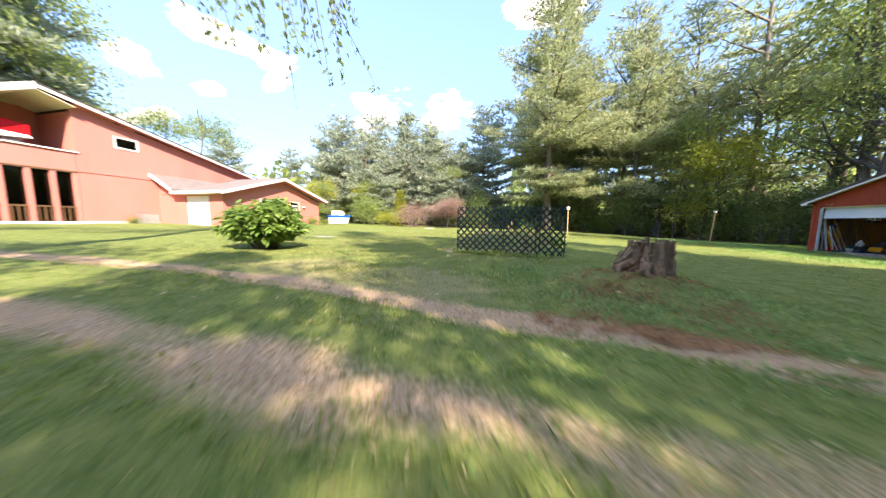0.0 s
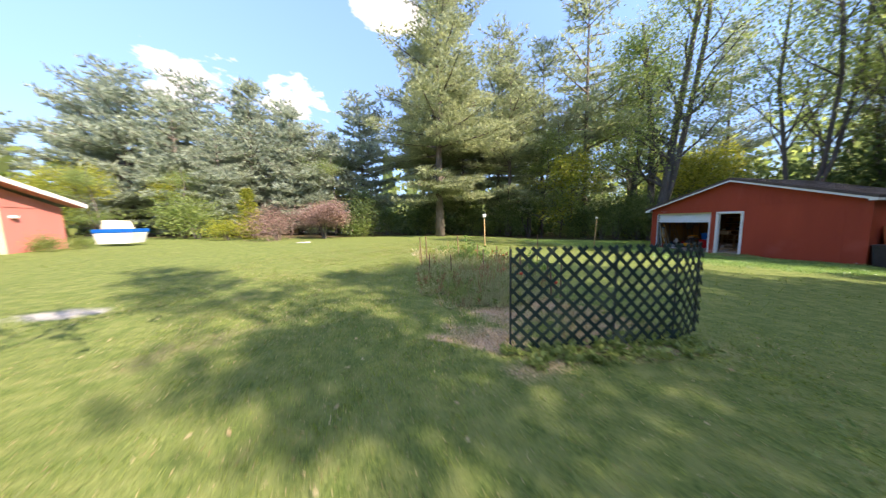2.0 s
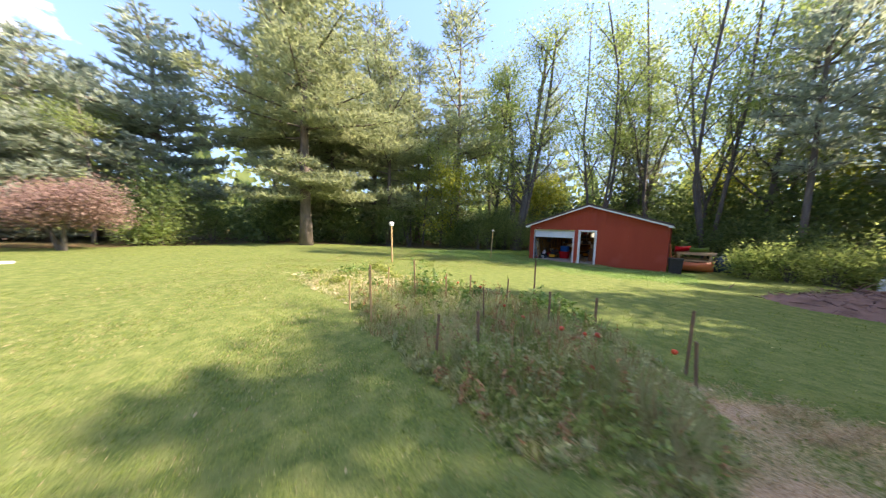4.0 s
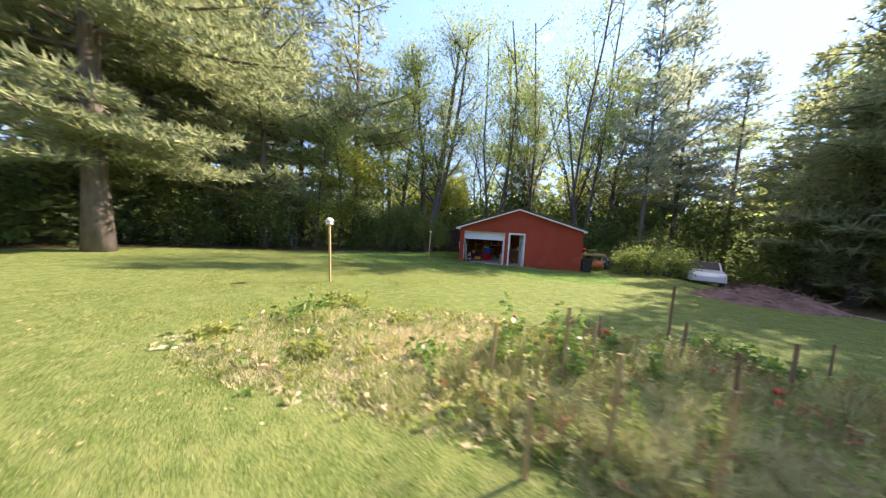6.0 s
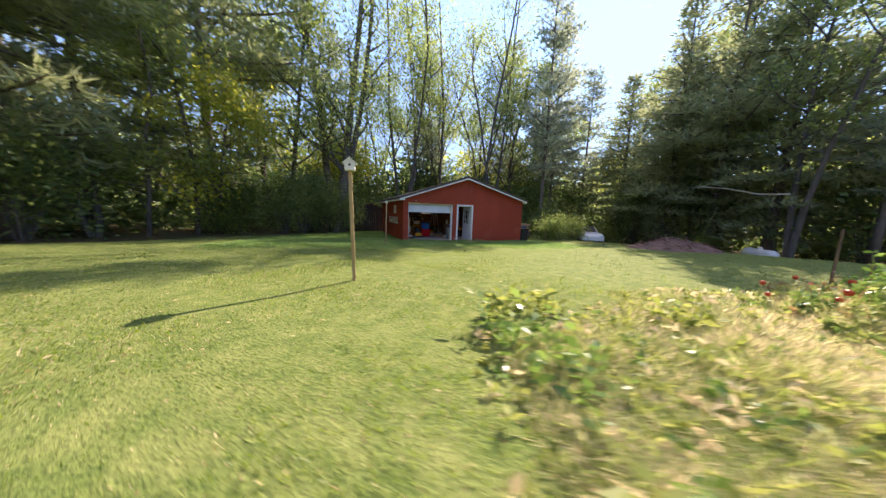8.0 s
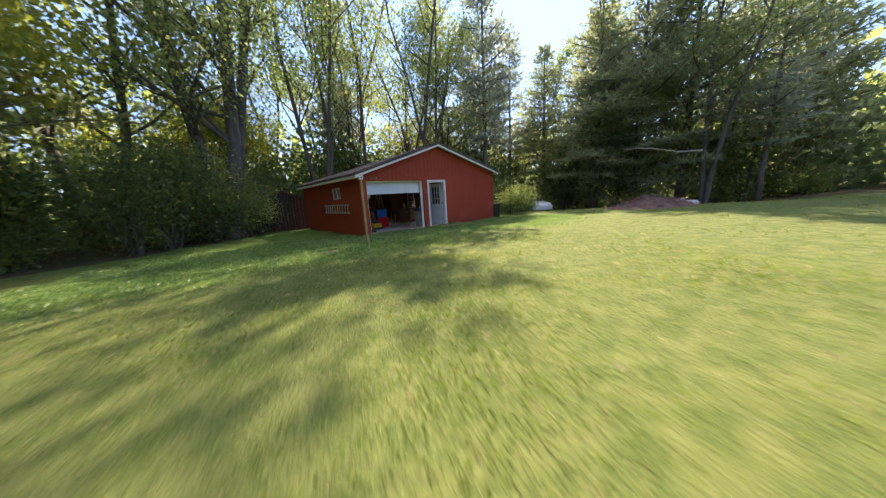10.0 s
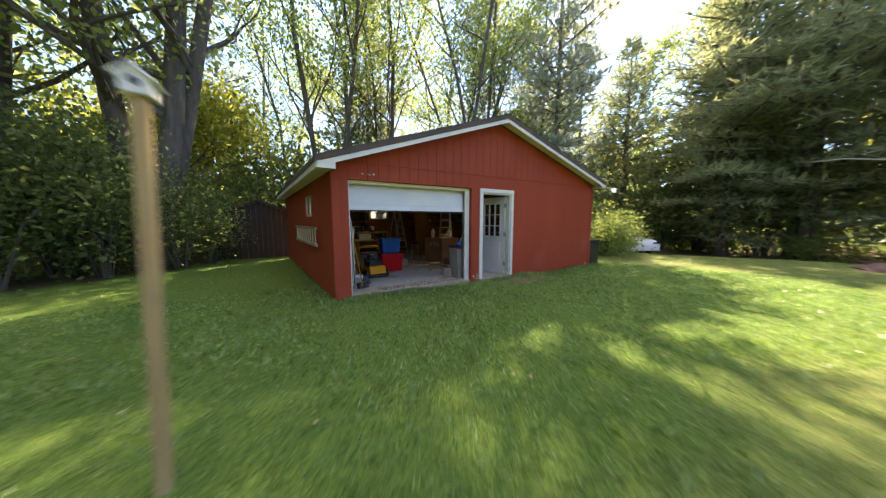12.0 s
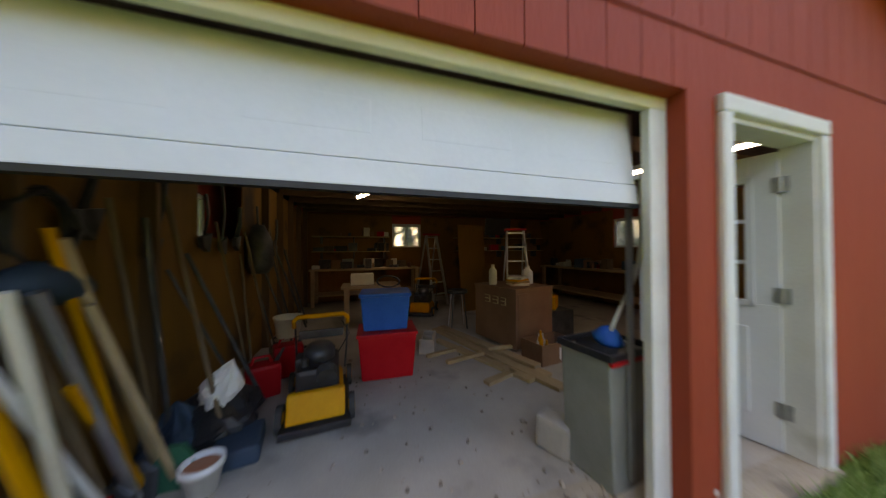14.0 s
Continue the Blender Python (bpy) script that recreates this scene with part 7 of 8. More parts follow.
def car(x, y, turn):
    t = thing("car", "white saloon car parked on the drive", "car", at=pose(x, y, on(x, y), 0, 0, turn))
    body = [(-2.2, 0.30), (-2.25, 0.62), (-2.1, 0.85), (-1.3, 0.92), (-0.75, 1.38), (0.35, 1.42), (1.05, 0.98), (1.9, 0.86), (2.2, 0.66), (2.22, 0.32)]
    part("body", Geo().prism(body, -0.86, 0.86), CAR_PAINT, t, bevel=0.07, smooth=False)
    part("side_window", Geo().prism([(-1.05, 0.95), (-0.68, 1.32), (0.32, 1.35), (0.85, 0.98)], -0.868, 0.868), BLACK, t)
    part("windscreen", Geo().prism([(0.42, 1.40), (0.44, 1.43), (1.08, 1.0), (1.04, 0.98)], -0.74, 0.74), BLACK, t)
    for wx in (-1.35, 1.4):
        for wy in (-0.80, 0.80):
            tyre = part("wheel", Geo().tube([(wx, wy - 0.1, 0.32), (wx, wy + 0.1, 0.32)], 0.32, 20), RUBBER, t)
            part("rim", Geo().tube([(wx, wy - 0.105, 0.32), (wx, wy + 0.105, 0.32)], 0.2, 14), METAL, tyre)
    for wy in (-0.62, 0.62):
        part("headlight", Geo().box(2.16, wy - 0.16, 0.64, 2.24, wy + 0.16, 0.76), PANE, t)


car(12.7, 3.6, 248)

# by the house: covered boat with blue stripe, bushes, pots
hb = thing("boat_trailer", "white boat with a blue stripe standing beside the house", "boat", at=pose(-11.9, -31.8, on(-11.9, -31.8), 0, 0, 80) @ Matrix.Diagonal((0.8, 0.8, 0.95, 1)))
part("hull", Geo().prism([(-1.2, 0.15), (1.0, 0.15), (1.35, 0.85), (-1.3, 0.85)], -0.6, 0.6), TANK_WHITE, hb, bevel=0.05)
part("stripe", Geo().prism([(-1.31, 0.85), (1.36, 0.85), (1.42, 1.08), (-1.33, 1.08)], -0.63, 0.63), BLUE_PLASTIC, hb, "bright blue stripe", bevel=0.02)
part("cabin", Geo().prism([(-0.9, 1.08), (0.6, 1.08), (0.35, 1.6), (-0.75, 1.65)], -0.45, 0.45), CREAM, hb, bevel=0.05)
for x, y, s, me_ in ((-8.6, -32.2, 0.42, SHRUB_B), (-9.9, -32.0, 0.38, SHRUB_B), (-6.0, -32.3, 0.3, SHRUB_B), (0.9, -38.0, 0.25, SHRUB_B)):
    tree("flower_bush", me_, x, y, "low flowering bush along the house wall", "bush", "house bushes", x * 30, s, names=("stem", "foliage"))
solid("well_cover", Geo().box(-0.55, -0.35, 0, 0.55, 0.35, 0.55), FLOOR_STONE, "pale boxed cover by the house wall", "box", bevel=0.03, m=pose(-2.6, -31.9, on(-2.6, -31.9) - 0.02))
solid("air_unit", Geo().box(-0.4, -0.3, 0, 0.4, 0.3, 0.62), METAL, "grey air-conditioning unit by the foundation", "air unit", bevel=0.02, m=pose(0.35, -37.7, on(0.3, -37.7) - 0.02))

# ---------- inside the garage ----------
FL = 0.02
INX = GX0 + TH + 0.012


def mower(x, y, turn, name="lawn_mower", label="yellow push lawn mower with folded handle on the garage floor"):
    t = thing(name, label, "lawn mower", at=pose(x, y, FL, 0, 0, turn) @ Matrix.Diagonal((0.84, 1, 0.98, 1)))
    part("deck", Geo().prism([(-0.27, 0.09), (0.27, 0.09), (0.27, 0.20), (0.20, 0.27), (-0.20, 0.27), (-0.27, 0.20)], -0.36, 0.32), YELLOW, t, "worn yellow steel deck", bevel=0.02, m=Matrix.Diagonal((0.86, 0.9, 0.86, 1)))
    part("front_apron", Geo().prism([(-0.43, 0.10), (-0.33, 0.10), (-0.30, 0.29), (-0.36, 0.29)], -0.24, 0.24, "x"), YELLOW, t, bevel=0.02)
    part("skirt", Geo().box(-0.29, -0.47, 0.03, 0.29, 0.33, 0.085), BLACK, t, bevel=0.01)
    part("engine", Geo().box(-0.19, -0.26, 0.22, 0.19, 0.20, 0.42), BLACK, t, "black engine block", bevel=0.04)
    part("engine_cowl", Geo().spin([(0.15, 0.42), (0.15, 0.50), (0.11, 0.54), (0.03, 0.55)], 18), STEEL_DARK, t, smooth=True)
    part("air_filter", Geo().box(-0.22, -0.08, 0.32, -0.14, 0.10, 0.45), BLACK, t, bevel=0.015)
    for wx in (-0.30, 0.30):
        for wy in (-0.30, 0.28):
            w_ = part("wheel", Geo().tube([(wx - 0.025, wy, 0.10), (wx + 0.025, wy, 0.10)], 0.10, 18), RUBBER, t)
            part("rim", Geo().tube([(wx - 0.03, wy, 0.10), (wx + 0.03, wy, 0.10)], 0.05, 12), YELLOW, w_)
    for wx in (-0.28, 0.28):
        part("handle_bar", Geo().tube([(wx * 0.9, 0.28, 0.18), (wx, 0.40, 0.42), (wx, 0.32, 0.66)], 0.012, 8), STEEL_DARK, t)
    part("handle_grip", Geo().tube([(-0.29, 0.33, 0.62), (-0.29, 0.30, 0.69), (-0.24, 0.28, 0.73), (0.24, 0.28, 0.73), (0.29, 0.30, 0.69), (0.29, 0.33, 0.62)], 0.024, 10), YELLOW, t, "yellow foam handle grip", smooth=True)
    part("fuel_cap", Geo().spin([(0.035, 0.42), (0.035, 0.47), (0.02, 0.48)], 12, (-0.12, -0.15, 0)), STEEL_DARK, t)
    part("recoil_cover", Geo().tube([(0.08, -0.27, 0.34), (0.08, -0.22, 0.36)], [0.09, 0.11], 14), STEEL_DARK, t)
    part("cable", Geo().tube([(0.22, 0.30, 0.66), (0.30, 0.10, 0.58), (0.18, 0.0, 0.44)], 0.006, 6), BLACK, t)
    part("control_panel", Geo().box(-0.24, 0.30, 0.50, 0.24, 0.34, 0.58), STEEL_DARK, t, bevel=0.01)
    return t


mower(-2.09, 1.70, 4)
mower(-0.42, 4.75, -25, "garden_tiller", "yellow garden tiller standing at the back of the garage")


def tote(x, y, z, w, d, h, material, turn, label):
    t = thing("storage_tote", label, "tote", at=pose(x, y, z, 0, 0, turn))
    s = 0.88
    part("tub", Geo().add([(a * w / 2 * s, b * d / 2 * s, 0) for a, b in ((-1, -1), (1, -1), (1, 1), (-1, 1))] + [(a * w / 2, b * d / 2, h) for a, b in ((-1, -1), (1, -1), (1, 1), (-1, 1))], ((3, 2, 1, 0), (4, 5, 6, 7), (0, 1, 5, 4), (1, 2, 6, 5), (2, 3, 7, 6), (3, 0, 4, 7))), material, t, bevel=0.02)
    part("lid", Geo().box(-w / 2 - 0.015, -d / 2 - 0.015, h - 0.01, w / 2 + 0.015, d / 2 + 0.015, h + 0.03), material, t, bevel=0.012)


tote(-1.46, 2.16, FL, 0.60, 0.46, 0.46, RED_PLASTIC, -3, "red plastic storage tote on the garage floor")
tote(-1.47, 2.20, FL + 0.495, 0.52, 0.42, 0.37, BLUE_PLASTIC, -5, "blue plastic storage tote stacked on the red one")

cab = thing("cabinet", "brown wooden cabinet piled with bottles and books", "cabinet", at=pose(0.20, 2.14, FL, 0, 0, 13))
part("body", Geo().box(0, 0, 0.03, 0.74, 0.86, 0.80), CARDBOARD, cab, bevel=0.008)
part("top", Geo().box(-0.015, -0.015, 0.80, 0.755, 0.875, 0.83), CARDBOARD, cab, bevel=0.008)
part("door", Geo().box(0.03, -0.014, 0.08, 0.71, 0.0, 0.76), CARDBOARD, cab, bevel=0.006)
for y0, wdt in ((0.18, 0.10), (0.33, 0.12), (0.50, 0.12)):
    part("printed_mark", Geo().box(-0.004, y0, 0.58, -0.001, y0 + wdt, 0.59).box(-0.004, y0, 0.68, -0.001, y0 + wdt, 0.69).box(-0.004, y0, 0.59, -0.001, y0 + 0.02, 0.68).box(-0.004, y0 + 0.02, 0.63, -0.001, y0 + wdt, 0.642), STRAW, cab)


def bottle(x, y, z, h, r, material, label, name="bottle"):
    t = thing(name, label, "bottle", at=pose(x, y, z))
    part("flask", Geo().spin([(r * 0.9, 0), (r, 0.02), (r, h * 0.68), (r * 0.45, h * 0.85), (r * 0.4, h * 0.92)], 14), material, t, smooth=True)
    part("cap", Geo().spin([(r * 0.45, h * 0.92), (r * 0.45, h)], 12), material, t)


bottle(0.18, 2.72, FL + 0.83, 0.30, 0.06, CREAM, "cream plastic bottle on the cabinet")
bottle(0.72, 2.62, FL + 0.83, 0.27, 0.085, PAPER, "white jug on the cabinet", "jug")
for k in range(4):
    solid("book", Geo().box(-0.14, -0.10, 0, 0.14, 0.10, 0.03), (CREAM, LUMBER, YELLOW, PAPER)[k], "old book lying in a stack on the cabinet", "book", "books on the cabinet", bevel=0.004, m=pose(0.48, 2.52, FL + 0.83 + 0.031 * k, 0, 0, k * 17 - 12))

# loose planks on the floor
for k, (x0, y0, x1, y1, w_, z) in enumerate(((-0.52, 3.45, 0.10, 1.20, 0.14, 0.0), (-0.36, 3.3, 0.14, 1.45, 0.11, 0.0), (-0.66, 2.9, -0.08, 1.42, 0.10, 0.0), (-0.95, 2.36, -0.42, 2.50, 0.06, 0.0), (-0.80, 2.02, -0.28, 2.14, 0.06, 0.041), (-0.44, 3.4, 0.12, 1.6, 0.12, 0.041), (-0.55, 1.52, -0.14, 1.66, 0.09, 0.0), (-0.2, 2.16, 0.12, 2.12, 0.05, 0.082))):
    solid("plank", Geo().bar((x0, y0, FL + z + 0.02), (x1, y1, FL + z + 0.02), w_, 0.038), LUMBER, "loose old wooden plank on the garage floor", "plank", "loose planks", bevel=0.004)
cb = thing("concrete_block", "grey hollow concrete block on the floor", "block", at=pose(-0.86, 2.66, FL, 0, 0, 70))
part("block_body", Geo().box(-0.2, -0.1, 0, 0.2, -0.07, 0.19).box(-0.2, 0.07, 0, 0.2, 0.1, 0.19).box(-0.2, -0.07, 0, -0.17, 0.07, 0.19).box(0.17, -0.07, 0, 0.2, 0.07, 0.19).box(-0.015, -0.07, 0, 0.015, 0.07, 0.19), CONCRETE, cb)
solid("stone_block", Geo().box(-0.08, -0.11, 0, 0.08, 0.11, 0.22), CONCRETE, "rough grey stone block by the bin", "block", bevel=0.03, m=pose(-0.50, 0.62, FL, 3, 0, 25))

tb = thing("dustbin", "tall grey-green plastic dustbin by the door jamb", "bin", at=pose(-0.30, 0.40, FL, 0, 0, 6))
part("tub", Geo().prism([(-0.17, 0.0), (0.17, 0.0), (0.20, 0.74), (-0.20, 0.74)], -0.16, 0.16), GREY_PLASTIC, tb, bevel=0.015)
part("rim", Geo().box(-0.215, -0.18, 0.735, 0.215, -0.165, 0.775).box(-0.215, 0.165, 0.735, 0.215, 0.18, 0.775).box(-0.215, -0.165, 0.735, -0.195, 0.165, 0.775).box(0.195, -0.165, 0.735, 0.215, 0.165, 0.775), BLACK, tb, bevel=0.005)
part("bag_edge", Geo().box(-0.21, -0.185, 0.715, 0.21, -0.166, 0.735), RED_PLASTIC, tb, "strip of red plastic under the rim")
part("rubbish", Geo().spin([(0.16, 0.70), (0.17, 0.74), (0.10, 0.78)], 12), BLACK, tb)
solid("blue_rag", Geo().spin([(0.07, 0), (0.09, 0.03), (0.05, 0.09), (0.01, 0.11)], 9), BLUE_PLASTIC, "crumpled blue cloth on the dustbin", "cloth", smooth=True, m=pose(-0.33, 0.37, FL + 0.775, 12, 8, 0))

bx = thing("carton", "open brown box full of bottles and cans", "box", at=pose(0.50, 1.88, FL, 0, 0, 8))
for x0, y0, x1, y1 in ((-0.29, -0.17, 0.29, -0.15), (-0.29, 0.15, 0.29, 0.17), (-0.29, -0.15, -0.27, 0.15), (0.27, -0.15, 0.29, 0.15)):
    part("side_panel", Geo().box(x0, y0, 0, x1, y1, 0.24), CARDBOARD, bx)
part("bottom_panel", Geo().box(-0.27, -0.15, 0, 0.27, 0.15, 0.02), CARDBOARD, bx)
for k in range(9):
    bottle(0.52 + random.uniform(-0.18, 0.18), 1.84 + random.uniform(-0.1, 0.1), FL + 0.03, random.uniform(0.2, 0.34), random.uniform(0.025, 0.04), random.choice((YELLOW, PAPER, RED_PLASTIC, CREAM, METAL)), "small bottle standing in the carton")

solid("metal_scrap", Geo().box(-0.12, -0.09, 0, 0.10, 0.08, 0.10).bar((-0.1, -0.1, 0.12), (0.15, 0.1, 0.06), 0.05, 0.03).tube([(-0.05, -0.12, 0.06), (0.14, -0.05, 0.10)], 0.035, 10), STEEL_DARK, "dark lump of metal scrap lying by the tools", "scrap", bevel=0.008, m=pose(-2.62, 0.52, FL + 0.004, 0, 0, 20))
# left side: cans, bucket, dark heap, pots
for x, y, h, m_, lb in ((-2.62, 2.02, 0.36, RED_PLASTIC, "red plastic fuel can"), (-2.50, 2.42, 0.40, RED_PLASTIC, "red plastic fuel can")):
    t = thing("fuel_can", lb, "fuel can", "fuel cans", at=pose(x, y, FL, 0, 0, 20))
    part("can", Geo().box(-0.14, -0.10, 0, 0.14, 0.10, h - 0.06), m_, t, bevel=0.03)
    part("handle", Geo().tube([(-0.09, 0, h - 0.07), (-0.07, 0, h), (0.05, 0, h), (0.07, 0, h - 0.07)], 0.014, 8), m_, t)
    part("spout", Geo().tube([(0.1, 0, h - 0.08), (0.17, 0, h + 0.05)], [0.022, 0.012], 8), BLACK, t)
bk_ = thing("bucket", "cream plastic bucket standing on a fuel can", "bucket", at=pose(-2.50, 2.42, FL + 0.42))
part("tub", Geo().spin([(0.11, 0), (0.135, 0.20), (0.145, 0.20), (0.145, 0.22), (0.125, 0.22), (0.10, 0.02)], 20), CREAM, bk_, smooth=True)
pt = thing("flower_pot", "terracotta flower pot with a white rim on the floor", "pot", at=pose(-2.60, 0.98, FL))
part("pot", Geo().spin([(0.07, 0), (0.095, 0.13), (0.105, 0.13), (0.105, 0.17), (0.09, 0.17), (0.06, 0.02)], 20), PAPER, pt, smooth=True)
part("earth", Geo().spin([(0.088, 0.14), (0.02, 0.15)], 16), TERRACOTTA, pt)


def sack(x, y, z, rad, h, material, label, seed, tilt=(0, 0)):
    """A slumped plastic sack with creases."""
    r = np.random.default_rng(seed)
    n_, m_ = 26, 12
    g = Geo()
    vs = []
    for i in range(m_ + 1):
        f = i / m_
        prof = math.sqrt(max(0.0, 1 - (2 * f - 0.75) ** 2 / 1.6)) * (1 - 0.75 * f ** 3)
        for j in range(n_):
            a = 6.283 * j / n_
            q = 1 + 0.16 * math.sin(3 * a + 4 * f + seed) + 0.10 * math.sin(7 * a - 5 * f) + r.normal(0, 0.05)
            vs.append((rad * prof * q * math.cos(a), rad * prof * q * math.sin(a), h * f * (1 + 0.08 * math.sin(4 * a))))
    g.add(vs, [(i * n_ + j, i * n_ + (j + 1) % n_, (i + 1) * n_ + (j + 1) % n_, (i + 1) * n_ + j) for i in range(m_) for j in range(n_)] + [tuple(reversed(range(n_))), tuple(m_ * n_ + j for j in range(n_))])
    return solid("sack", g, material, label, "sack", m=pose(x, y, z, tilt[0], tilt[1], 0))


sack(-2.78, 1.52, FL, 0.30, 0.36, BLACK, "black plastic sack slumped on the floor", 3)
sack(-2.74, 1.44, FL + 0.28, 0.11, 0.32, PAPER, "white plastic bag lying on the black sack", 5, (12, 24))
sack(-2.90, 1.34, FL, 0.17, 0.34, TARP_BLUE, "dark blue sack behind the tools", 8)
solid("dark_crate", Geo().box(-0.13, -0.16, 0, 0.13, 0.16, 0.12), TARP_BLUE, "dark blue crate on the floor", "crate", bevel=0.02, m=pose(-2.52, 1.24, FL, 0, 0, 10))


def leaning_tool(x, y, lx, ly, h, r, shaft, head, label, name="garden_tool", grip=None, flat=0.0):
    """A long tool whose foot stands at (x, y) and whose top leans at (lx, ly, h)."""
    t = thing(name, label, "tool", "leaning tools", at=pose(x, y, FL))
    a, b = Vector((0, 0, 0.06)), Vector((lx - x, ly - y, h))
    part("shaft", Geo().bar(a, b, flat, r, (1, 0, 0)) if flat else Geo().tube([a, b], r, 8), shaft, t, bevel=0.003 if flat else 0)
    if head == "shovel":
        part("blade", Geo().spin([(0.02, -0.06), (0.09, 0.02), (0.10, 0.16), (0.03, 0.22)], 10), STEEL_DARK, t, m=Matrix.Diagonal((1, 0.28, 1, 1)))
    elif head == "rake":
        part("head", Geo().box(-0.2, -0.012, 0.0, 0.2, 0.012, 0.03), STEEL_DARK, t)
    elif head == "green":
        part("head", Geo().prism([(-0.04, 0.24), (0.04, 0.24), (0.15, 0.06), (0.14, 0.0), (-0.14, 0.0), (-0.15, 0.06)], -0.02, 0.02), GREEN_PLASTIC, t, "green plastic rake head")
    if grip:
        part("grip", Geo().tube([b - (b - a).normalized() * 0.14, b], r * 1.35, 8), grip, t)
    return t


rt = random.Random(5)
leaning_tool(-2.79, 0.33, -2.87, 0.19, 1.42, 0.02, PALE_BOARD, "", "long pale painted board leaning in the doorway", "board", flat=0.075)
leaning_tool(-2.64, 0.40, -2.88, 0.23, 1.34, 0.016, YELLOW, "", "yellow painted level leaning in the doorway", "spirit_level", flat=0.042)
leaning_tool(-2.86, 0.32, -2.90, 0.20, 1.30, 0.022, TARP_BLUE, "", "dark green-blue plank leaning in the doorway", "plank", flat=0.085)
leaning_tool(-2.92, 0.36, -2.95, 0.22, 1.02, 0.03, LUMBER, "", "brown board leaning in the doorway", "board", flat=0.12)
# tools inside the doorway: their feet stand further in, their tops lean towards the front wall
for fx, fy, tx, ty, hh, r_, m_, hd, nm, lb in (
        (-2.80, 0.59, -2.80, 0.33, 1.22, 0.022, CREAM, "", "pale_pole", "pale yellow painted pole leaning inside the doorway"),
        (-2.86, 0.94, -2.87, 0.50, 1.20, 0.024, METAL, "", "metal_pole", "dull metal pole leaning inside the doorway"),
        (-2.90, 1.00, -2.91, 0.59, 1.44, 0.018, YELLOW, "shovel", "shovel", "shovel with a yellow painted shaft"),
        (-2.88, 1.14, -2.89, 0.62, 1.40, 0.019, LUMBER, "rake", "rake", "wooden-handled rake leaning inside the doorway"),
        (-2.76, 1.05, -2.84, 0.66, 1.12, 0.020, LUMBER, "green", "leaf_rake", "green leaf rake with a worn wooden handle"),
        (-2.90, 0.85, -2.90, 0.47, 1.15, 0.022, TOOL_WOOD, "shovel", "spade", "spade with a dark worn shaft"),
        (-2.87, 1.01, -2.87, 0.62, 0.80, 0.020, YELLOW, "", "broom", "short yellow broom handle"),
        (-2.93, 0.78, -2.93, 0.40, 1.30, 0.016, STEEL_DARK, "", "iron_bar", "dark iron bar leaning inside the doorway"),
        (-2.94, 1.24, -2.96, 0.92, 1.62, 0.015, TOOL_WOOD, "rake", "hoe", "long hoe with a dark wooden handle"),
        (-2.92, 1.32, -2.96, 1.16, 1.55, 0.018, STEEL_DARK, "shovel", "shovel", "dark shovel leaning on the plywood wall"),
        (-2.78, 0.74, -2.84, 0.34, 0.98, 0.015, PAPER, "", "white_pipe", "white plastic pipe leaning inside the doorway")):
    leaning_tool(fx, fy, tx, ty, hh, r_, m_, hd, lb, nm)
solid("red_toolbox", Geo().box(-0.10, -0.16, 0, 0.10, 0.16, 0.22), RED_PLASTIC, "red metal toolbox on the floor by the wall", "toolbox", bevel=0.015, m=pose(-2.93, 0.62, FL, 0, 0, 6))
solid("folded_tarp", Geo().tube([(0, -0.16, 0), (0.01, -0.05, 0.03), (0.02, 0.06, 0.0), (0, 0.16, -0.02)], [0.05, 0.085, 0.08, 0.05], 12), TARP_BLUE, "folded dark blue tarpaulin hung on the wall", "tarp", smooth=True, m=pose(-2.97, 0.64, 1.22))
solid("cable_coil", Geo().tube([((0.13 + 0.012 * math.sin(k * 1.7)) * math.cos(k * 0.524), 0.02 * math.sin(k * 0.9), (0.16 + 0.012 * math.cos(k * 2.3)) * math.sin(k * 0.524)) for k in range(49)], 0.012, 6), BLACK, "black cable coiled on a wall hook", "cable", smooth=True, m=pose(-2.99, 0.66, 1.46, 0, 0, 90))
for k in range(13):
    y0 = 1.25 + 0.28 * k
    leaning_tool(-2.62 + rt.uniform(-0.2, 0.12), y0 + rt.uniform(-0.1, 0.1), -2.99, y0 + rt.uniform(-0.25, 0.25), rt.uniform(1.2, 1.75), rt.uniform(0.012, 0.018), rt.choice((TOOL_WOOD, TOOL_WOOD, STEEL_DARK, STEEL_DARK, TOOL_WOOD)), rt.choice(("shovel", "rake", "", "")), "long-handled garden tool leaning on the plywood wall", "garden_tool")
for k in range(8):
    y = 1.0 + k * 0.42
    ln_, bw = rt.uniform(0.28, 0.62), rt.uniform(0.03, 0.11)
    hung = thing("hung_tool", "dark hand tool hanging on the plywood wall", "tool", "hung tools", at=pose(INX + 0.05, y + rt.uniform(-0.12, 0.12), 1.92 + rt.uniform(-0.2, 0.12), rt.uniform(-14, 14), 0, 0))
    part("shaft", Geo().tube([(0, 0, 0), (0.01, 0.02, -ln_ * 0.5), (0, -0.01, -ln_)], rt.uniform(0.012, 0.022), 7), rt.choice((TOOL_WOOD, STEEL_DARK, BLACK)), hung)
    part("head", Geo().prism([(-bw, -ln_ - 0.02), (bw, -ln_ + 0.03), (bw * 0.5, -ln_ - 0.14), (-bw * 0.8, -ln_ - 0.10)], -0.02, 0.02, "x"), rt.choice((STEEL_DARK, BLACK, STEEL_DARK)), hung)

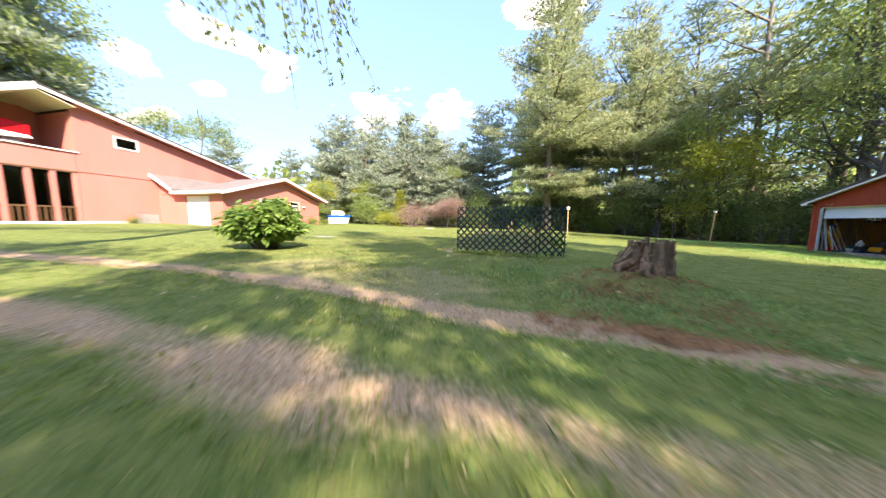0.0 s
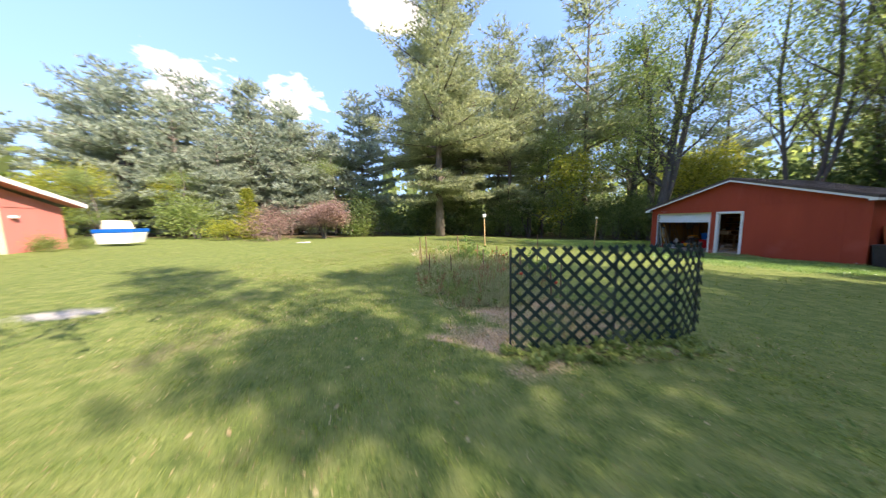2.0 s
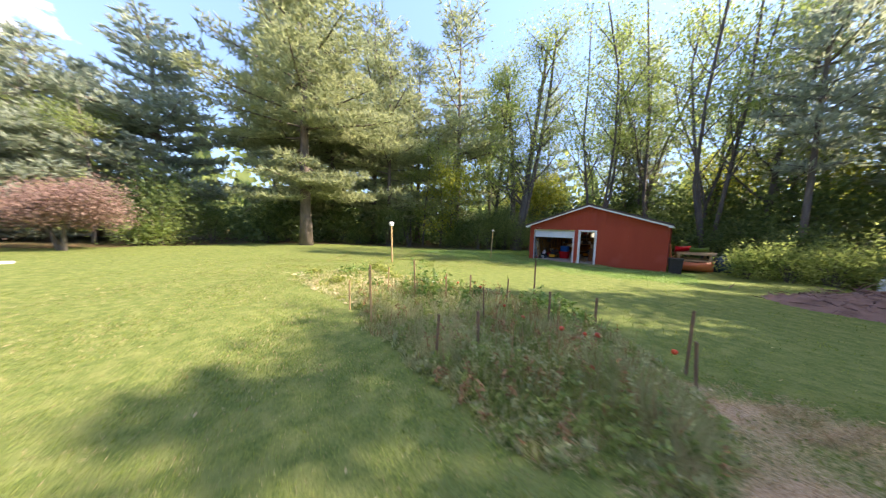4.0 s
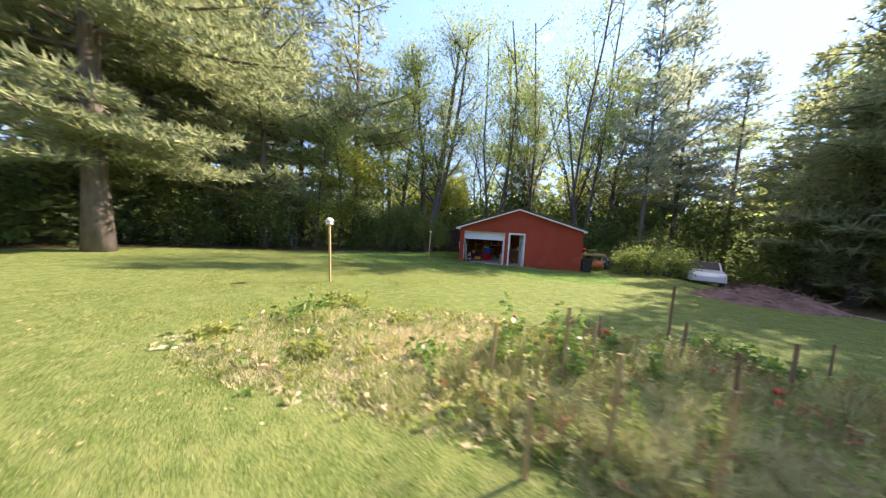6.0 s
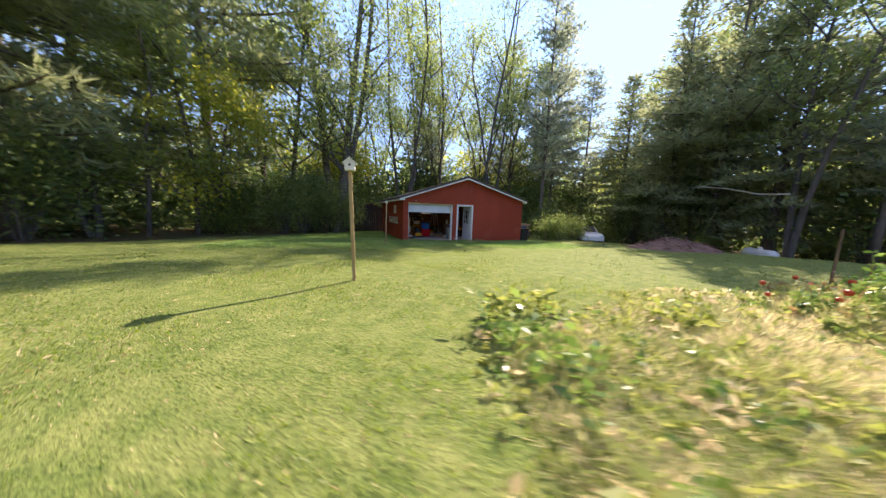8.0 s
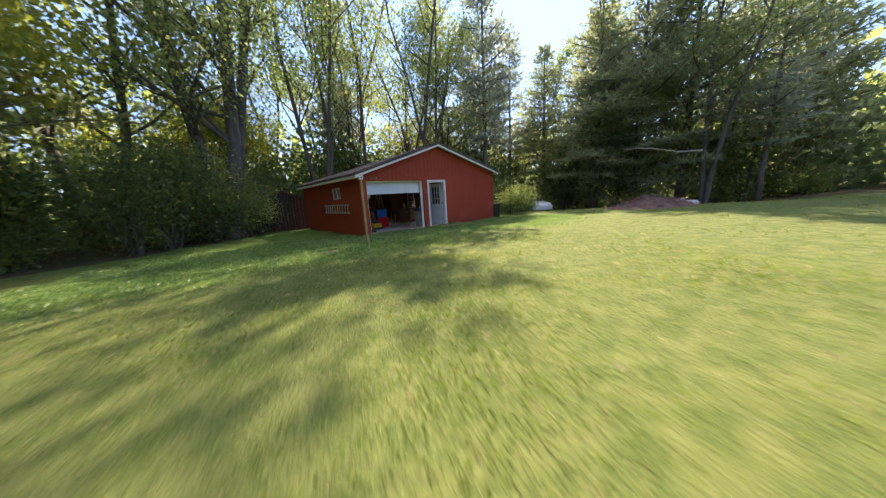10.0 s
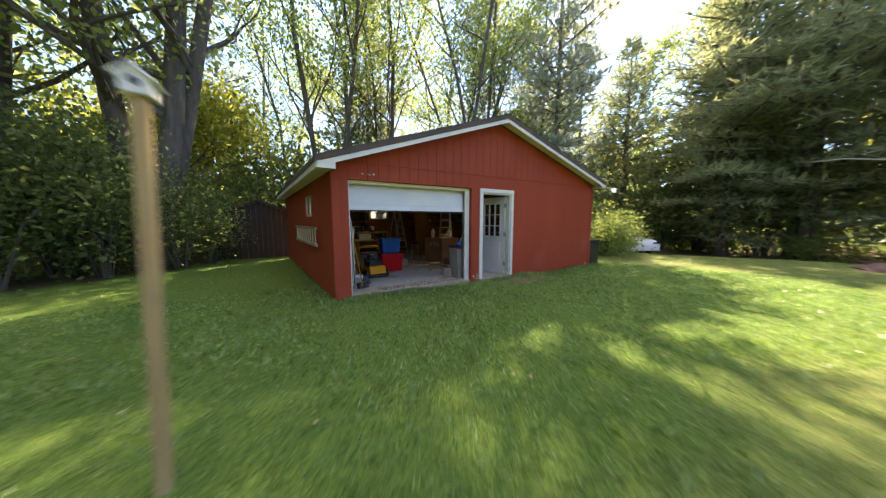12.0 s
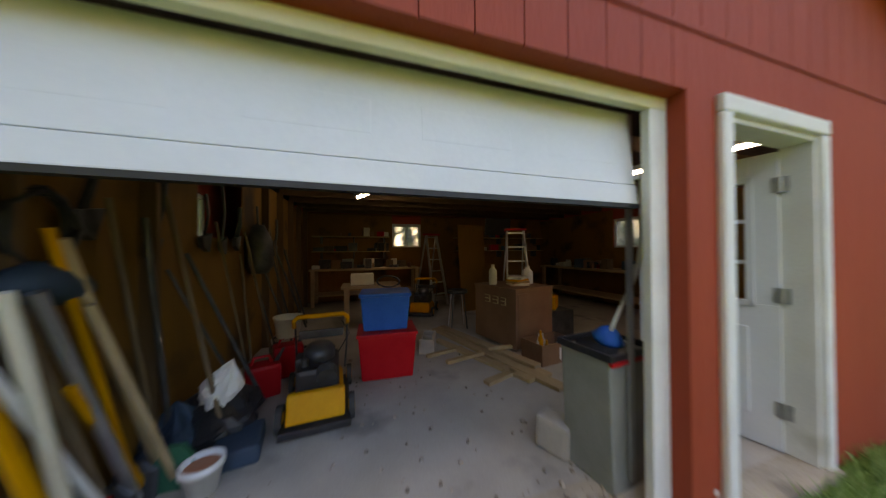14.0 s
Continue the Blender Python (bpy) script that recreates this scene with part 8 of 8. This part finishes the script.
# back of the garage: benches, shelves, ladders, boards
def bench(x0, y0, x1, y1, h, label):
    t = thing("workbench", label, "workbench", at=pose(0, 0, FL))
    part("top", Geo().box(x0, y0, h - 0.05, x1, y1, h), LUMBER, t, bevel=0.006)
    part("shelf", Geo().box(x0 + 0.05, y0 + 0.05, 0.25, x1 - 0.05, y1, 0.28), LUMBER, t)
    for x in (x0 + 0.04, x1 - 0.12):
        for y in (y0 + 0.03, y1 - 0.1):
            part("leg", Geo().box(x, y, 0, x + 0.08, y + 0.08, h - 0.05), LUMBER, t)


bench(-2.9, GD - 0.85, -0.2, GD - 0.15, 0.92, "long cluttered wooden workbench along the back wall")
bench(3.45, 2.0, 4.20, 5.8, 0.90, "cluttered wooden workbench along the side wall")
for z in (1.35, 1.75):
    sh = thing("wall_shelf", "plywood wall shelf with jars and boxes", "shelf", "wall shelves", at=pose(0, 0, 0))
    part("board", Geo().box(-2.9, GD - 0.42, z, -0.95, GD - 0.14, z + 0.025), LUMBER, sh)
    for x in (-2.7, -1.9, -1.1):
        part("bracket", Geo().box(x, GD - 0.40, z - 0.18, x + 0.03, GD - 0.14, z), STEEL_DARK, sh)
    sh = thing("wall_shelf", "plywood wall shelf with jars and boxes", "shelf", "wall shelves", at=pose(0, 0, 0))
    part("board", Geo().box(1.0, GD - 0.42, z, 4.1, GD - 0.14, z + 0.025), LUMBER, sh)
    for x in (1.2, 2.5, 3.8):
        part("bracket", Geo().box(x, GD - 0.40, z - 0.18, x + 0.03, GD - 0.14, z), STEEL_DARK, sh)
rt = random.Random(9)
spots = [(rt.uniform(-2.85, -1.0), GD - 0.28, rt.choice((1.375, 1.775))) for _ in range(22)] + [(rt.uniform(1.05, 4.05), GD - 0.28, rt.choice((1.375, 1.775))) for _ in range(22)]
spots += [(rt.uniform(-2.8, -0.3), GD - rt.uniform(0.3, 0.75), FL + 0.92) for _ in range(26)] + [(rt.uniform(3.55, 4.1), rt.uniform(2.1, 5.7), FL + 0.90) for _ in range(30)]
for k, (x, y, z) in enumerate(spots):
    m_ = rt.choice((CREAM, STEEL_DARK, BLACK, STEEL_DARK, CARDBOARD, CARDBOARD, TARP_BLUE, TOOL_WOOD, STEEL_DARK, RED_PLASTIC, PALE_BOARD))
    if k % 3:
        w_, d_, h_ = rt.uniform(0.06, 0.16), rt.uniform(0.06, 0.12), rt.uniform(0.06, 0.24)
        solid("supply_box", Geo().box(-w_, -d_, 0, w_, d_, h_), m_, "small box of supplies among the workshop clutter", "box", "workshop clutter", bevel=0.006, m=pose(x, y, z, 0, 0, rt.uniform(-30, 30)))
    else:
        r_ = rt.uniform(0.03, 0.07)
        solid("can", Geo().spin([(r_, 0), (r_, r_ * 2.4), (r_ * 0.9, r_ * 2.5)], 14), m_, "paint can among the workshop clutter", "can", "workshop clutter", smooth=False, m=pose(x, y, z))


def step_ladder(x, y, turn, h):
    t = thing("step_ladder", "aluminium step ladder standing at the back", "ladder", at=pose(x, y, FL, 0, 0, turn))
    for s in (-1, 1):
        part("front_rail", Geo().bar((s * 0.24, -0.35, 0), (s * 0.16, 0.0, h), 0.03, 0.06), ALU, t)
        part("back_rail", Geo().bar((s * 0.22, 0.40, 0), (s * 0.16, 0.02, h), 0.025, 0.04), ALU, t)
    k = 0.28
    while k < h:
        f = k / h
        part("step", Geo().box(-0.24 + 0.07 * f, -0.35 + 0.35 * f - 0.04, k, 0.24 - 0.07 * f, -0.35 + 0.35 * f + 0.05, k + 0.025), ALU, t)
        k += 0.28
    part("cap", Geo().box(-0.2, -0.1, h - 0.01, 0.2, 0.1, h + 0.03), RED_PLASTIC, t)


step_ladder(0.0, 5.6, 25, 1.75)
step_ladder(1.25, 3.75, -20, 1.75)
solid("plywood_sheet", Geo().box(-0.35, -0.01, 0, 0.35, 0.01, 1.95), PLY, "plywood sheet standing upright in the garage", "board", m=pose(0.75, 4.6, FL, -6, 0, 8))
solid("dark_screen", Geo().box(-0.32, -0.03, 0, 0.32, 0.03, 0.42), BLACK, "dark flat screen hanging above the shelves", "screen", bevel=0.01, m=pose(1.55, 5.0, 1.75, 8, 0, -10))
tbl = thing("work_table", "small table with an old mower engine on it", "table", at=pose(-1.55, 4.2, FL))
part("top", Geo().box(-0.5, -0.35, 0.70, 0.5, 0.35, 0.74), LUMBER, tbl)
for x in (-0.45, 0.38):
    for y in (-0.3, 0.23):
        part("leg", Geo().box(x, y, 0, x + 0.07, y + 0.07, 0.70), LUMBER, tbl)
solid("clear_box", Geo().box(-0.2, -0.14, 0, 0.2, 0.14, 0.2), CREAM, "translucent plastic box on the table", "box", bevel=0.02, m=pose(-1.7, 4.2, FL + 0.74))
solid("steering_ring", Geo().tube([(0.2 * math.cos(a * 0.393), 0.2 * math.sin(a * 0.393), 0) for a in range(17)], 0.016, 8, False), BLACK, "black steering wheel lying on the table", "wheel", m=pose(-1.25, 4.0, FL + 0.80, 24, 0, 0))
ch = thing("stool", "dark metal stool with white legs", "stool", at=pose(-0.1, 3.5, FL))
part("seat", Geo().spin([(0.17, 0.60), (0.18, 0.62), (0.17, 0.66)], 16), BLACK, ch)
for a in (0.6, 2.2, 3.8, 5.3):
    part("leg", Geo().tube([(0.13 * math.cos(a), 0.13 * math.sin(a), 0.6), (0.2 * math.cos(a), 0.2 * math.sin(a), 0)], 0.011, 6), ALU if a < 3 else STEEL_DARK, ch)
saw = thing("chainsaw", "yellow and black chainsaw on a crate", "saw", at=pose(1.05, 2.5, FL + 0.45, 0, 0, 40))
part("saw_body", Geo().box(-0.14, -0.09, 0, 0.14, 0.09, 0.2), YELLOW, saw, bevel=0.02)
part("saw_handle", Geo().tube([(-0.12, 0, 0.18), (-0.1, 0, 0.30), (0.08, 0, 0.30), (0.12, 0, 0.2)], 0.014, 8), BLACK, saw)
part("saw_bar", Geo().box(0.14, -0.01, 0.05, 0.5, 0.01, 0.13), METAL, saw)
solid("dark_crate", Geo().box(-0.25, -0.2, 0, 0.25, 0.2, 0.45), STEEL_DARK, "dark crate beneath the chainsaw", "crate", bevel=0.01, m=pose(1.05, 2.5, FL))
solid("hung_hose", Geo().tube([(-0.30 + 0.06 * math.sin(k * 0.5), 0.17 + 0.02 * k, 1.55 - 0.085 * k) for k in range(9)] + [(-0.25, 0.36, 0.80), (-0.16, 0.36, 0.78)], 0.012, 8), PAPER, "pale hose hanging inside the door post", "hose", smooth=True)
solid("hung_jacket", Geo().spin([(0.10, 0), (0.16, 0.1), (0.15, 0.4), (0.06, 0.6)], 10), STEEL_DARK, "dark jacket hanging on the wall", "jacket", smooth=True, m=pose(INX + 0.12, 2.95, 1.1))

# lit tube lamps under the joists
for x, y, turn, half in ((-1.68, 3.75, 114, 0.24), (1.56, 0.95, 100, 0.6)):
    lp = thing("tube_lamp", "lit fluorescent tube lamp hanging under the joists", "lamp", "tube lamps", at=pose(x, y, 2.30, 0, 0, turn))
    part("housing", Geo().box(-half - 0.02, -0.06, 0.02, half + 0.02, 0.06, 0.07), WHITE, lp)
    part("tube", Geo().tube([(-half, 0, 0.0), (half, 0, 0.0)], 0.018, 10), TUBE, lp, "glowing tube")

# crumbs of concrete, grit and scraps lying on the apron and floor
r = np.random.default_rng(401)
CRUMB = mat("concrete_crumbs", (0.15, 0.11, 0.08), (0.40, 0.33, 0.26), 0.95, 6, 40, 0.2, island=0.9)
n_ = 620
cx = r.uniform(-2.45, -0.45, n_)
cy = np.where(r.random(n_) < 0.75, r.normal(0.20, 0.09, n_), r.uniform(0.0, 2.6, n_))
sz = r.uniform(0.004, 0.013, n_) * np.where(r.random(n_) < 0.08, 1.8, 1.0)
th_ = r.uniform(0, 6.28, n_)
unit_box = np.array([(-1, -1, 0), (1, -0.8, 0), (0.9, 1, 0), (-1, 0.8, 0), (-0.6, -0.5, 1), (0.6, -0.6, 0.8), (0.5, 0.6, 1), (-0.6, 0.5, 0.9)])
vv = unit_box[None] * (sz[:, None] * r.uniform(0.7, 1.4, (n_, 3)))[:, None, :]
rx_ = vv[..., 0] * np.cos(th_)[:, None] - vv[..., 1] * np.sin(th_)[:, None]
ry_ = vv[..., 0] * np.sin(th_)[:, None] + vv[..., 1] * np.cos(th_)[:, None]
vv = np.stack([rx_ + cx[:, None], ry_ + cy[:, None], vv[..., 2] + np.where(cy < 0.38, 0.0255, FL + 0.001)[:, None]], 2)
box_f = np.array([(0, 3, 2, 1), (4, 5, 6, 7), (0, 1, 5, 4), (1, 2, 6, 5), (2, 3, 7, 6), (3, 0, 4, 7)])
ff = (np.arange(n_)[:, None, None] * 8 + box_f[None]).reshape(-1, 4)
tagged(new("concrete_crumbs", mesh_np("concrete_crumbs", vv.reshape(-1, 3), ff, CRUMB, 4)), "loose crumbs of concrete and grit on the garage threshold", "grit", kind="stuff")

# ---------- shingles of the garage roof ----------
courses(rf, EX0 - 0.02, ez0 + 0.06 + RT, PX, PEAK + 0.06 + RT, -OV_F - 0.045, GD + OV_F + 0.03, SHINGLE, 28, 0.92, slant=SK)
courses(rf, EX1 + 0.02, ez1 + 0.06 + RT, PX, PEAK + 0.06 + RT, -OV_F - 0.045, GD + OV_F + 0.03, SHINGLE, 28, 0.92)

# ---------- grass ----------
def grass(name, label, seed, count, sampler, h0, h1, material, width=0.010, flop=0.55):
    r = np.random.default_rng(seed)
    x, y = sampler(r, count)
    keep = (weight_at(LITTER, x, y) < 0.5) & ~((x > GX0 - 0.03 - SK * np.clip(y, 0, GD)) & (x < GX1 + 0.03) & (y > -0.03) & (y < GD + 0.03)) & ~((x > GO[0] - 0.15) & (x < GO[1] + 0.15) & (y > -0.03) & (y < 0.1)) & ~((x > -0.1) & (x < 1.15) & (y > -0.09) & (y < 0.1))
    bare = np.maximum(weight_at(DIRT, x, y), weight_at(GRAVEL, x, y))
    keep &= r.random(len(x)) > bare * 1.25
    keep &= (y > -32.3)
    x, y = x[keep], y[keep]
    n_ = len(x)
    root = np.stack([x, y, gz(x, y) - 0.006 - 0.035 * weight_at(w_rut, x, y)], 1)
    way = unit(np.stack([r.normal(0, flop, n_), r.normal(0, flop, n_), np.ones(n_)], 1))
    side = unit(np.cross(way, r.normal(0, 1, (n_, 3))))
    tall = r.uniform(h0, h1, n_) * (0.8 + 0.5 * np.clip(wob(x, y, 1.2), -0.6, 1))
    v, f = blades(root, way, side, tall, width * r.uniform(0.7, 1.4, n_))
    tagged(new(name, mesh_np(name, v, f, material)), label, "grass", kind="stuff")


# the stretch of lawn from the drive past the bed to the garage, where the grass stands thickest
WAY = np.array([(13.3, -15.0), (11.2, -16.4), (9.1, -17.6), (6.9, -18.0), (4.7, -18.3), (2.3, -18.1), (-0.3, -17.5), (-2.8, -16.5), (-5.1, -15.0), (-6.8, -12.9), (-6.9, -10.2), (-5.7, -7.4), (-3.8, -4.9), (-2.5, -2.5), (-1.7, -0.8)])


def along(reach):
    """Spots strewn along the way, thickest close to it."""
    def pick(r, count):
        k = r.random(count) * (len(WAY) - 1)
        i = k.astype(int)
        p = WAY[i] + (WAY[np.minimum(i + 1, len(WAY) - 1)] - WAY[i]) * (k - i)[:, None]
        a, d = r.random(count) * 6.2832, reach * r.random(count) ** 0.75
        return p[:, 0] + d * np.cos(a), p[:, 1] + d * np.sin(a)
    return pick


def yard(x0, y0, x1, y1):
    return lambda r, count: (r.uniform(x0, x1, count), r.uniform(y0, y1, count))


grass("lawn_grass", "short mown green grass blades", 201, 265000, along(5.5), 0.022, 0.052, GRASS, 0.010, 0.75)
grass("far_grass", "mown grass further out on the lawn", 202, 82000, yard(-19, -31, 14, 4), 0.025, 0.055, GRASS, 0.018, 0.75)
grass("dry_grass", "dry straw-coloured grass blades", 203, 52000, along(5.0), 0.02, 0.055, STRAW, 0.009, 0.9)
def lush_spots(r, count):
    x, y = r.uniform(-10.5, 5.5, count), r.uniform(-8.0, 1.5, count)
    k = r.random(count) < weight_at(LUSH, x, y)
    return x[k], y[k]


grass("lush_grass", "longer lush green grass before the garage", 206, 85000, lush_spots, 0.035, 0.105, GRASS_LUSH, 0.017, 0.95)
grass("green_patches", "fresh green grass patches round the stump", 207, 7000, lambda r, c: tuple(np.array([(10.5, -13.9), (11.3, -13.3), (10.0, -12.6), (11.6, -12.6), (11.9, -14.6), (9.0, -14.6)])[r.integers(0, 6, c)].T + r.normal(0, 0.33, (2, c))), 0.03, 0.085, GRASS_LUSH, 0.012, 0.8)
grass("dry_patch", "patch of dry yellowed grass by the side door", 208, 3200, lambda r, c: (r.normal(0.95, 0.36, c), r.normal(-0.55, 0.15, c)), 0.03, 0.08, STRAW, 0.011, 1.2)
grass("wall_grass", "longer grass along the garage wall", 204, 5000, lambda r, c: (r.uniform(GX0 - 0.2, GX1 + 0.2, c), r.uniform(-0.3, -0.02, c)), 0.05, 0.15, GRASS_LUSH, 0.010, 0.4)

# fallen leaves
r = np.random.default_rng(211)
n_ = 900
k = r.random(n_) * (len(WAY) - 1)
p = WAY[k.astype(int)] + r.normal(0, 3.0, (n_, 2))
ok = ~((p[:, 0] > GX0 - 0.1) & (p[:, 0] < GX1 + 0.1) & (p[:, 1] > -0.1))
p = p[ok]
root = np.stack([p[:, 0], p[:, 1], gz(p[:, 0], p[:, 1]) + 0.045], 1)
way = unit(r.normal(0, 1, root.shape) * np.array([1, 1, 0.2]))
ln = r.uniform(0.025, 0.055, len(root))
v, f = leaf_quads(root, way, unit(np.cross(way, np.array([0, 0, 1.0]) + r.normal(0, 0.3, root.shape))), ln, ln * 0.55, 0.1)
tagged(new("fallen_leaves", mesh_np("fallen_leaves", v, f, STRAW, 4)), "scattered dry fallen leaves on the lawn", "leaves", kind="stuff")
